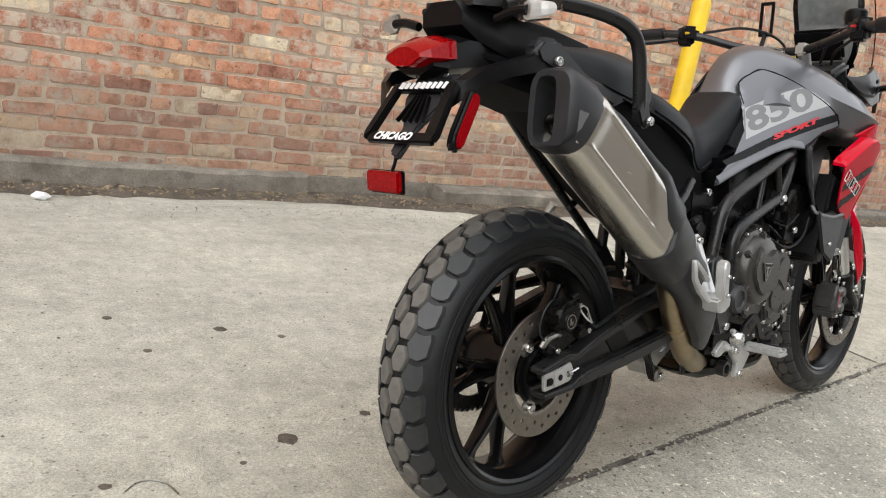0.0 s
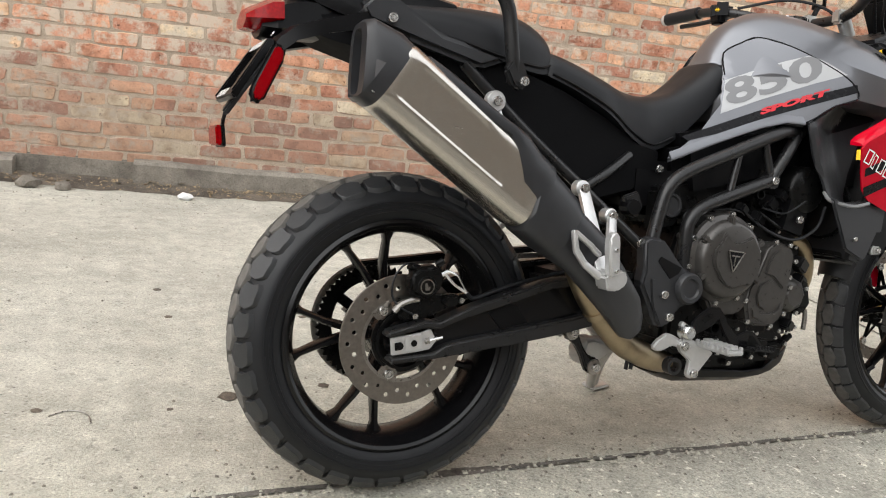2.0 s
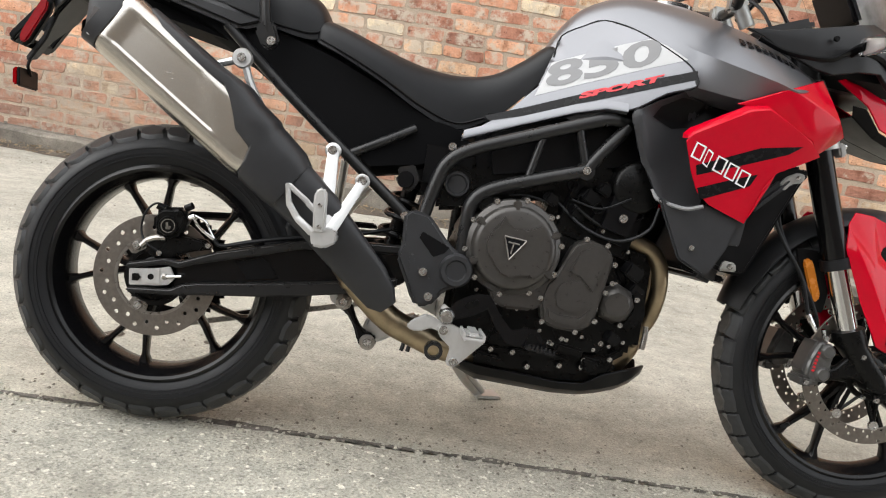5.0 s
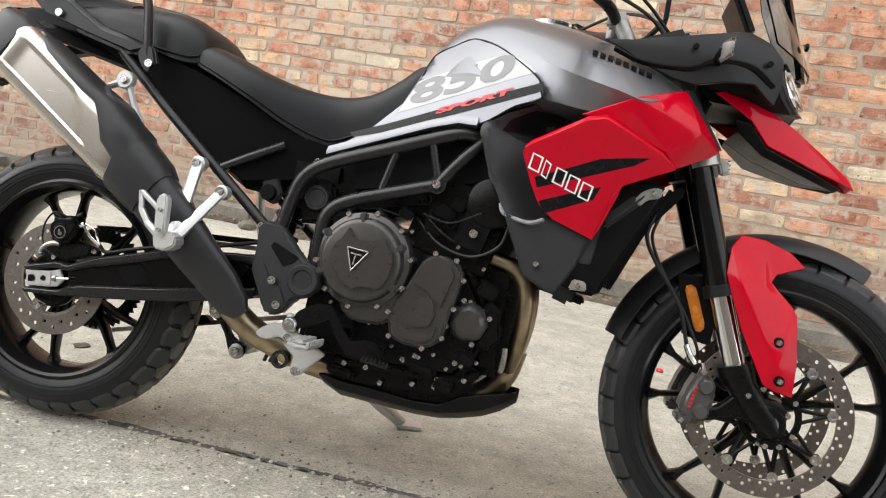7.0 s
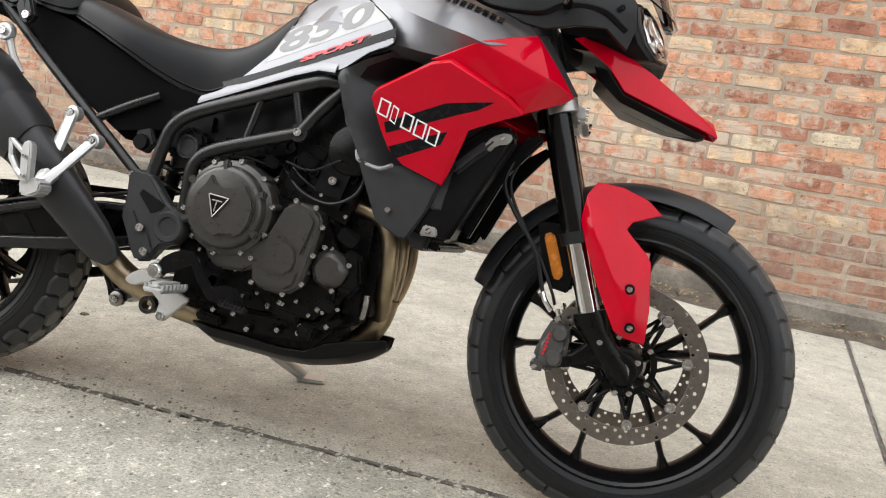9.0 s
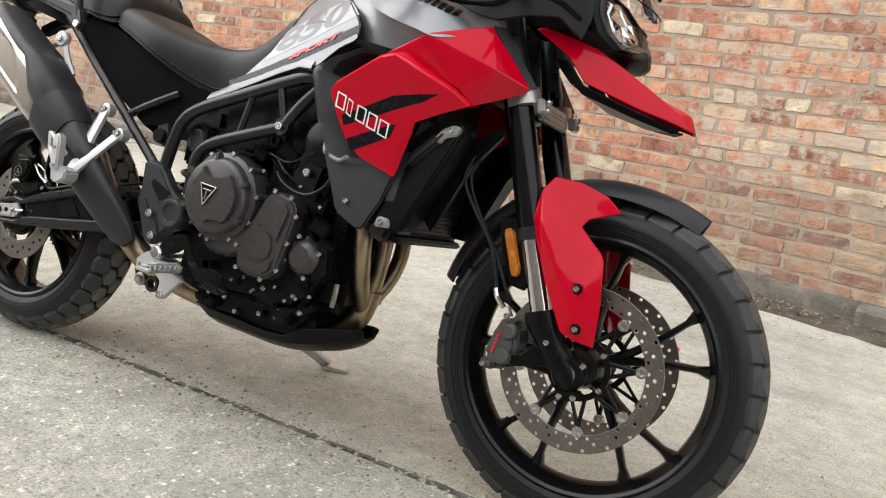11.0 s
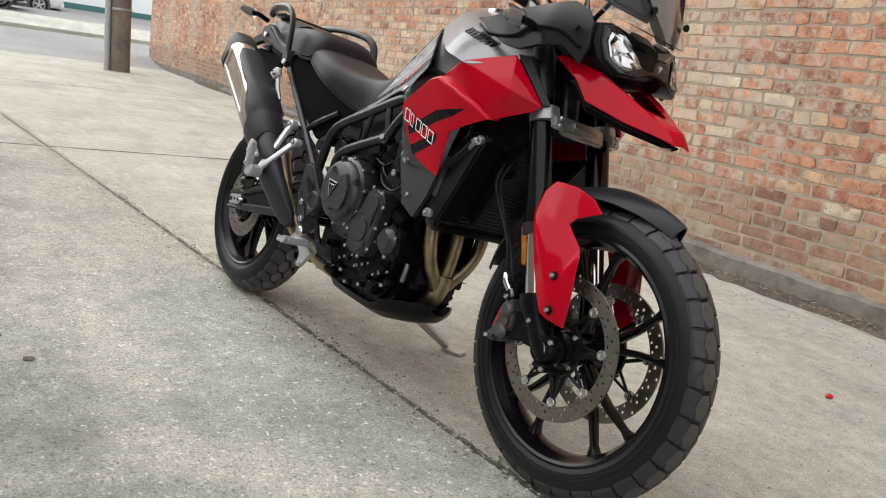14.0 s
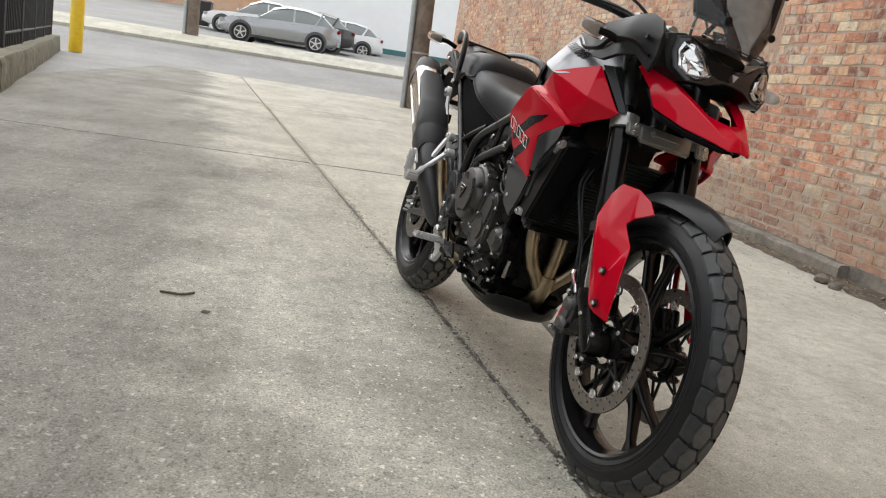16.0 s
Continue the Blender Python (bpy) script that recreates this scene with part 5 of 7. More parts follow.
part("badge_rim", join(*[tube([(a, -.2088, b), (c_, -.2088, d_)], .0016, 6) for (a, b), (c_, d_) in (((.688, .516), (.733, .512)), ((.733, .512), (.703, .470)), ((.703, .470), (.688, .516)), ((.697, .505), (.720, .503)), ((.708, .503), (.705, .482)))]), STEEL, eng)
for k in range(10):
    a = radians(10 + 36 * k)
    p = (CL[0] + .1 * math.cos(a), CL[2] + .1 * math.sin(a))
    part("boss", lathe([(.0, -.166), (.0065, -.166), (.0075, -.164), (.0085, -.12), (0, -.12)], 14, (p[0], 0, p[1])), CAST, eng)
    bolt(BOLT_M, eng, p[0], -.166, p[1])
CAP2 = [(.796, .352), (.818, .342), (.866, .339), (.892, .350), (.903, .366), (.911, .409), (.925, .497), (.922, .510), (.907, .524), (.872, .534), (.860, .532), (.840, .520), (.812, .455), (.792, .428), (.786, .39)]
part("starter_cover", plate(CAP2, -.172, -.12, .008, 3), CAST, eng, "graphite starter gear cover")
part("starter_cover_dome", plate([(.820, .388), (.838, .379), (.862, .380), (.878, .391), (.884, .412), (.877, .435), (.862, .446), (.840, .446), (.822, .436), (.813, .412)], -.1765, -.168, .0022, 2), CAST, eng)
part("starter_cover_step", plate([(.893, .424), (.912, .497), (.900, .514), (.872, .520), (.852, .508), (.832, .462), (.858, .454)], -.177, -.168, .0035), CAST, eng)
part("starter_cover_step", plate([(.800, .385), (.806, .362), (.83, .352), (.868, .350), (.888, .364), (.893, .395), (.872, .372), (.83, .372)], -.1765, -.168, .003), CAST, eng)
for x, zz in ((.796, .352), (.868, .340), (.905, .368), (.928, .49), (.907, .527), (.862, .534), (.806, .452), (.786, .40), (.918, .43)):
    bolt(BOLT_M, eng, x, -.168, zz)
part("water_pump_cover", lathe([(.0, -.162), (.026, -.162), (.030, -.158), (.040, -.15), (.043, -.14), (.043, -.1), (0, -.1)], 8, (.949, 0, .408)), CAST, eng, "graphite water pump cover")
for a in (20, 110, 200, 290):
    bolt(BOLT_M, eng, .949 + .045 * math.cos(radians(a)), -.15, .408 + .045 * math.sin(radians(a)))
part("pump_pipe_flange", plate([(.975, .455), (1.008, .44), (1.02, .385), (1.0, .358), (.965, .362), (.985, .40)], -.145, -.10, .006), DARK_CAST, eng)
part("sump", plate([(.66, .31), (.96, .33), (1.0, .28), (.95, .228), (.72, .216), (.66, .24)], -.118, .118, .02), DARK_CAST, eng)
part("sump_flange", plate([(.68, .268), (.84, .270), (.96, .278), (.992, .302), (.984, .313), (.952, .290), (.84, .283), (.68, .280)], -.129, -.112, .003), DARK_CAST, eng)
for x, zz in ((.705, .274), (.752, .274), (.7875, .2483), (.855, .2599), (.902, .263), (.826, .3062), (.851, .3175), (.935, .3195), (.905, .279), (.960, .288)):
    part("boss", lathe([(.0, -.131), (.0065, -.131), (.008, -.128), (.009, -.11), (0, -.11)], 12, (x, 0, zz)), DARK_CAST, eng)
    bolt(BOLT_M, eng, x, -.131, zz)
part("drain_pipe", tube([(1.0285, -.122, .318), (1.031, -.122, .345), (1.030, -.12, .368)], .006, 10), STEEL, eng)
part("front_case", box(.995, 0, .42, .075, .20, .24, .02), DARK_CAST, eng)
part("throttle_body", box(.70, 0, .635, .26, .21, .10, .02, (0, -14, 0)), DARK_CAST, eng)
for x, zz, w, h in ((.72, .30, .05, .03), (.775, .32, .03, .02), (.87, .295, .06, .022), (.92, .27, .04, .03), (.70, .255, .06, .02)):
    part("case_rib", box(x, -.128, zz, w, .03, h, .005, (0, 8, 0)), DARK_CAST, eng)
part("injector_body", box(.93, -.13, .60, .10, .06, .13, .02, (0, 14, 0)), PLASTIC, eng)
part("cam_cover", lathe([(.0, -.165), (.045, -.165), (.052, -.16), (.055, -.15), (.055, -.1), (0, -.1)], 30, (.955, 0, .655)), DARK_CAST, eng)
bolt(BOLT_L, eng, .93, -.166, .587)
part("throttle_linkage", tube([(.83, -.14, .60), (.86, -.15, .58), (.89, -.15, .565)], .004, 8), DARK_CAST, eng)
part("coolant_hose", tube([(.80, -.12, .60), (.86, -.15, .555), (.93, -.16, .54), (.985, -.17, .57), (1.0, -.175, .62)], .0036, 8), RUBBER, eng)
for x, y, zz, s in ((.86, -.14, .62, .03), (.885, -.15, .64, .022), (.84, -.13, .585, .026), (.78, -.14, .605, .022), (.975, -.14, .48, .03), (.99, -.13, .44, .026), (.955, -.14, .335, .024)):
    part("connector", box(x, y, zz, s * 1.4, s, s, .004, (10, 25, 20)), PLASTIC, eng)
for k in range(9):
    bolt(BOLT_S, eng, .74 + .03 * k, -.138 - .004 * (k % 2), .305 + .012 * (k % 3))
for pts in ([(.77, -.15, .598), (.73, -.155, .604), (.69, -.15, .60)], [(.82, -.16, .61), (.88, -.17, .60), (.94, -.172, .63)], [(.60, -.12, .40), (.64, -.13, .34), (.70, -.13, .30)], [(.9, -.13, .33), (.96, -.13, .36), (.985, -.12, .42)]):
    part("wire", tube(pts, .0022, 6), RUBBER, eng)
for x, y, zz in ((.64, -.14, .43), (.655, -.14, .395), (.70, -.142, .375), (.745, -.142, .368), (.64, -.138, .545), (.67, -.14, .585), (.80, -.142, .57), (.945, -.136, .45), (.96, -.136, .52), (.90, -.136, .555)):
    bolt(BOLT_S, eng, x, y, zz)
for x, zz, a in ((.845, .615, 30), (.88, .60, 20), (.965, .60, 60), (.82, .64, -20)):
    part("hose_clip", lathe([(.0095, -.006), (.0115, -.006), (.0115, .006), (.0095, .006)], 14, (x, -.148, zz), closed=True), DARK_CAST, eng)
part("oil_filler", lathe([(.0, -.03), (.016, -.03), (.018, -.026), (.018, .0), (.022, .003), (.022, .02), (0, .02)], 14, (.645, -.13, .575)), DARK_CAST, eng, angle=20)
part("cap_housing", plate([(.545, .545), (.60, .555), (.625, .60), (.612, .64), (.575, .652), (.545, .64)], -.132, -.09, .008), DARK_CAST, eng)
part("filler_cap", lathe([(.0, -.137), (.018, -.137), (.021, -.141), (.025, -.141), (.027, -.137), (.027, -.12), (0, -.12)], 28, (.582, 0, .605)), PLASTIC_GREY, eng)

part("air_box", join(box(.80, 0, .72, .38, .24, .16, .03, (0, -12, 0))), PLASTIC, bike, "black plastic air box under the tank")
part("battery_box", box(.56, 0, .64, .14, .20, .12, .02), PLASTIC, bike)
part("front_box", box(1.06, 0, .74, .22, .26, .20, .03), PLASTIC, bike)
shock = part("rear_shock", tube([(.50, .0, .64), (.46, 0, .42)], .018, 14), DARK_CAST, bike, "black rear shock absorber")
part("spring", tube([(.495 - .0007 * k + .032 * math.cos(k * .55), .032 * math.sin(k * .55), .62 - .0033 * k) for k in range(52)], .006, 6, 2), FRAME, shock)
part("preload_knob", lathe([(.0, -.15), (.016, -.15), (.018, -.146), (.018, -.12), (0, -.12)], 12, (.475, 0, .598)), PLASTIC, bike, angle=20)
part("side_bracket", plate([(.455, .62), (.49, .632), (.505, .60), (.49, .575), (.47, .58)], -.14, -.125, .003), FRAME, bike)

# ---- frame
def tubes(name, pts, r, label=""):
    a = tube(pts, r, 12)
    return pair(name, a, FRAME, bike, label)


tubes("frame_rail", [(.52, -.155, .52), (.537, -.157, .60), (.555, -.158, .645), (.60, -.158, .679), (.72, -.158, .727), (.86, -.158, .781), (.90, -.15, .785), (.95, -.13, .79)], .0145, "black tubular steel frame rail")
tubes("frame_rail", [(.612, -.155, .455), (.611, -.157, .53), (.618, -.158, .575), (.655, -.158, .607), (.75, -.158, .642), (.838, -.158, .672)], .0145)
tubes("frame_brace", [(.838, -.158, .672), (.875, -.158, .725), (.915, -.15, .775)], .0135)
tubes("frame_brace", [(.722, -.158, .638), (.742, -.158, .73)], .008)
tubes("frame_brace", [(.835, -.158, .69), (.812, -.158, .76)], .009)
tubes("frame_boss", [(.838, -.145, .672), (.838, -.168, .672)], .019)
bolt(BOLT_L, bike, .838, -.17, .672)
tubes("subframe_strut", [(.07, -.125, .855), (.20, -.13, .745), (.36, -.14, .622), (.50, -.15, .515)], .0115)
tubes("subframe_strut", [(.34, -.135, .625), (.41, -.13, .665), (.48, -.11, .707)], .010)
bolt(BOLT_L, bike, .485, -.165, .525)
bolt(BOLT_L, bike, .562, -.108, .682)
PIV = [(.483, .531), (.497, .540), (.532, .536), (.547, .522), (.581, .484), (.598, .470), (.612, .465), (.632, .45), (.638, .43), (.626, .40), (.602, .393), (.585, .385), (.573, .364), (.56, .350), (.533, .346), (.52, .36), (.507, .389), (.488, .425), (.480, .440), (.487, .468)]
pv = pair("pivot_cover", plate(PIV, -.185, -.15, .007, 3), PLASTIC_GREY, bike, "dark grey plastic swing arm pivot cover")[0]
part("pivot_boss", lathe([(.0, -.194), (.019, -.194), (.022, -.1985), (.030, -.199), (.034, -.194), (.035, -.17), (0, -.17)], 36, (.603, 0, .431)), PLASTIC_GREY, pv)
# thin blacker plate paints the shade of a recess on the cover
part("cover_recess", plate([(.519, .488), (.526, .499), (.584, .475), (.575, .462), (.553, .451)], -.1865, -.183, .001), PLASTIC, pv)
part("cover_panel", plate([(.503, .452), (.514, .452), (.528, .425), (.556, .408), (.574, .372), (.556, .355), (.535, .352), (.512, .395)], -.1885, -.183, .002), PLASTIC_GREY, pv)
for x, zz in ((.537, .419), (.555, .371)):
    bolt(BOLT_L, pv, x, -.189, zz)


def bar(p, q, w0, w1, t):
    """A flat tapered arm from p to q, w wide in the xz plane and t thick across."""
    p, q = Vector(p), Vector(q)
    d = (q - p).normalized()
    n = Vector((-d.z, 0, d.x)).normalized()
    y = Vector((0, 1, 0))
    c_ = .25
    sec = lambda m, w: [m + n * (w * a) + y * (t * b) for a, b in ((-.5, -.5 + c_), (-.5 + c_, -.5), (.5 - c_, -.5), (.5, -.5 + c_), (.5, .5), (-.5, .5))]
    return loft([sec(p, w0 * .7), sec(p + d * w0 * .25, w0), sec(q - d * w1 * .25, w1), sec(q, w1 * .7)])


# heel plate, brake pedal, foot peg
heel = part("heel_plate", plate([(.583, .314), (.592, .324), (.605, .325), (.625, .319), (.642, .309), (.679, .291), (.649, .258), (.631, .238), (.618, .236), (.610, .244), (.615, .275), (.588, .297)], -.2, -.186, .0025), ALU, bike, "bare aluminium heel plate and peg mount")
for x, zz in ((.596, .309), (.625, .248)):
    bolt(BOLT_L, heel, x, -.2, zz)
part("plate_arm", plate([(.520, .306), (.532, .320), (.556, .335), (.572, .332), (.600, .318), (.590, .304), (.57, .308), (.55, .298), (.532, .297)], -.190, -.176, .003), ALU, heel)
part("plate_arm", plate([(.583, .352), (.604, .341), (.611, .349), (.590, .362)], -.199, -.186, .002), ALU, heel)
part("pedal_pivot", lathe([(.0, -.215), (.012, -.215), (.016, -.21), (.017, -.19), (0, -.19)], 20, (.598, 0, .339)), BOLT, bike)
part("foot_peg", join(box(.650, -.245, .311, .042, .10, .010, .003), box(.650, -.245, .319, .026, .092, .012, .005), *[box(.650 + sx * .019, -.20 - .0145 * i, .317, .006, .008, .012, .001) for i in range(7) for sx in (-1, 1)]), ALU, bike, "serrated aluminium rider foot peg")
heel2 = flip(plate([(.545, .305), (.60, .338), (.688, .30), (.64, .245), (.60, .285)], -.2, -.175, .005))
part("heel_plate", heel2, ALU, bike)
part("foot_peg", box(.662, .245, .309, .042, .10, .014, .003), ALU, bike)
PEDAL = [(.599, .347), (.610, .369), (.630, .383), (.652, .393), (.678, .393), (.690, .379), (.704, .357), (.731, .330), (.759, .339), (.782, .337), (.817, .296), (.783, .290), (.753, .299), (.724, .302), (.696, .333), (.677, .365), (.653, .349), (.621, .336), (.604, .332)]
pedal = part("brake_pedal", plate(PEDAL, -.209, -.201, .002), GLOSS, bike, "black forged rear brake pedal")
part("pedal_slot", plate([(.629, .366), (.634, .371), (.654, .381), (.660, .377), (.658, .371), (.637, .359)], -.2098, -.2085, .0004), DARK_CAST, pedal)
part("pedal_opening", plate([(.768, .329), (.782, .326), (.798, .302), (.762, .305)], -.2098, -.2085, .0004), DARK_CAST, pedal)
part("case_ring", lathe([(.011, -.168), (.0135, -.168), (.0135, -.13), (.011, -.13)], 22, (.708, 0, .338), closed=True), DARK_CAST, eng)
part("pedal_pad", box(.790, -.222, .299, .058, .030, .006, .002, (0, 6, 0)), FRAME, pedal)
for k in range(7):
    part("pedal_tooth", box(.767 + .0085 * k, -.234, .3065 - .001 * k, .004, .006, .012, .001, (0, 6, 0)), FRAME, pedal)
part("exhaust_clamp", lathe([(.012, -.19), (.019, -.19), (.019, -.17), (.012, -.17)], 20, (.583, 0, .262), closed=True), FRAME, bike)
link = part("linkage", plate([(.366, .326), (.370, .338), (.383, .344), (.396, .337), (.405, .314), (.420, .284), (.436, .266), (.457, .262), (.466, .250), (.463, .235), (.449, .225), (.433, .229), (.424, .242), (.412, .272), (.392, .299), (.371, .308)], -.088, -.068, .005, 3), GLOSS, bike, "black forged suspension link")
for x, zz in ((.384, .322), (.446, .243)):
    part("link_bush", lathe([(.0, -.093), (.011, -.093), (.0165, -.0915), (.0175, -.088), (0, -.088)], 24, (x, 0, zz)), STEEL, link)
    bolt(BOLT_L, link, x, -.094, zz)
part("linkage_rocker", plate([(.428, .262), (.440, .296), (.462, .302), (.50, .292), (.545, .315), (.56, .295), (.505, .263), (.470, .240), (.448, .232)], -.062, .0, .008, 3), ALU, bike, "cast aluminium suspension rocker")
part("linkage_mount", plate([(.345, .350), (.375, .352), (.392, .325), (.380, .306), (.362, .308), (.350, .325)], -.066, -.03, .005), ALU, bike)
for x in (.528, .541):
    part("drain_tube", tube([(x, -.10, .275), (x - .008, -.105, .238)], .0045, 8), RUBBER, bike)

# passenger peg hanger
hang = part("passenger_peg_hanger", join(lathe([(.0, -.182), (.012, -.182), (.016, -.179), (.016, -.160), (0, -.160)], 22, (.323, 0, .632)), lathe([(.0, -.190), (.012, -.190), (.015, -.187), (.015, -.165), (0, -.165)], 22, (.390, 0, .580)), bar((.324, -.178, .634), (.334, -.258, .462), .022, .032, .014), bar((.393, -.186, .583), (.343, -.266, .466), .019, .022, .014),
                                         bar((.316, -.262, .508), (.296, -.262, .523), .011, .011, .010), bar((.300, -.262, .522), (.256, -.262, .552), .010, .010, .010), bar((.255, -.262, .554), (.263, -.262, .514), .009, .011, .010), bar((.261, -.262, .518), (.284, -.264, .488), .012, .012, .010), bar((.280, -.264, .492), (.316, -.268, .466), .013, .015, .010)), ALU, bike, "bare aluminium passenger peg hanger")
part("peg_clamp", plate([(.312, .470), (.322, .482), (.355, .482), (.364, .472), (.363, .455), (.342, .442), (.318, .444)], -.293, -.252, .004), ALU, hang)
part("passenger_peg", plate([(.318, .468), (.311, .530), (.312, .546), (.318, .554), (.326, .556), (.333, .551), (.336, .540), (.340, .470)], -.300, -.278, .006, 3), ALU, bike, "folded aluminium passenger peg")
for x, y, zz in ((.323, -.184, .632), (.390, -.192, .580)):
    bolt(BOLT_L, hang, x, y, zz)
for x, zz in ((.325, .522), (.329, .482)):
    bolt(BOLT_S, hang, x, -.301, zz)
part("passenger_peg_hanger", flip(join(tube([(.325, -.165, .632), (.318, -.235, .52), (.325, -.26, .465)], .0105, 8), tube([(.394, -.172, .578), (.345, -.235, .505), (.33, -.26, .465)], .0105, 8))), ALU, bike)


# ---- seat and tail
def lettering(text, size, place, material, parent, shear=.25, bold=.02):
    """A word in the built-in font, laid on a surface by place(u, v)."""
    cu = bpy.data.curves.new("lettering", "FONT")
    cu.body, cu.size, cu.shear, cu.offset = text, size, shear, size * bold
    cu.resolution_u = 3
    ob = bpy.data.objects.new("lettering", cu)
    scene.collection.objects.link(ob)
    me = bpy.data.meshes.new_from_object(ob.evaluated_get(bpy.context.evaluated_depsgraph_get()))
    bpy.data.objects.remove(ob)
    bm = bmesh.new()
    bm.from_mesh(me)
    bmesh.ops.triangulate(bm, faces=bm.faces)
    bmesh.ops.subdivide_edges(bm, edges=[e for e in bm.edges if e.calc_length() > size * .15], cuts=2)
    for v in bm.verts:
        v.co = place(v.co.x, v.co.y)
    return part("lettering", bm, material, parent)


def saddle(rows, power=.55, n=18):
    """A padded seat: rows of x, underside, top, half width."""
    rings = []
    for x, zb, zt, w in rows:
        r = []
        for k in range(n + 1):
            a = math.pi * k / n
            c_, s_ = math.cos(a), math.sin(a)
            r.append((x, math.copysign(abs(c_) ** power, c_) * w, zb + (zt - zb) * abs(s_) ** power))
        rings.append(r)
    return loft(rings)


def smooth_rows(rows, steps=4):
    path = []
    for j in range(len(rows[0])):
        path.append([p.x for p in spline([(r[j], 0, 0) for r in rows], steps)])
    return list(zip(*path))


seat = part("rider_seat", saddle(smooth_rows([(.248, .855, .885, .115), (.262, .845, .905, .135), (.32, .822, .892, .145), (.40, .785, .865, .145), (.48, .745, .847, .112), (.56, .722, .843, .082), (.63, .752, .858, .076), (.69, .805, .897, .078), (.735, .858, .935, .082), (.757, .89, .935, .078)])), VINYL, bike, "black vinyl rider seat", angle=60)
part("seat_seam", tube([(.262, -.136, .853), (.32, -.147, .83), (.40, -.146, .795), (.48, -.113, .757), (.56, -.083, .735), (.62, -.078, .755)], .0025, 6), PLASTIC, seat)
pill = part("passenger_seat", saddle(smooth_rows([(.275, .862, .882, .10), (.262, .855, .925, .125), (.235, .85, .950, .135), (.19, .855, .966, .14), (.10, .878, .970, .135), (.0, .90, .966, .12), (-.09, .918, .958, .095), (-.11, .925, .945, .07)])), VINYL, bike, "black vinyl passenger seat", angle=60)
part("seat_piping", tube([(.272, -.12, .88), (.235, -.137, .862), (.15, -.14, .872), (.05, -.13, .895), (-.08, -.10, .92)], .0025, 6), PLASTIC, pill)
# under-seat body
tail_body = []
for x, zb, zt, w in ((.58, .66, .73, .08), (.50, .62, .745, .10), (.40, .60, .79, .125), (.30, .66, .83, .13), (.20, .735, .86, .128), (.10, .80, .885, .12), (.0, .85, .905, .105), (-.12, .885, .925, .08), (-.2, .9, .93, .06)):
    tail_body.append([(x, -w * .7, zb), (x, -w, zb + .015), (x, -w, zt - .01), (x, -w * .8, zt), (x, w * .8, zt), (x, w, zt - .01), (x, w, zb + .015), (x, w * .7, zb)])
part("under_seat_panel", loft(tail_body), MATT, bike, "black plastic under-seat panel", angle=40)
pair("tail_panel", plate([(.17, .872), (.02, .90), (-.075, .955), (-.12, .955), (-.145, .93), (-.13, .905), (-.02, .875), (.10, .845)], -.145, -.11, .010, 3), PLASTIC_GREY, bike, "dark grey plastic tail panel")
bolt(BOLT_L, bike, -.085, -.147, .915)
part("tail_tray", loft([[(x, -w, zz), (x, w, zz), (x, w * .8, zz + .03), (x, -w * .8, zz + .03)] for x, w, zz in ((.10, .11, .82), (-.05, .10, .85), (-.17, .07, .875), (-.23, .05, .895))]), MATT, bike)

# grab rails
rail = tube([(.158, -.165, .825), (.150, -.168, .88), (.135, -.168, .96), (.105, -.165, .995), (.05, -.155, 1.012), (-.05, -.135, 1.02), (-.14, -.115, 1.015), (-.18, -.1, 1.0)], .014, 12, flat=.7)
ra = pair("grab_rail", rail, FRAME, bike, "black cast passenger grab rail")[0]
part("rail_foot", plate([(.135, .845), (.15, .875), (.172, .865), (.188, .825), (.17, .808), (.152, .815)], -.178, -.158, .005), FRAME, ra)
bolt(BOLT_L, ra, .172, -.18, .826)
part("rack_plate", loft([[(x, -w, zz), (x, w, zz), (x, w, zz + .012), (x, -w, zz + .012)] for x, w, zz in ((-.08, .10, .995), (-.18, .09, 1.0), (-.22, .06, 1.0))]), FRAME, bike)

# tail lamp, plate holder, reflectors
lamp_ring = lambda x0, w, z0, z1: [(x - .035, yy, zz) for x, yy, zz in lamp_points(x0, w, z0, z1)]
lamp_points = lambda x, w, z0, z1: [(x, -w, z0), (x, -w * .92, z1), (x, -w * .3, z1 + .012), (x, w * .3, z1 + .012), (x, w * .92, z1), (x, w, z0), (x, w * .4, z0 - .014), (x, -w * .4, z0 - .014)]
lampb = part("tail_lamp", loft([lamp_ring(-.10, .06, .895, .94), lamp_ring(-.19, .068, .892, .938), lamp_ring(-.235, .066, .885, .925), lamp_ring(-.26, .05, .888, .90)]), PLASTIC, bike, "black tail lamp housing with red lens", angle=30)
part("lens", loft([lamp_ring(-.225, .071, .902, .932), lamp_ring(-.245, .072, .900, .929), lamp_ring(-.275, .062, .899, .914), lamp_ring(-.288, .045, .900, .906)]), LAMP_RED, lampb, "red tail lamp lens", angle=25)
cowl = []
for x, zb, zt, w in ((.06, .90, .975, .118), (-.04, .905, .995, .10), (-.13, .915, 1.005, .078), (-.20, .94, 1.01, .06), (-.235, .965, 1.008, .05)):
    cowl.append([(x, -w, zb), (x, -w * 1.02, zb + .02), (x, -w * .85, zt - .012), (x, -w * .6, zt), (x, w * .6, zt), (x, w * .85, zt - .012), (x, w * 1.02, zb + .02), (x, w, zb)])
part("tail_cowl", loft(cowl), PLASTIC, bike, "black plastic tail cowl", angle=30)
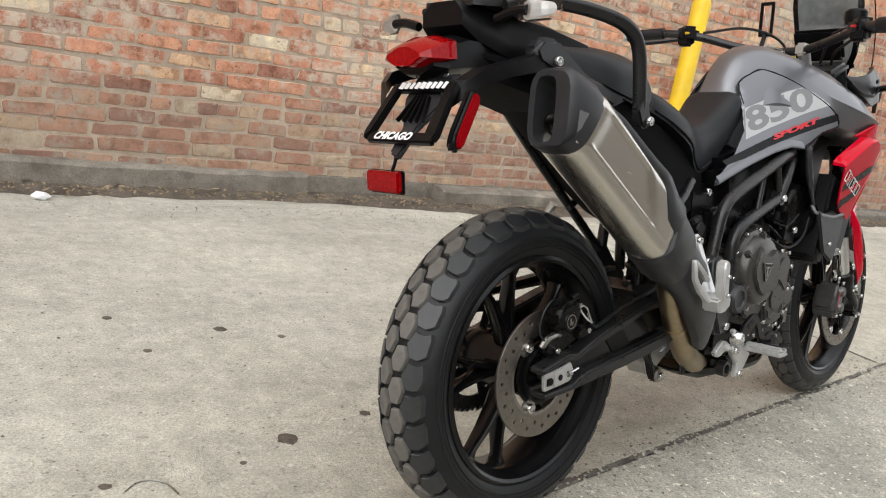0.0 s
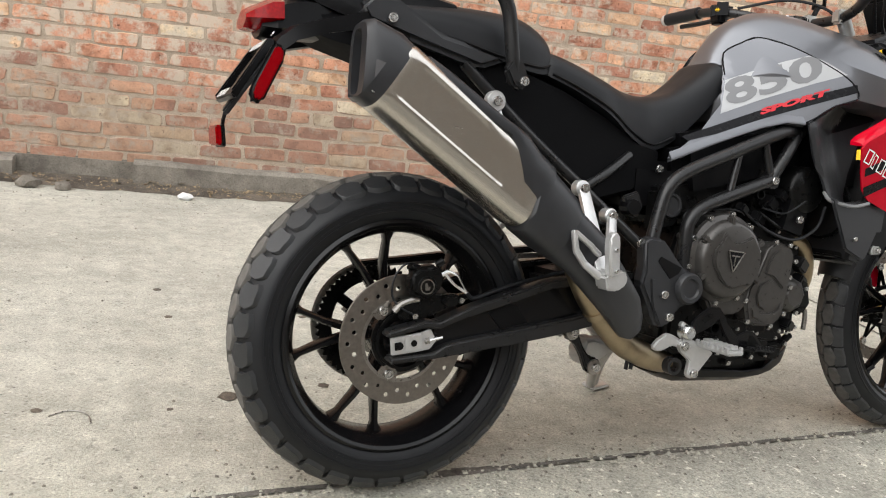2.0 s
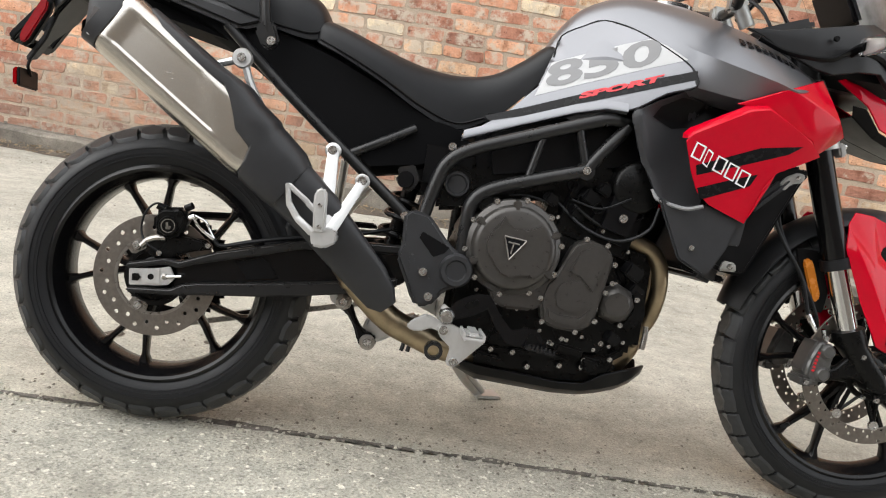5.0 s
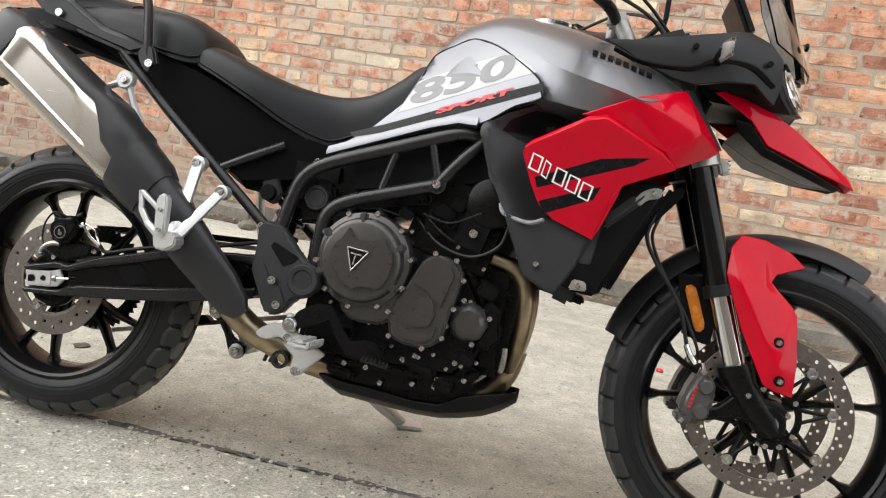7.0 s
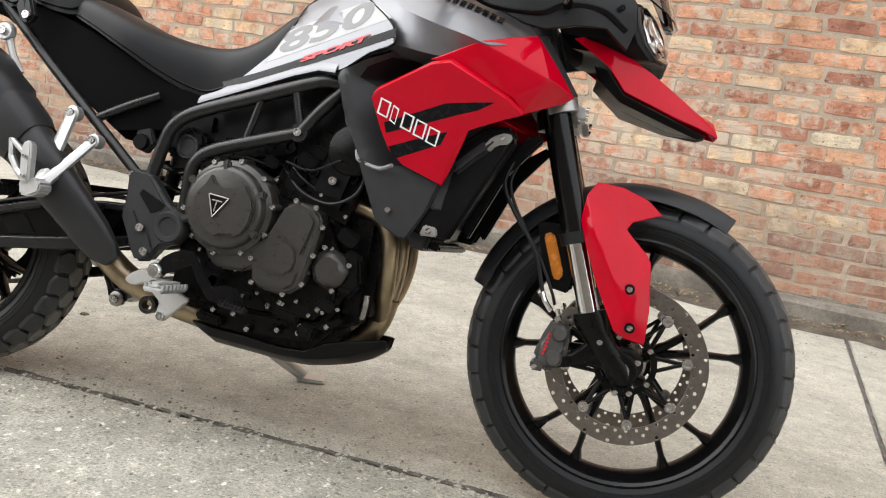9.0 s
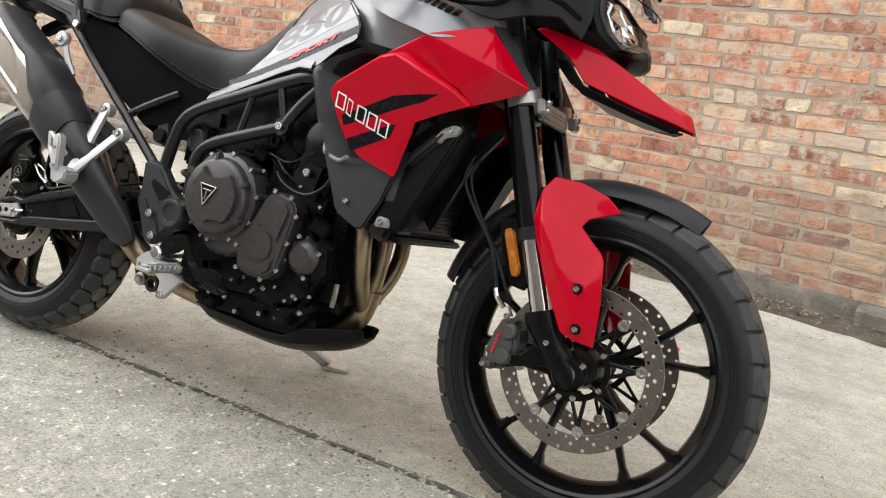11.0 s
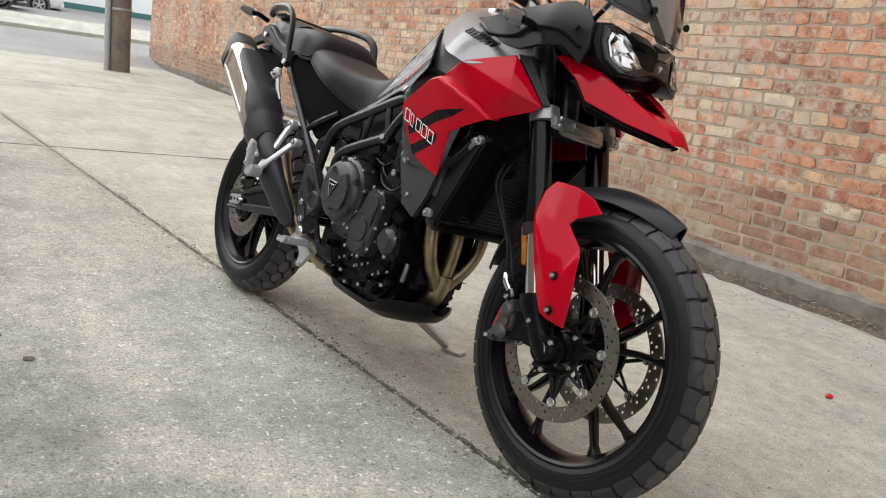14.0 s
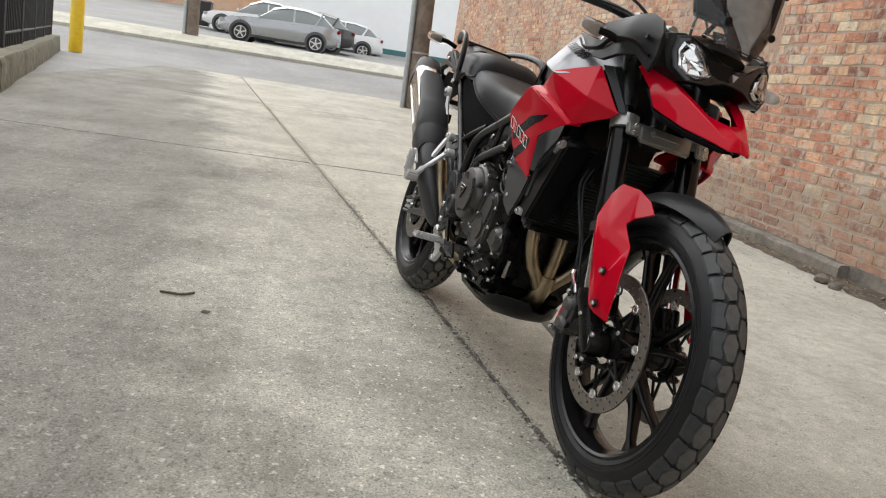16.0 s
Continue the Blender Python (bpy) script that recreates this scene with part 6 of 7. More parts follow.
pair("tail_arm", loft([[(x + .004, y - .012, zz + h), (x - .004, y + .012, zz + h), (x - .004, y + .012, zz - h), (x + .004, y - .012, zz - h)] for x, y, zz, h in ((-.05, -.125, .905, .024), (-.125, -.130, .909, .015), (-.200, -.127, .889, .013), (-.252, -.117, .872, .013), (-.278, -.102, .851, .014), (-.292, -.084, .832, .012))]), PLASTIC, bike, angle=25)
# plate holder hangs on a sloping plane below the lamp
PH = Matrix.Translation((-.290, -.030, .850)) @ Matrix.Rotation(radians(33), 4, "Y") @ Matrix.Scale(.86, 4)


def upright(outline, x0, x1, bevel=.003):
    """A plate cut to an outline across the machine."""
    bm = plate(outline, x0, x1, bevel)
    bmesh.ops.rotate(bm, cent=(0, 0, 0), matrix=Matrix.Rotation(radians(90), 3, "Z"), verts=bm.verts)
    return bm


def hung(name, bm, material, parent, label=""):
    bmesh.ops.transform(bm, matrix=PH, verts=bm.verts)
    return part(name, bm, material, parent, label)


holder = hung("plate_frame", join(upright([(-.082, .012), (.082, .012), (.092, -.010), (-.092, -.010)], -.006, .008), upright([(-.100, -.110), (.092, -.110), (.088, -.134), (-.104, -.134)], -.006, .008), upright([(-.090, .008), (-.066, .006), (-.078, -.115), (-.108, -.130), (-.112, -.115)], -.004, .012), upright([(.070, .006), (.092, .008), (.105, -.115), (.098, -.130), (.082, -.115)], -.004, .012)), PLASTIC, bike, "black empty number plate frame")
hung("plate_bracket", upright([(-.060, .045), (.060, .045), (.062, -.02), (.022, -.088), (.018, -.150), (-.012, -.162), (-.022, -.088), (-.062, -.02)], -.022, -.008, .004), PLASTIC_GREY, holder)
for i in range(5):
    hung("bracket_rib", box(.002, -.028 + .014 * i, -.048, .010, .004, .065, .001, ((2 - i) * -9, 0, 0)), PLASTIC, holder)
for yy in (-.042, .042):
    part("plate_bolt", lathe([(0, -.003), (.006, -.003), (.007, 0), (0, 0)], 14), BOLT, holder).matrix_local = PH @ Matrix.Translation((-.004, yy, .030)) @ Matrix.Rotation(radians(-90), 4, "Z")
for k, w in enumerate((.013, .011, .009, .011, .014, .011, .010, .010, .009)):
    hung("lettering_bar", box(-.0105, .064 - .0158 * k, .0, .0012, w * 1.05, .0160, 0, (14, 0, 0)), WHITE_DECAL, holder)
def on_frame(u, v):
    return PH @ Vector((-.0105, .066 - u * 1.02, -.1305 + v))


lettering("CHICAGO", .0235, on_frame, WHITE_DECAL, holder, .3, bold=.05)
hung("reflector_stalk", tube([(.014, 0, -.15), (.022, 0, -.172), (.030, 0.01, -.182), (.034, .02, -.190)], .004, 6), PLASTIC, holder)
low_ref = part("lower_reflector", box(-.365, -.018, .689, .012, .084, .036, .003, (0, -6, 0)), LAMP_RED, bike, "red rectangular rear reflector")
part("reflector_back", box(-.3575, -.018, .6885, .006, .088, .040, .002, (0, -6, 0)), PLASTIC, low_ref)
side = plate([(-.272, .855), (-.252, .850), (-.252, .83), (-.288, .752), (-.303, .748), (-.312, .758), (-.308, .78)], -.128, -.108, .006, 3)
sd = part("side_reflector_bracket", side, PLASTIC, bike)
sd.matrix_local = Matrix.Translation((-.020, -.016, -.006))
part("side_reflector", plate([(-.270, .848), (-.258, .845), (-.257, .83), (-.29, .758), (-.300, .755), (-.305, .764), (-.302, .78)], -.134, -.126, .003), REFLECTOR, sd, "red oval side reflector")

def indicator(x, y, zz, out, name="indicator"):
    """A stalked turn signal with a clear lens."""
    r = part(name, tube([(x, y - out * .09, zz - .01), (x, y - out * .05, zz), (x, y - out * .02, zz)], .009, 8), PLASTIC, bike, "clear turn signal on a black stalk")
    up = Vector((0, 0, 1))
    part("lens", loft([ring_at((x - .004, y - out * .03, zz), .034, .02, 14, ax=up), ring_at((x, y - out * .02, zz), .04, .03, 14, ax=up), ring_at((x + .012, y + out * .025, zz), .036, .028, 14, ax=up), ring_at((x + .012, y + out * .035, zz), .02, .018, 14, ax=up)]), LENS, r, "clear turn signal lens")
    part("reflector", loft([ring_at((x, y - out * .022, zz), .032, .018, 8, 1, up), ring_at((x + .004, y - out * .006, zz), .030, .024, 8, 1, up), ring_at((x + .008, y + out * .010, zz), .026, .014, 8, 1, up), ring_at((x + .011, y + out * .022, zz), .022, .020, 8, 1, up), ring_at((x + .012, y + out * .028, zz), .010, .008, 8, 1, up)]), ALU, r, "silvered faceted reflector", angle=5)
    return r


indicator(-.2, -.19, .985, -1)
indicator(-.2, .19, .985, 1)


# ---- tank and side panels
def tank_ring(x, zt, yc, zc, yf, zf, zb):
    """A section of the tank: a crowned top, a crease at its shoulder, a flank leaning out below it."""
    half = [(0, zt), (yc * .3, zt - .06 * (zt - zc)), (yc * .6, zt - .26 * (zt - zc)), (yc * .84, zt - .62 * (zt - zc)), (yc * .965, zc + .06 * (zt - zc)), (yc + .003, zc - .007), (yc * .45 + yf * .55, zc * .45 + zf * .55), (yf, zf), (yf * .985, zf * .5 + zb * .5), (yf * .85, zb)]
    return [(x, -y, zz) for y, zz in half] + [(x, y, zz) for y, zz in half[:0:-1]]


TANK = smooth_rows([(.735, .935, .042, .925, .070, .87, .80), (.7585, .978, .044, .956, .088, .885, .79), (.80, 1.030, .056, .986, .108, .905, .78), (.85, 1.060, .080, 1.001, .132, .915, .77), (.91, 1.076, .112, 1.000, .158, .905, .83), (1.0, 1.072, .176, .958, .192, .890, .855), (1.10, 1.048, .238, .919, .222, .870, .845), (1.165, 1.025, .254, .901, .234, .864, .84), (1.212, 1.004, .250, .890, .234, .860, .82), (1.252, .982, .218, .904, .206, .872, .84), (1.285, .962, .170, .925, .166, .885, .85)])
tank = part("fuel_tank", loft([tank_ring(*r) for r in TANK]), GREY_PAINT, bike, "graphite metallic fuel tank with side panels", angle=24)
part("tank_front_cover", loft([[(x, y * f, zz) for y, zz in ((-.168, .885), (-.160, .925), (-.10, .948), (0, .955), (.10, .948), (.160, .925), (.168, .885), (.13, .81), (-.13, .81))] for x, f in ((1.280, 1), (1.294, .97), (1.300, .86))]), PLASTIC, bike, "black plastic cover before the tank", angle=40)
part("filler_cap", lathe([(.0, .0), (.05, 0), (.055, .004), (.055, .012), (.045, .016), (0, .017)], 36), CHROME, tank).matrix_local = Matrix.Translation((1.0, 0, 1.060)) @ Matrix.Rotation(radians(90), 4, "X")


def tank_top(x, f):
    """A point of the tank's top at x, a share f of the way from the middle to the shoulder, on the machine's right."""
    r = [lerp(x, *[(row[0], row[k]) for row in TANK]) for k in range(1, 4)]
    zz = r[0] - (r[0] - r[2]) * lerp(f, (0, 0), (.3, .06), (.6, .26), (.84, .62), (.965, .94))
    return Vector((x, -r[1] * f, zz))


for k in range(8):
    x0 = 1.100 + .0155 * k
    a, b, d = tank_top(x0, .845 - .004 * k), tank_top(x0 + .0105, .842 - .004 * k), tank_top(x0, .755 - .004 * k)
    lift = (d - a).cross(b - a).normalized() * -.0022
    lift = lift if lift.z > 0 else -lift
    for s in (1, -1):
        quad = [(p.x, p.y * s, p.z) for p in (v + lift for v in (a, b, b + (d - a), d))]
        part("lettering_bar", facets(quad, [(0, 1, 2, 3)]), BLACK_DECAL, tank)


def panel_y(x, zz):
    """Surface of the side panel that carries the decals."""
    u, v = x - .8, zz - .85
    return -.129 - .40 * u + .372 * v + 1.065 * v * v - 1.407 * u * v


PANEL = [(.576, .706), (.66, .766), (.722, .835), (.748, .905), (.762, .958), (.805, .985), (.846, 1.001), (.905, .980), (.965, .940), (1.008, .905), (1.020, .868), (.97, .848), (.922, .815), (.895, .803), (.858, .806), (.80, .79), (.70, .752), (.61, .709)]
for s in (1, -1):
    bm = sheet(PANEL, panel_y, 5)
    sp = part("side_panel", flip(bm) if s < 0 else bm, GREY_PAINT, tank, "graphite metallic knee panel with decals", angle=50)
    thicken(sp, .004, 0, .0012)
    part("panel_seam", tube([(x, s * (panel_y(x, zz) - .0015), zz) for x, zz in PANEL[3:14]], .0022, 6, 3), BLACK_DECAL, sp)
FLANGE_OUT = .009
edge = [(.580, .706), (.70, .754), (.80, .792), (.858, .808), (.90, .806)]
for s in (1, -1):
    bm = loft([[(x, s * panel_y(x, zz), zz + .014), (x, s * (panel_y(x, zz) - FLANGE_OUT), zz + .001), (x, s * (panel_y(x, zz) - FLANGE_OUT), zz - .005), (x, s * (panel_y(x, zz) + .004), zz - .009)] for x, zz in edge])
    part("panel_flange", bm, GREY_PAINT, tank, angle=50)
BAND = [(.716, .814), (.745, .893), (.80, .915), (.88, .946), (.932, .962), (.962, .948), (1.000, .921), (.93, .897), (.80, .848)]
STRIPE = [(.618, .757), (.70, .787), (.80, .826), (.90, .862), (1.018, .900), (1.020, .882), (.90, .842), (.80, .806), (.70, .768), (.63, .748)]
for s in (1, -1):
    for outline, mat, name in ((BAND, SILVER_DECAL, "decal_band"), (STRIPE, BLACK_DECAL, "decal_stripe")):
        bm = sheet(outline, lambda x, zz: panel_y(x, zz) - .0028, 5)
        part(name, flip(bm) if s < 0 else bm, mat, tank)


def on_panel(x0, z0, ang, lift, stretch=1.0):
    c_, s_ = math.cos(ang), math.sin(ang)

    def place(u, v):
        x, zz = x0 + u * stretch * c_ - v * s_ * .6, z0 + u * stretch * s_ + v * c_
        return Vector((x, panel_y(x, zz) - lift, zz))
    return place


lettering("850", .076, on_panel(.735, .8335, radians(20.5), .0036, 2.02), GREY_DECAL, tank, .12, bold=.03)
lettering("SPORT", .0165, on_panel(.804, .8185, radians(20.0), .0042, 3.2), RED_DECAL, tank, .2, bold=.06)


# ---- red shrouds and black scoops
def plump(bm, amount):
    """Divide the facets of a moulded panel and let them swell a little between their edges."""
    bmesh.ops.triangulate(bm, faces=bm.faces[:])
    bmesh.ops.recalc_face_normals(bm, faces=bm.faces[:])
    bmesh.ops.subdivide_edges(bm, edges=bm.edges[:], cuts=3, smooth=amount, use_grid_fill=True)
    return bm


def two(name, verts, faces, material, parent, label="", thick=.004, bevel=.003, angle=24, swell=0.0):
    out = []
    for s in (1, -1):
        bm = facets([(x, y * s, zz) for x, y, zz in verts], faces)
        if swell:
            plump(bm, swell)
        ob = part(name, bm, material, parent, label, angle=angle)
        thicken(ob, thick, -1, bevel)
        out.append(ob)
    return out


def shroud_y(x, zz):
    """Outer face of the red side shroud, curling in towards its front edge."""
    return -.252 - .0125 * (x - 1.009) - .284 * (zz - .759) + 2.4 * max(0, x - 1.16) ** 2


SHROUD = [(1.006, .755), (1.018, .771), (1.115, .828), (1.150, .836), (1.262, .790), (1.292, .770), (1.200, .722), (1.185, .70), (1.163, .614), (1.082, .640), (1.052, .662), (1.03, .70)]
shroud = []
for s in (1, -1):
    bm = sheet(SHROUD, shroud_y, 4)
    ob = part("side_shroud", flip(bm) if s < 0 else bm, RED, bike, "glossy red side shroud with black stripes", angle=40)
    thicken(ob, .005, 0, .002)
    shroud.append(ob)
    bm = loft([[(x, s * shroud_y(x, zz), zz), (x, s * (shroud_y(x, zz) + .004), zz + .006), (x, s * (shroud_y(x, zz) + .034), zz + .014), (x, s * (shroud_y(x, zz) + .034), zz + .004)] for x, zz in ((1.008, .760), (1.018, .771), (1.115, .828), (1.150, .836), (1.262, .790), (1.292, .770))])
    part("shroud_edge", bm, RED, ob, "raised red lip of the shroud", angle=40)
two("upper_shroud", [(1.100, -.232, .845), (1.196, -.256, .888), (1.289, -.182, .930), (1.377, -.142, .828), (1.358, -.150, .812), (1.292, -.204, .772), (1.268, -.226, .797), (1.155, -.240, .836), (1.328, -.210, .845)],
    [(0, 1, 8, 6, 7), (1, 2, 3, 8), (8, 3, 4, 5, 6)], RED, bike, "glossy red upper shroud", thick=.006, bevel=.003, angle=24, swell=.12)
two("tank_front_trim", [(1.288, -.178, .933), (1.372, -.140, .832), (1.305, -.158, .936), (1.382, -.124, .836), (1.290, -.118, .942), (1.352, -.108, .842)], [(0, 1, 3, 2), (2, 3, 5, 4)], PLASTIC_GREY, bike, "dark grey trim at the tank's front edge")


def strip_on(outline, name, material, lift):
    for s in (1, -1):
        bm = sheet(outline, lambda x, zz: shroud_y(x, zz) - lift, 2)
        part(name, flip(bm) if s < 0 else bm, material, shroud[0 if s > 0 else 1])


strip_on([(1.036, .712), (1.094, .737), (1.152, .763), (1.242, .780), (1.213, .760), (1.123, .724), (1.042, .693)], "decal_stripe", BLACK_DECAL, .0034)
strip_on([(1.050, .669), (1.106, .692), (1.162, .713), (1.152, .688), (1.062, .647)], "decal_stripe", BLACK_DECAL, .0034)
for k in range(5):
    x0, z0, w = 1.026 + .0262 * k, .756 - .0095 * k, (.022, .012, .022, .022, .022)[k]
    x0 -= .004 if k > 1 else 0
    o = [(x0, z0), (x0 + w, z0 - .0065), (x0 + w - .006, z0 - .036), (x0 - .006, z0 - .0295)]
    cxx, czz = sum(p[0] for p in o) / 4, sum(p[1] for p in o) / 4
    q = [(cxx + (x - cxx) * .70, czz + (zz - czz) * .82) for x, zz in o]
    for s in (1, -1):
        bm = facets([(x, s * (shroud_y(x, zz) - .0042), zz) for x, zz in o + q], [(a, (a + 1) % 4, 4 + (a + 1) % 4, 4 + a) for a in range(4)])
        part("lettering_bar", bm, WHITE_DECAL, shroud[0 if s > 0 else 1])


def scoop_y(x, zz):
    """Hollow flank behind the red shroud: proud along its rear edge, sinking ahead of it."""
    edge = lerp(zz, (.62, .985), (.70, .945), (.80, .912), (.87, .98))
    u = max(0.0, x - edge)
    return -.192 + .008 * max(0, .010 - u) / .010 + .50 * min(.11, max(0, u - .008)) + .10 * max(0, zz - .80)


SCOOP = [(.908, .800), (.93, .735), (.948, .70), (.985, .637), (1.02, .628), (1.09, .632), (1.10, .70), (1.13, .79), (1.19, .845), (1.10, .862), (1.01, .864), (.955, .835)]
for s in (1, -1):
    bm = sheet(SCOOP, scoop_y, 7)
    sc = part("air_scoop", flip(bm) if s < 0 else bm, PLASTIC_GREY, bike, "dark grey moulded air scoop panel", angle=45)
    thicken(sc, .006, 1, .002)
    lip = loft([[(x, s * (scoop_y(x, zz) + dy), zz + dz) for dy, dz in ((-.003, 0), (-.003, .004), (.02, .008), (.02, -.004))] for x, zz in ((.911, .803), (.93, .821), (.957, .838), (1.01, .866), (1.10, .864))])
    part("scoop_lip", lip, PLASTIC_GREY, sc, angle=40)
    # bottom lip of the scoop, its highlight painted in paler grey
    part("scoop_trim", tube([(.975, s * -.188, .655), (.984, s * -.197, .637), (1.01, s * -.206, .629), (1.04, s * -.222, .625), (1.066, s * -.238, .634)], .0042, 8), GREY_DECAL, sc)
    # black sheet laid on the scoop in place of the shaded gap
    gap = sheet([(.952, .800), (.965, .823), (1.01, .850), (1.10, .852), (1.19, .838), (1.06, .80), (1.0, .785)], lambda x, zz: scoop_y(x, zz) - .0085, 7)
    part("inner_duct", gap if s > 0 else flip(gap), PLASTIC, sc, "black sheet standing in for the dark gap by the shroud", angle=50)
low_sh = plate([(.983, .642), (1.03, .632), (1.085, .64), (1.158, .618), (1.142, .560), (1.112, .500), (1.098, .498), (1.043, .523)], -.207, -.196, .004)
lo = pair("radiator_shroud", low_sh, PLASTIC_GREY, bike, "dark grey plastic radiator shroud")
bolt(BOLT_M, lo[0], 1.066, -.208, .549)
pair("radiator_side", plate([(1.110, .520), (1.135, .60), (1.165, .688), (1.225, .742), (1.276, .748), (1.285, .728), (1.190, .507), (1.150, .508)], -.196, -.125, .008, 3), PLASTIC, bike, "black radiator side tank")
pair("radiator_strip", plate([(1.144, .566), (1.160, .668), (1.180, .668), (1.168, .566)], -.199, -.194, .002), PLASTIC_GREY, bike, "grey strip on the radiator")
pair("louvre_block", plate([(1.186, .640), (1.178, .664), (1.226, .712), (1.246, .700)], -.2, -.194, .002), PLASTIC_GREY, bike)
for k in range(8):
    pair("louvre", box(1.190 + .0066 * k, -.2035, .656 + .0066 * k, .0032, .010, .030, .001, (0, 38, 0)), PLASTIC_GREY, bike)
br = pair("radiator_bracket", plate([(1.228, .704), (1.240, .722), (1.264, .734), (1.280, .730), (1.275, .714), (1.252, .708), (1.240, .692)], -.204, -.192, .003), CLAMP, bike)
bolt(BOLT_S, br[0], 1.262, -.205, .722)
foot_ = pair("radiator_bracket", plate([(1.134, .512), (1.140, .534), (1.166, .532), (1.170, .514)], -.204, -.192, .003), CLAMP, bike)
bolt(BOLT_M, foot_[0], 1.152, -.205, .523)
rad = part("radiator", box(1.155, 0, .61, .045, .33, .26, .008, (0, 16, 0)), RADIATOR, bike, "black finned radiator")
for i in range(26):
    part("fin", box(1.181 + .0028 * (i - 13), 0, .61 + .0094 * (i - 13), .004, .30, .003, 0, (0, 16, 0)), DARK_CAST, rad)
part("fan_guard", lathe([(.075, -.004), (.082, -.004), (.082, .004), (.075, .004)], 30, (0, 0, 0), closed=True), DARK_CAST, rad).matrix_local = Matrix.Translation((1.11, -.07, .62)) @ Matrix.Rotation(radians(90), 4, "Z")
part("radiator_bracket", box(1.12, 0, .50, .10, .30, .014, .004, (0, 10, 0)), PLASTIC, bike)
part("horn", lathe([(.0, -.02), (.03, -.02), (.036, -.012), (.036, .01), (0, .015)], 24, (1.23, -.07, .68)), DARK_CAST, bike)
# side wing seen between shroud and fork
pair("inner_wing", plate([(1.19, .55), (1.25, .70), (1.32, .755), (1.33, .74), (1.27, .66), (1.215, .52)], -.115, -.095, .004), PLASTIC, bike)

# ---- belly pan
pan = []
for x, zb, zs, w in ((.645, .222, .236, .10), (.69, .203, .233, .108), (.78, .200, .228, .113), (.86, .197, .222, .115), (.915, .200, .226, .115), (.955, .208, .250, .110), (1.00, .220, .262, .092), (1.035, .236, .268, .068), (1.056, .252, .271, .047), (1.066, .260, .271, .036)):
    pan.append([(x, -w, zs), (x, -w * .92, zb + .01), (x, -w * .55, zb - .008), (x, 0, zb - .012), (x, w * .55, zb - .008), (x, w * .92, zb + .01), (x, w, zs)])
belly = part("belly_pan", loft(pan, cap=False, closed=False), PLASTIC, bike, "black belly pan under the engine")
thicken(belly, .006, 0, .002)
# side stand
part("side_stand", join(tube([(.645, .11, .25), (.66, .18, .19), (.70, .265, .128), (.752, .345, .076)], .0135, 12), tube([(.657, .11, .255), (.674, .18, .196), (.715, .262, .136), (.764, .342, .080)], .0095, 10), box(.778, .358, .0685, .075, .05, .010, .004, (10, 0, 20))), ALU, bike, "bare aluminium side stand")

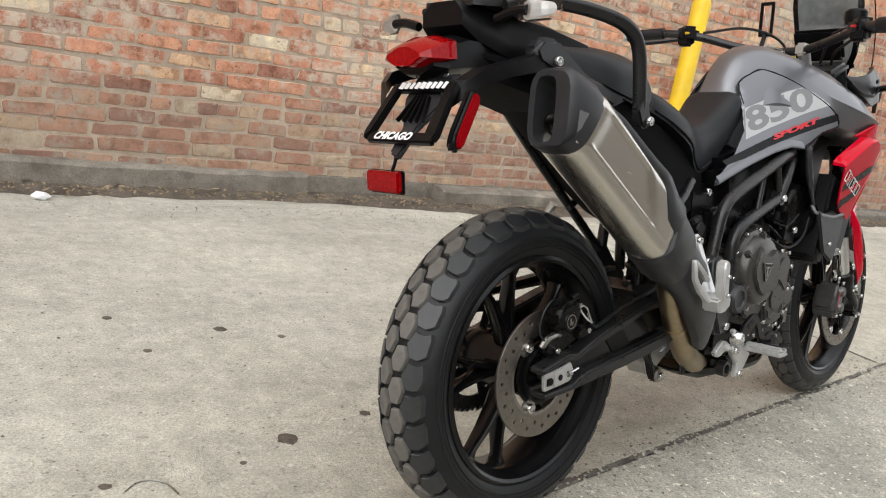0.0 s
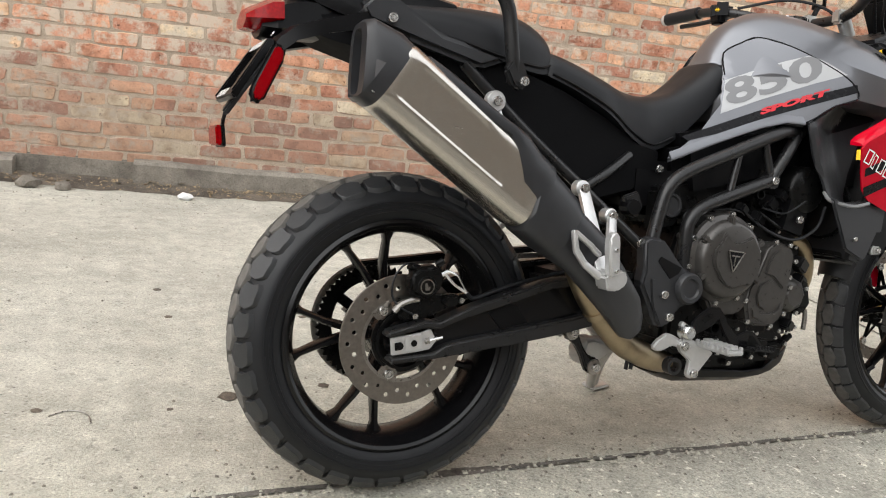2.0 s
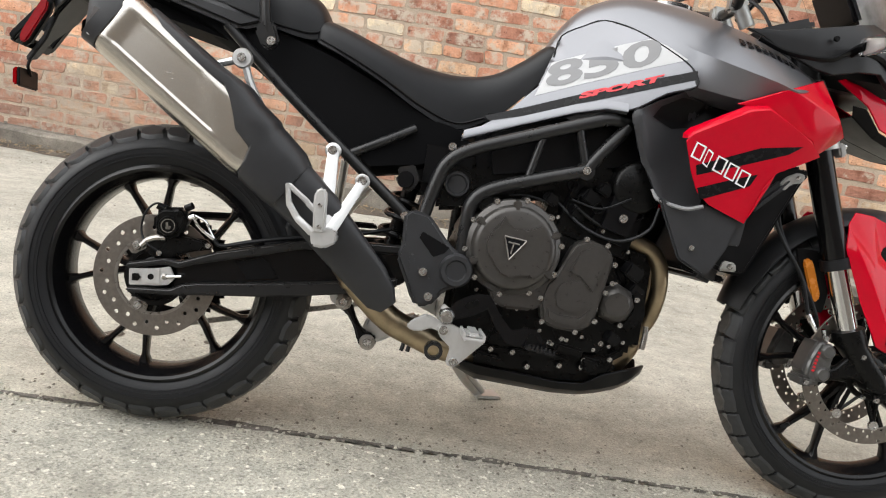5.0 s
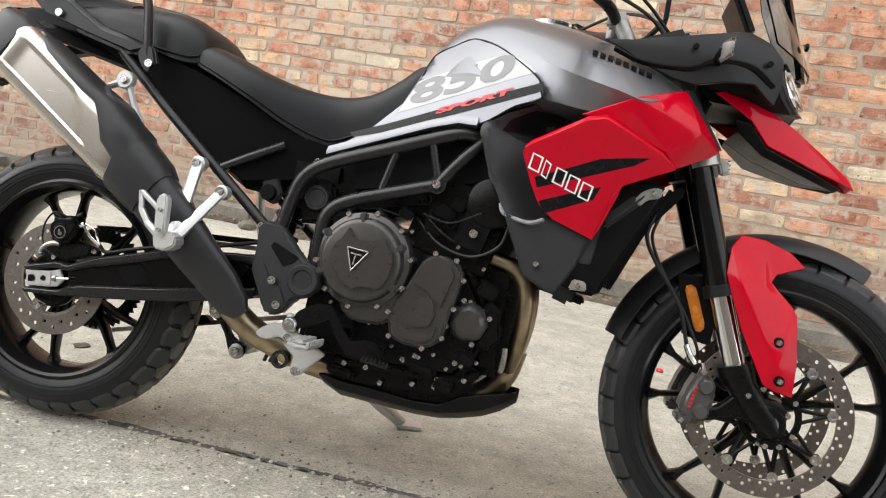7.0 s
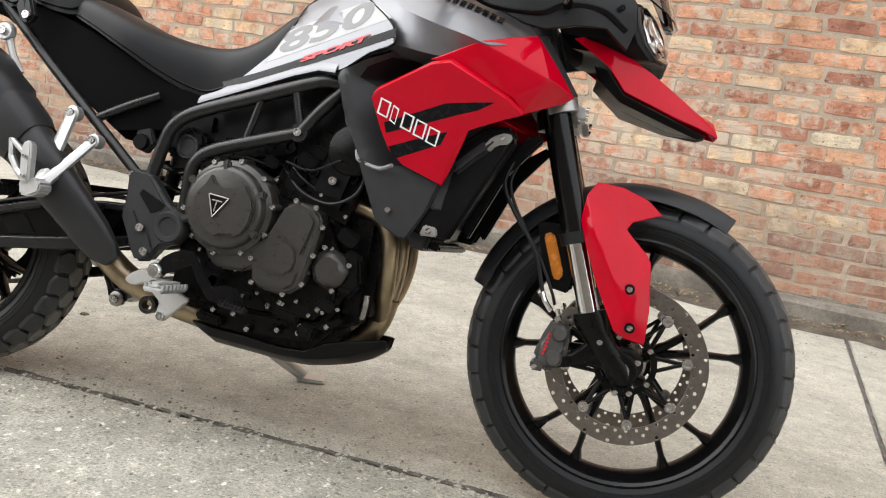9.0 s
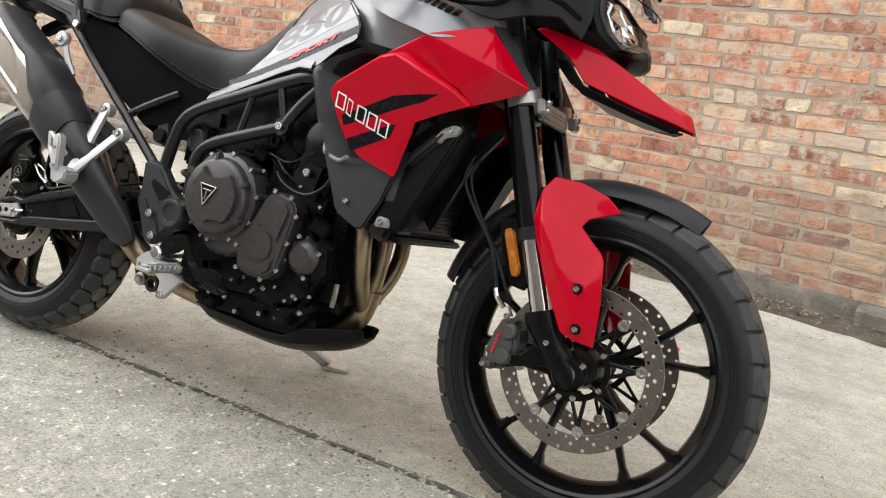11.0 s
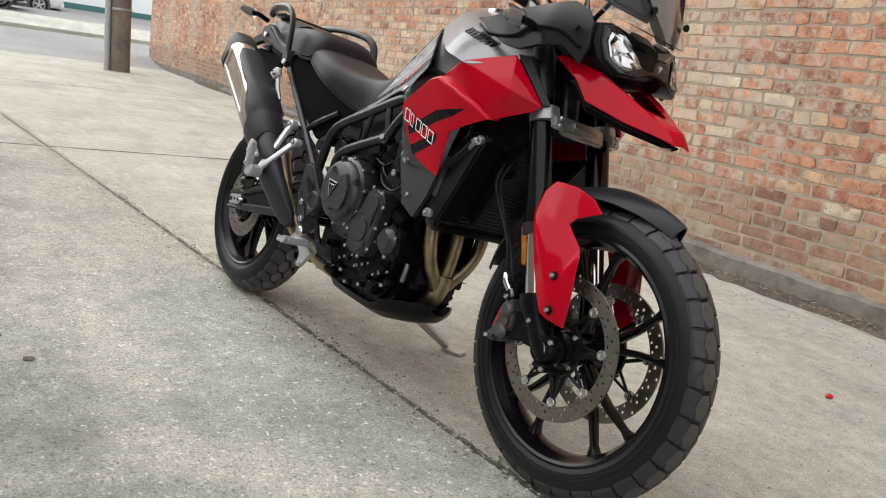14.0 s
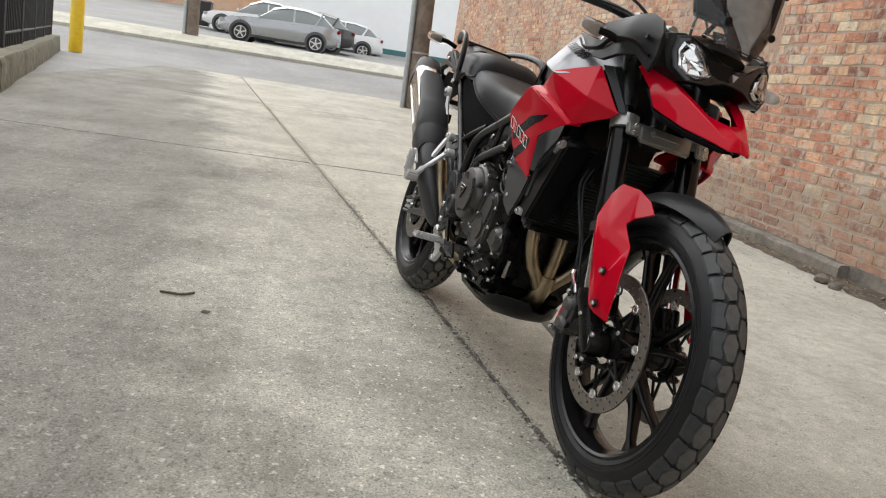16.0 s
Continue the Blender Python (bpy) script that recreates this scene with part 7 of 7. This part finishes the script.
# ---- fork, clamps, front mudguard
for s in (-1, 1):
    leg = part("fork_tube", tube([(1.322, s * .103, .86), (1.428, s * .103, .565)], .0285, 20), GLOSS, bike, "black upside-down fork tube")
    part("dust_seal", tube([(1.424, s * .103, .575), (1.432, s * .103, .553)], .033, 20), RUBBER, leg)
    part("stanchion", tube([(1.425, s * .103, .57), (1.492, s * .103, .39)], .0225, 20), CHROME, leg, "bare steel fork stanchion")
    foot = part("fork_foot", loft([ring_at((1.480, s * .103, .425), .068, .064, 18, .9, Vector((.93, 0, .35))), ring_at((1.488, s * .103, .405), .070, .068, 18, .9, Vector((.93, 0, .35))), ring_at((1.498, s * .103, .388), .060, .060, 18, .8, Vector((.93, 0, .35))), ring_at((1.525, s * .105, .355), .050, .050, 18, .7, Vector((.8, 0, .6))), ring_at((1.555, s * .108, .325), .052, .050, 18, .8, Vector((.7, 0, .7))), ring_at((1.572, s * .108, .305), .040, .044, 18, .9, Vector((.7, 0, .7)))]), DARK_CAST, leg, "black cast fork foot")
    part("axle_boss", lathe([(.016, -.020), (.028, -.020), (.031, -.016), (.031, .025), (.016, .025)], 28, (1.560, s * .108, .325), closed=True), DARK_CAST, leg)
    part("axle_end", lathe([(.009, -.128), (.016, -.128), (.018, -.124), (.018, -.085), (.009, -.085)], 20, (1.560, 0 if s < 0 else .213, .325), closed=True), CHROME, leg)
    arm_ = plate([(1.505, .385), (1.53, .352), (1.535, .318), (1.49, .320), (1.45, .308), (1.41, .296), (1.398, .308), (1.425, .325), (1.46, .340), (1.48, .362)], -.120, -.100, .007, 3)
    part("caliper_arm", arm_ if s < 0 else flip(arm_), DARK_CAST, leg, "black cast caliper arm")
    lug = plate([(1.545, .295), (1.59, .298), (1.594, .285), (1.575, .276), (1.55, .280)], -.128, -.092, .004)
    part("pinch_lug", lug if s < 0 else flip(lug), DARK_CAST, leg)
    for x, zz in ((1.582, .287), (1.556, .283), (1.588, .348), (1.51, .372)):
        bolt(BOLT_M, leg, x, s * .129, zz, 180 if s > 0 else 0)
    body_ = join(plate([(1.414, .402), (1.446, .388), (1.456, .345), (1.440, .298), (1.402, .292), (1.386, .312), (1.393, .352)], -.126, -.052, .012, 3), box(1.40, -.092, .302, .03, .07, .022, .006))
    cp = part("front_caliper", body_ if s < 0 else flip(body_), CALIPER, bike, "grey front brake caliper with a red mark")
    for x, zz in ((1.432, .372), (1.428, .322)):
        dome = lathe([(0, -.135), (.012, -.135), (.0155, -.131), (.018, -.122), (0, -.122)], 22, (x, 0, zz))
        part("piston_dome", dome if s < 0 else flip(dome), CALIPER, cp)
    for k in range(6):
        part("lettering_bar", box(1.4065 + .0014 * k, s * .1270, .328 + .0078 * k, .0055, .0016, .0048, 0, (0, 14, 0)), RED_DECAL, cp)
    for x, zz in ((1.422, .400), (1.394, .300)):
        bolt(BOLT_M, cp, x, s * .128, zz, 180 if s > 0 else 0)
    part("bleed_nipple", tube([(1.425, s * .115, .40), (1.418, s * .118, .418)], .0045, 8), CHROME, cp)
    G = [(1.4495, .680, .108), (1.433, .652, .118), (1.430, .598, .128), (1.478, .49, .134), (1.5315, .398, .134), (1.556, .388, .128), (1.594, .382, .114), (1.592, .45, .116), (1.578, .541, .112), (1.568, .556, .108), (1.522, .597, .108), (1.530, .613, .100), (1.584, .637, .088), (1.552, .662, .088), (1.50, .679, .092), (1.455, .592, .146), (1.545, .44, .142), (1.503, .572, .133)]
    V = [(x, s * y, zz) for x, zz, y in G]
    F = [(1, 2, 15), (0, 1, 15, 17), (0, 17, 10, 11, 14), (11, 12, 13, 14), (9, 10, 17), (15, 16, 8, 9, 17), (2, 3, 16, 15), (3, 4, 16), (4, 5, 6, 16), (6, 7, 16), (7, 8, 16)]
    gd = part("fork_guard", plump(facets(V, F), .35), RED, bike, "glossy red fork guard", angle=24)
    thicken(gd, .004, -1, .003)
    for x, zz in ((1.5465, .484), (1.5600, .411)):
        bolt(BOLT_M, gd, x, s * .140, zz, 180 if s > 0 else 0)
        part("washer", lathe([(.0, s * .003), (.0098, s * .0024), (.0105, 0), (0, 0)], 20, (x, s * .1365, zz)), DARK_CAST, gd)
    rf = part("reflector_bracket", plate([(1.345, .585), (1.40, .585), (1.435, .50), (1.43, .45), (1.395, .455), (1.36, .53)], *((-.082, -.074) if s < 0 else (.074, .082)), .003), PLASTIC, bike)
    part("amber_reflector", plate([(1.363, .556), (1.368, .565), (1.380, .565), (1.387, .556), (1.414, .490), (1.412, .477), (1.402, .472), (1.395, .478)], *((-.090, -.081) if s < 0 else (.081, .090)), .003), AMBER, rf, "amber oval side reflector")
part("front_axle", tube([(1.562, -.12, .326), (1.562, .12, .326)], .013, 14), STEEL, bike)
clampm = join(tube([(1.355, -.104, .800), (1.344, -.104, .830)], .0345, 20), tube([(1.355, .104, .800), (1.344, .104, .830)], .0345, 20), box(1.352, 0, .812, .040, .17, .022, .006, (0, -20, 0)), box(1.378, 0, .802, .018, .15, .040, .006, (0, -20, 0)), box(1.386, 0, .812, .012, .09, .020, .005, (0, -20, 0)), box(1.392, -.10, .806, .016, .035, .03, .004, (0, -20, 0)), box(1.392, .10, .806, .016, .035, .03, .004, (0, -20, 0)))
cl = part("lower_fork_clamp", clampm, CLAMP, bike, "bare silver lower fork clamp", angle=30)
for s in (-1, 1):
    for zz in (.808, .824):
        bolt(BOLT_M, cl, 1.400, s * .10, zz - .008, 90)
part("steering_stem", tube([(1.33, 0, .78), (1.26, 0, 1.04)], .03, 16), FRAME, bike)
part("upper_fork_clamp", box(1.225, 0, 1.035, .12, .26, .03, .01, (0, -21, 0)), FRAME, bike)
tubes("fork_upper", [(1.33, -.103, .85), (1.255, -.103, 1.05)], .026)


def guard_arc():
    rings = []
    n = 26
    for i in range(n + 1):
        t = i / n
        a = radians(163 - 100 * t)
        R = .352 + .012 * math.sin(math.pi * t) + (.006 * max(0, t - .8) * 5)
        w = .062 * (1 - .75 * max(0, t - .72) / .28 if t > .72 else 1) * (1 - .25 * max(0, .15 - t) / .15)
        base = FRONT + Vector((math.cos(a) * R, 0, math.sin(a) * R))
        rad_ = Vector((math.cos(a), 0, math.sin(a)))
        rings.append([base + rad_ * (.004 - .035 * abs(u) ** 2.4) + Vector((0, w * u, 0)) for u in (-1, -.9, -.7, -.4, 0, .4, .7, .9, 1)])
    return loft(rings, cap=False, closed=False)


mud = part("front_mudguard", guard_arc(), PLASTIC_GREY, bike, "dark grey plastic front mudguard", angle=50)
thicken(mud, .004, 0, .001)
for pts, r in (([(1.30, -.10, .745), (1.272, -.115, .67), (1.272, -.118, .635), (1.30, -.115, .59), (1.355, -.112, .52), (1.385, -.11, .44), (1.40, -.105, .42)], .0042), ([(1.31, -.095, .745), (1.283, -.11, .67), (1.283, -.113, .635), (1.31, -.11, .585), (1.365, -.108, .51), (1.40, -.11, .45), (1.41, -.1, .425)], .0032)):
    part("brake_hose", tube(pts, r, 8), RUBBER, bike)
part("hose_banjo", tube([(1.382, -.112, .445), (1.39, -.115, .43), (1.405, -.11, .412)], .006, 8), CHROME, bike)

# ---- beak, headlamps, fairing, screen
two("beak", [(1.352, -.122, .949), (1.396, -.108, .966), (1.515, -.086, .908), (1.640, -.034, .838), (1.663, -.027, .812), (1.665, 0, .816), (1.652, 0, .845), (1.592, 0, .868), (1.4285, -.121, .904), (1.466, -.114, .861), (1.56, -.084, .834), (1.57, -.040, .876), (1.48, -.064, .922), (1.41, -.086, .960)],
    [(0, 1, 2, 8), (8, 2, 9), (9, 2, 3, 10), (10, 3, 4), (3, 6, 5, 4), (1, 13, 12, 2), (2, 12, 11, 3), (3, 11, 7, 6)], RED, bike, "glossy red beak", bevel=.003, angle=22, swell=.2)
two("beak_underside", [(1.40, -.108, .905), (1.4285, -.116, .900), (1.466, -.110, .857), (1.56, -.080, .830), (1.640, -.018, .814), (1.640, 0, .812), (1.56, 0, .818), (1.46, 0, .848), (1.41, -.095, .886), (1.462, -.098, .845), (1.555, -.068, .820), (1.625, -.016, .807), (1.40, 0, .88)],
    [(0, 1, 8), (1, 2, 9, 8), (2, 3, 10, 9), (3, 4, 11, 10), (9, 10, 6, 7), (10, 11, 5, 6), (8, 9, 7, 12)], PLASTIC, bike, "black plastic beak underside")
# twin headlamp behind one bow-shaped cover
NOSE = Matrix.Translation((0, .014, 0))
SCR = Matrix.Translation((.035, .016, -.005))
MASK = [(0, .994), (.035, .997), (.072, 1.020), (.108, 1.034), (.130, 1.027), (.137, .99), (.130, .956), (.104, .934), (.062, .937), (.032, .950), (0, .953)]
mask_ring = [(y, zz) for y, zz in MASK] + [(-y, zz) for y, zz in MASK[-2:0:-1]]
face_x = lambda y, zz: 1.535 - 3.0 * y * y - .35 * (zz - .95)


def mask_at(back, f, dz=0.0):
    return [(face_x(y * f, zz) - back, y * f, .982 + (zz - .982) * f + dz) for y, zz in mask_ring]


hl = part("headlamp_shell", loft([mask_at(.17, .88), mask_at(.10, 1.04), mask_at(.02, 1.07), mask_at(.002, 1.06), mask_at(-.002, 1.0)], cap=True), PLASTIC, bike, "black twin headlamp mask with clear lenses", angle=30)
hl.matrix_local = NOSE
part("cover_lens", loft([mask_at(.004, .985), mask_at(-.004, .965), mask_at(-.005, .90)]), LAMP_BLACK, hl, "smoked headlamp cover", angle=35)
part("cover_trim", loft([mask_at(-.003, .995), mask_at(-.0065, .99), mask_at(-.0065, .965), mask_at(-.003, .96)], cap=False), PLASTIC_GREY, hl, angle=25)
EYE_OUT = [(.058, .958), (.078, .947), (.104, .946), (.121, .962), (.126, .995), (.116, 1.018), (.095, 1.016), (.072, .988)]
for s in (-1, 1):
    lift = lambda d, f: [(face_x(.093 + (y - .093) * f, zz) + d, s * (.093 + (y - .093) * f), .98 + (zz - .98) * f) for y, zz in EYE_OUT]
    part("lamp_reflector", loft([lift(.003, 1.0), [(x + .003 * (i % 2), y, zz) for i, (x, y, zz) in enumerate(lift(.006, .86))], [(x - .003 * (i % 3), y, zz) for i, (x, y, zz) in enumerate(lift(.007, .55))], lift(.002, .25)]), CHROME, hl, "silvered faceted reflector", angle=4)
    part("eye_cover", loft([lift(.002, 1.03), lift(.011, 1.0), lift(.013, .8)]), LENS, hl, "clear headlamp lens", angle=40)
part("badge_plate", plate([(-.008, .994), (.008, .994), (0, .977)], -.002, .002, .001), SILVER_DECAL, hl, "plain triangular badge").matrix_local = Matrix.Translation((1.534, 0, -.014)) @ Matrix.Rotation(radians(90), 4, "Z")
FAIR = [(1.115, 1.008), (1.15, .995), (1.20, .968), (1.26, .945), (1.30, .940), (1.356, .955), (1.41, .962), (1.44, .94), (1.455, .93), (1.465, .97), (1.46, 1.02), (1.435, 1.048), (1.392, 1.064), (1.333, 1.048), (1.25, 1.026), (1.18, 1.012)]
for s in (1, -1):
    bm = sheet(FAIR, lambda x, zz: lerp(x, (1.1, -.178), (1.25, -.195), (1.36, -.185), (1.47, -.145)) + 3.5 * max(0, zz - 1.0) ** 2 * 2, 5)
    ob = part("cockpit_fairing", flip(bm) if s < 0 else bm, SATIN, bike, "satin black plastic cockpit fairing", angle=40)
    thicken(ob, .012, 0, .004)
pair("fairing_ridge", tube([(1.14, -.19, .99), (1.20, -.20, .968), (1.285, -.203, .968), (1.33, -.199, .99), (1.40, -.182, .992), (1.45, -.160, .965)], .006, 8, flat=.5), PLASTIC, bike)
for x, y, zz in ((1.29, -.205, 1.01), (1.435, -.168, 1.005)):
    bolt(BOLT_K, bike, x, y, zz)
indicator(1.335, -.262, .995, -1)
indicator(1.335, .262, .995, 1)


def screen():
    rings = []
    for i in range(11):
        t = .09 + .91 * i / 10
        x, zz, w = 1.525 - .15 * t - .03 * t * t, 1.0 + .36 * t, .14 + .028 * math.sin(t * 2.4)
        rings.append([(x - .10 * u * u * (1 - .15 * t), w * u, zz + .035 * u * u * (1 - t)) for u in (-1, -.8, -.55, -.28, 0, .28, .55, .8, 1)])
    return loft(rings, cap=False, closed=False)


scr = part("windscreen", screen(), GLASS, bike, "clear curved windscreen", angle=60)
thicken(scr, .004, 0)
scr.matrix_local = SCR
# black V-shaped frame behind the screen, on which it slides
for s in (-1, 1):
    vf = part("screen_frame", loft([[(x + .008, s * (w - .016), zz), (x + .012, s * w, zz - .004), (x, s * (w + .016), zz), (x - .008, s * w, zz + .003)] for x, w, zz in ((1.492, .018, 1.030), (1.478, .038, 1.062), (1.448, .072, 1.12), (1.42, .09, 1.19), (1.40, .096, 1.27), (1.385, .09, 1.31))]), GLOSS, bike, "black V-shaped windscreen frame", angle=30)
    vf.matrix_local = SCR
    for x, w, zz in ((1.476, .060, 1.09), (1.422, .098, 1.20)):
        part("screen_bolt", lathe([(0, -.003), (.008, -.003), (.009, 0), (.007, .004), (0, .004)], 18), DARK_CAST, vf).matrix_local = Matrix.Translation((x + .01, s * w, zz)) @ Matrix.Rotation(radians(90), 4, "Z")
deflect = part("screen_centre", loft([[(x - .004 + .014 * (1 - u * u), w * u, zz) for u in (-1, -.72, -.4, -.36, 0, .36, .4, .72, 1)] for x, w, zz in ((1.492, .016, 1.030), (1.478, .036, 1.062), (1.448, .070, 1.12), (1.42, .088, 1.19), (1.40, .094, 1.27), (1.385, .088, 1.31))], cap=False, closed=False), SHEEN_PANEL, bike, "inner wind deflector with reflected grey put into its colour", angle=12)
deflect.matrix_local = SCR
thicken(deflect, .003, 0)
part("screen_foot", loft([ring_at((1.47, 0, 1.012), .03, .12, 16, .6, Vector((0, 0, 1))), ring_at((1.455, 0, 1.035), .02, .08, 16, .6, Vector((0, 0, 1)))]), PLASTIC, bike).matrix_local = NOSE
part("instrument_screen", box(1.385, .01, 1.135, .02, .15, .10, .008, (0, -28, 0)), PLASTIC, bike, "black dashboard display")

# ---- handlebar and controls
part("handlebar", tube([(1.010, .44, 1.138), (1.018, .34, 1.140), (1.04, .24, 1.130), (1.105, .12, 1.097), (1.135, .05, 1.086), (1.132, -.05, 1.086), (1.10, -.13, 1.100), (1.0, -.245, 1.114), (.94, -.31, 1.112), (.87, -.42, 1.102)], .0125, 12), FRAME, bike, "black tapered handlebar")
for out, inn, sw_at, s in (((1.006, .455, 1.137), (1.018, .335, 1.141), (1.035, .262, 1.134), 1), ((.862, -.432, 1.101), (.93, -.325, 1.112), (.985, -.262, 1.114), -1)):
    out, inn, sw_at = Vector(out), Vector(inn), Vector(sw_at)
    part("grip", tube([out, inn], .0175, 14), RUBBER, bike, "black rubber handlebar grip")
    part("bar_end", tube([out + (out - inn) * .10, out], .016, 12), ALU, bike)
    sw = part("switch_box", join(box(*sw_at, .055, .06, .05, .012, (0, 0, s * -40)), box(sw_at.x - .012, sw_at.y, sw_at.z - .02, .03, .04, .03, .006)), PLASTIC, bike, "black handlebar switch box")
    part("switch", box(sw_at.x - .02, sw_at.y + s * .012, sw_at.z + .012, .014, .02, .014, .003), PLASTIC_GREY, sw)
    part("switch", box(sw_at.x - .026, sw_at.y - s * .012, sw_at.z + .002, .012, .014, .010, .003), RED_DECAL if s < 0 else YELLOW, sw)
    part("lever", tube([sw_at + Vector((.045, 0, .0)), sw_at + Vector((.06, s * .05, .0)), sw_at + Vector((.03, s * .13, -.01)), sw_at + Vector((.01, s * .18, -.014))], .007, 8), FRAME, bike, "black control lever")
    part("bar_riser", join(tube([(1.165, s * .05, 1.045), (1.142, s * .05, 1.085)], .017, 14), box(1.135, s * .05, 1.088, .042, .030, .036, .006)), CLAMP, bike, "silver handlebar riser clamp")
part("phone_mount", join(box(1.24, .10, 1.20, .010, .008, .10, .002), box(1.24, .135, 1.20, .010, .008, .10, .002), box(1.24, .1175, 1.247, .010, .043, .010, .002), box(1.24, .1175, 1.153, .010, .043, .010, .002), tube([(1.24, .118, 1.155), (1.20, .11, 1.10)], .007, 8)), PLASTIC, bike, "black open bracket on the handlebar")
part("brake_reservoir", lathe([(.0, 0), (.026, 0), (.028, .01), (.028, .03), (.024, .035), (0, .035)], 20), PLASTIC, bike, "black brake fluid reservoir").matrix_local = Matrix.Translation((1.035, -.225, 1.135)) @ Matrix.Rotation(radians(90), 4, "X")
for pts in ([(1.02, -.25, 1.11), (1.12, -.18, 1.10), (1.22, -.1, 1.07), (1.29, -.09, .95)], [(1.06, .25, 1.13), (1.14, .2, 1.12), (1.23, .12, 1.06), (1.28, .08, .96)], [(1.03, -.24, 1.13), (1.16, -.12, 1.13), (1.26, -.05, 1.06)], [(1.05, .22, 1.14), (1.14, .13, 1.16), (1.22, .06, 1.13), (1.27, .03, 1.05)]):
    part("cable", tube(pts, .004, 6), RUBBER, bike)
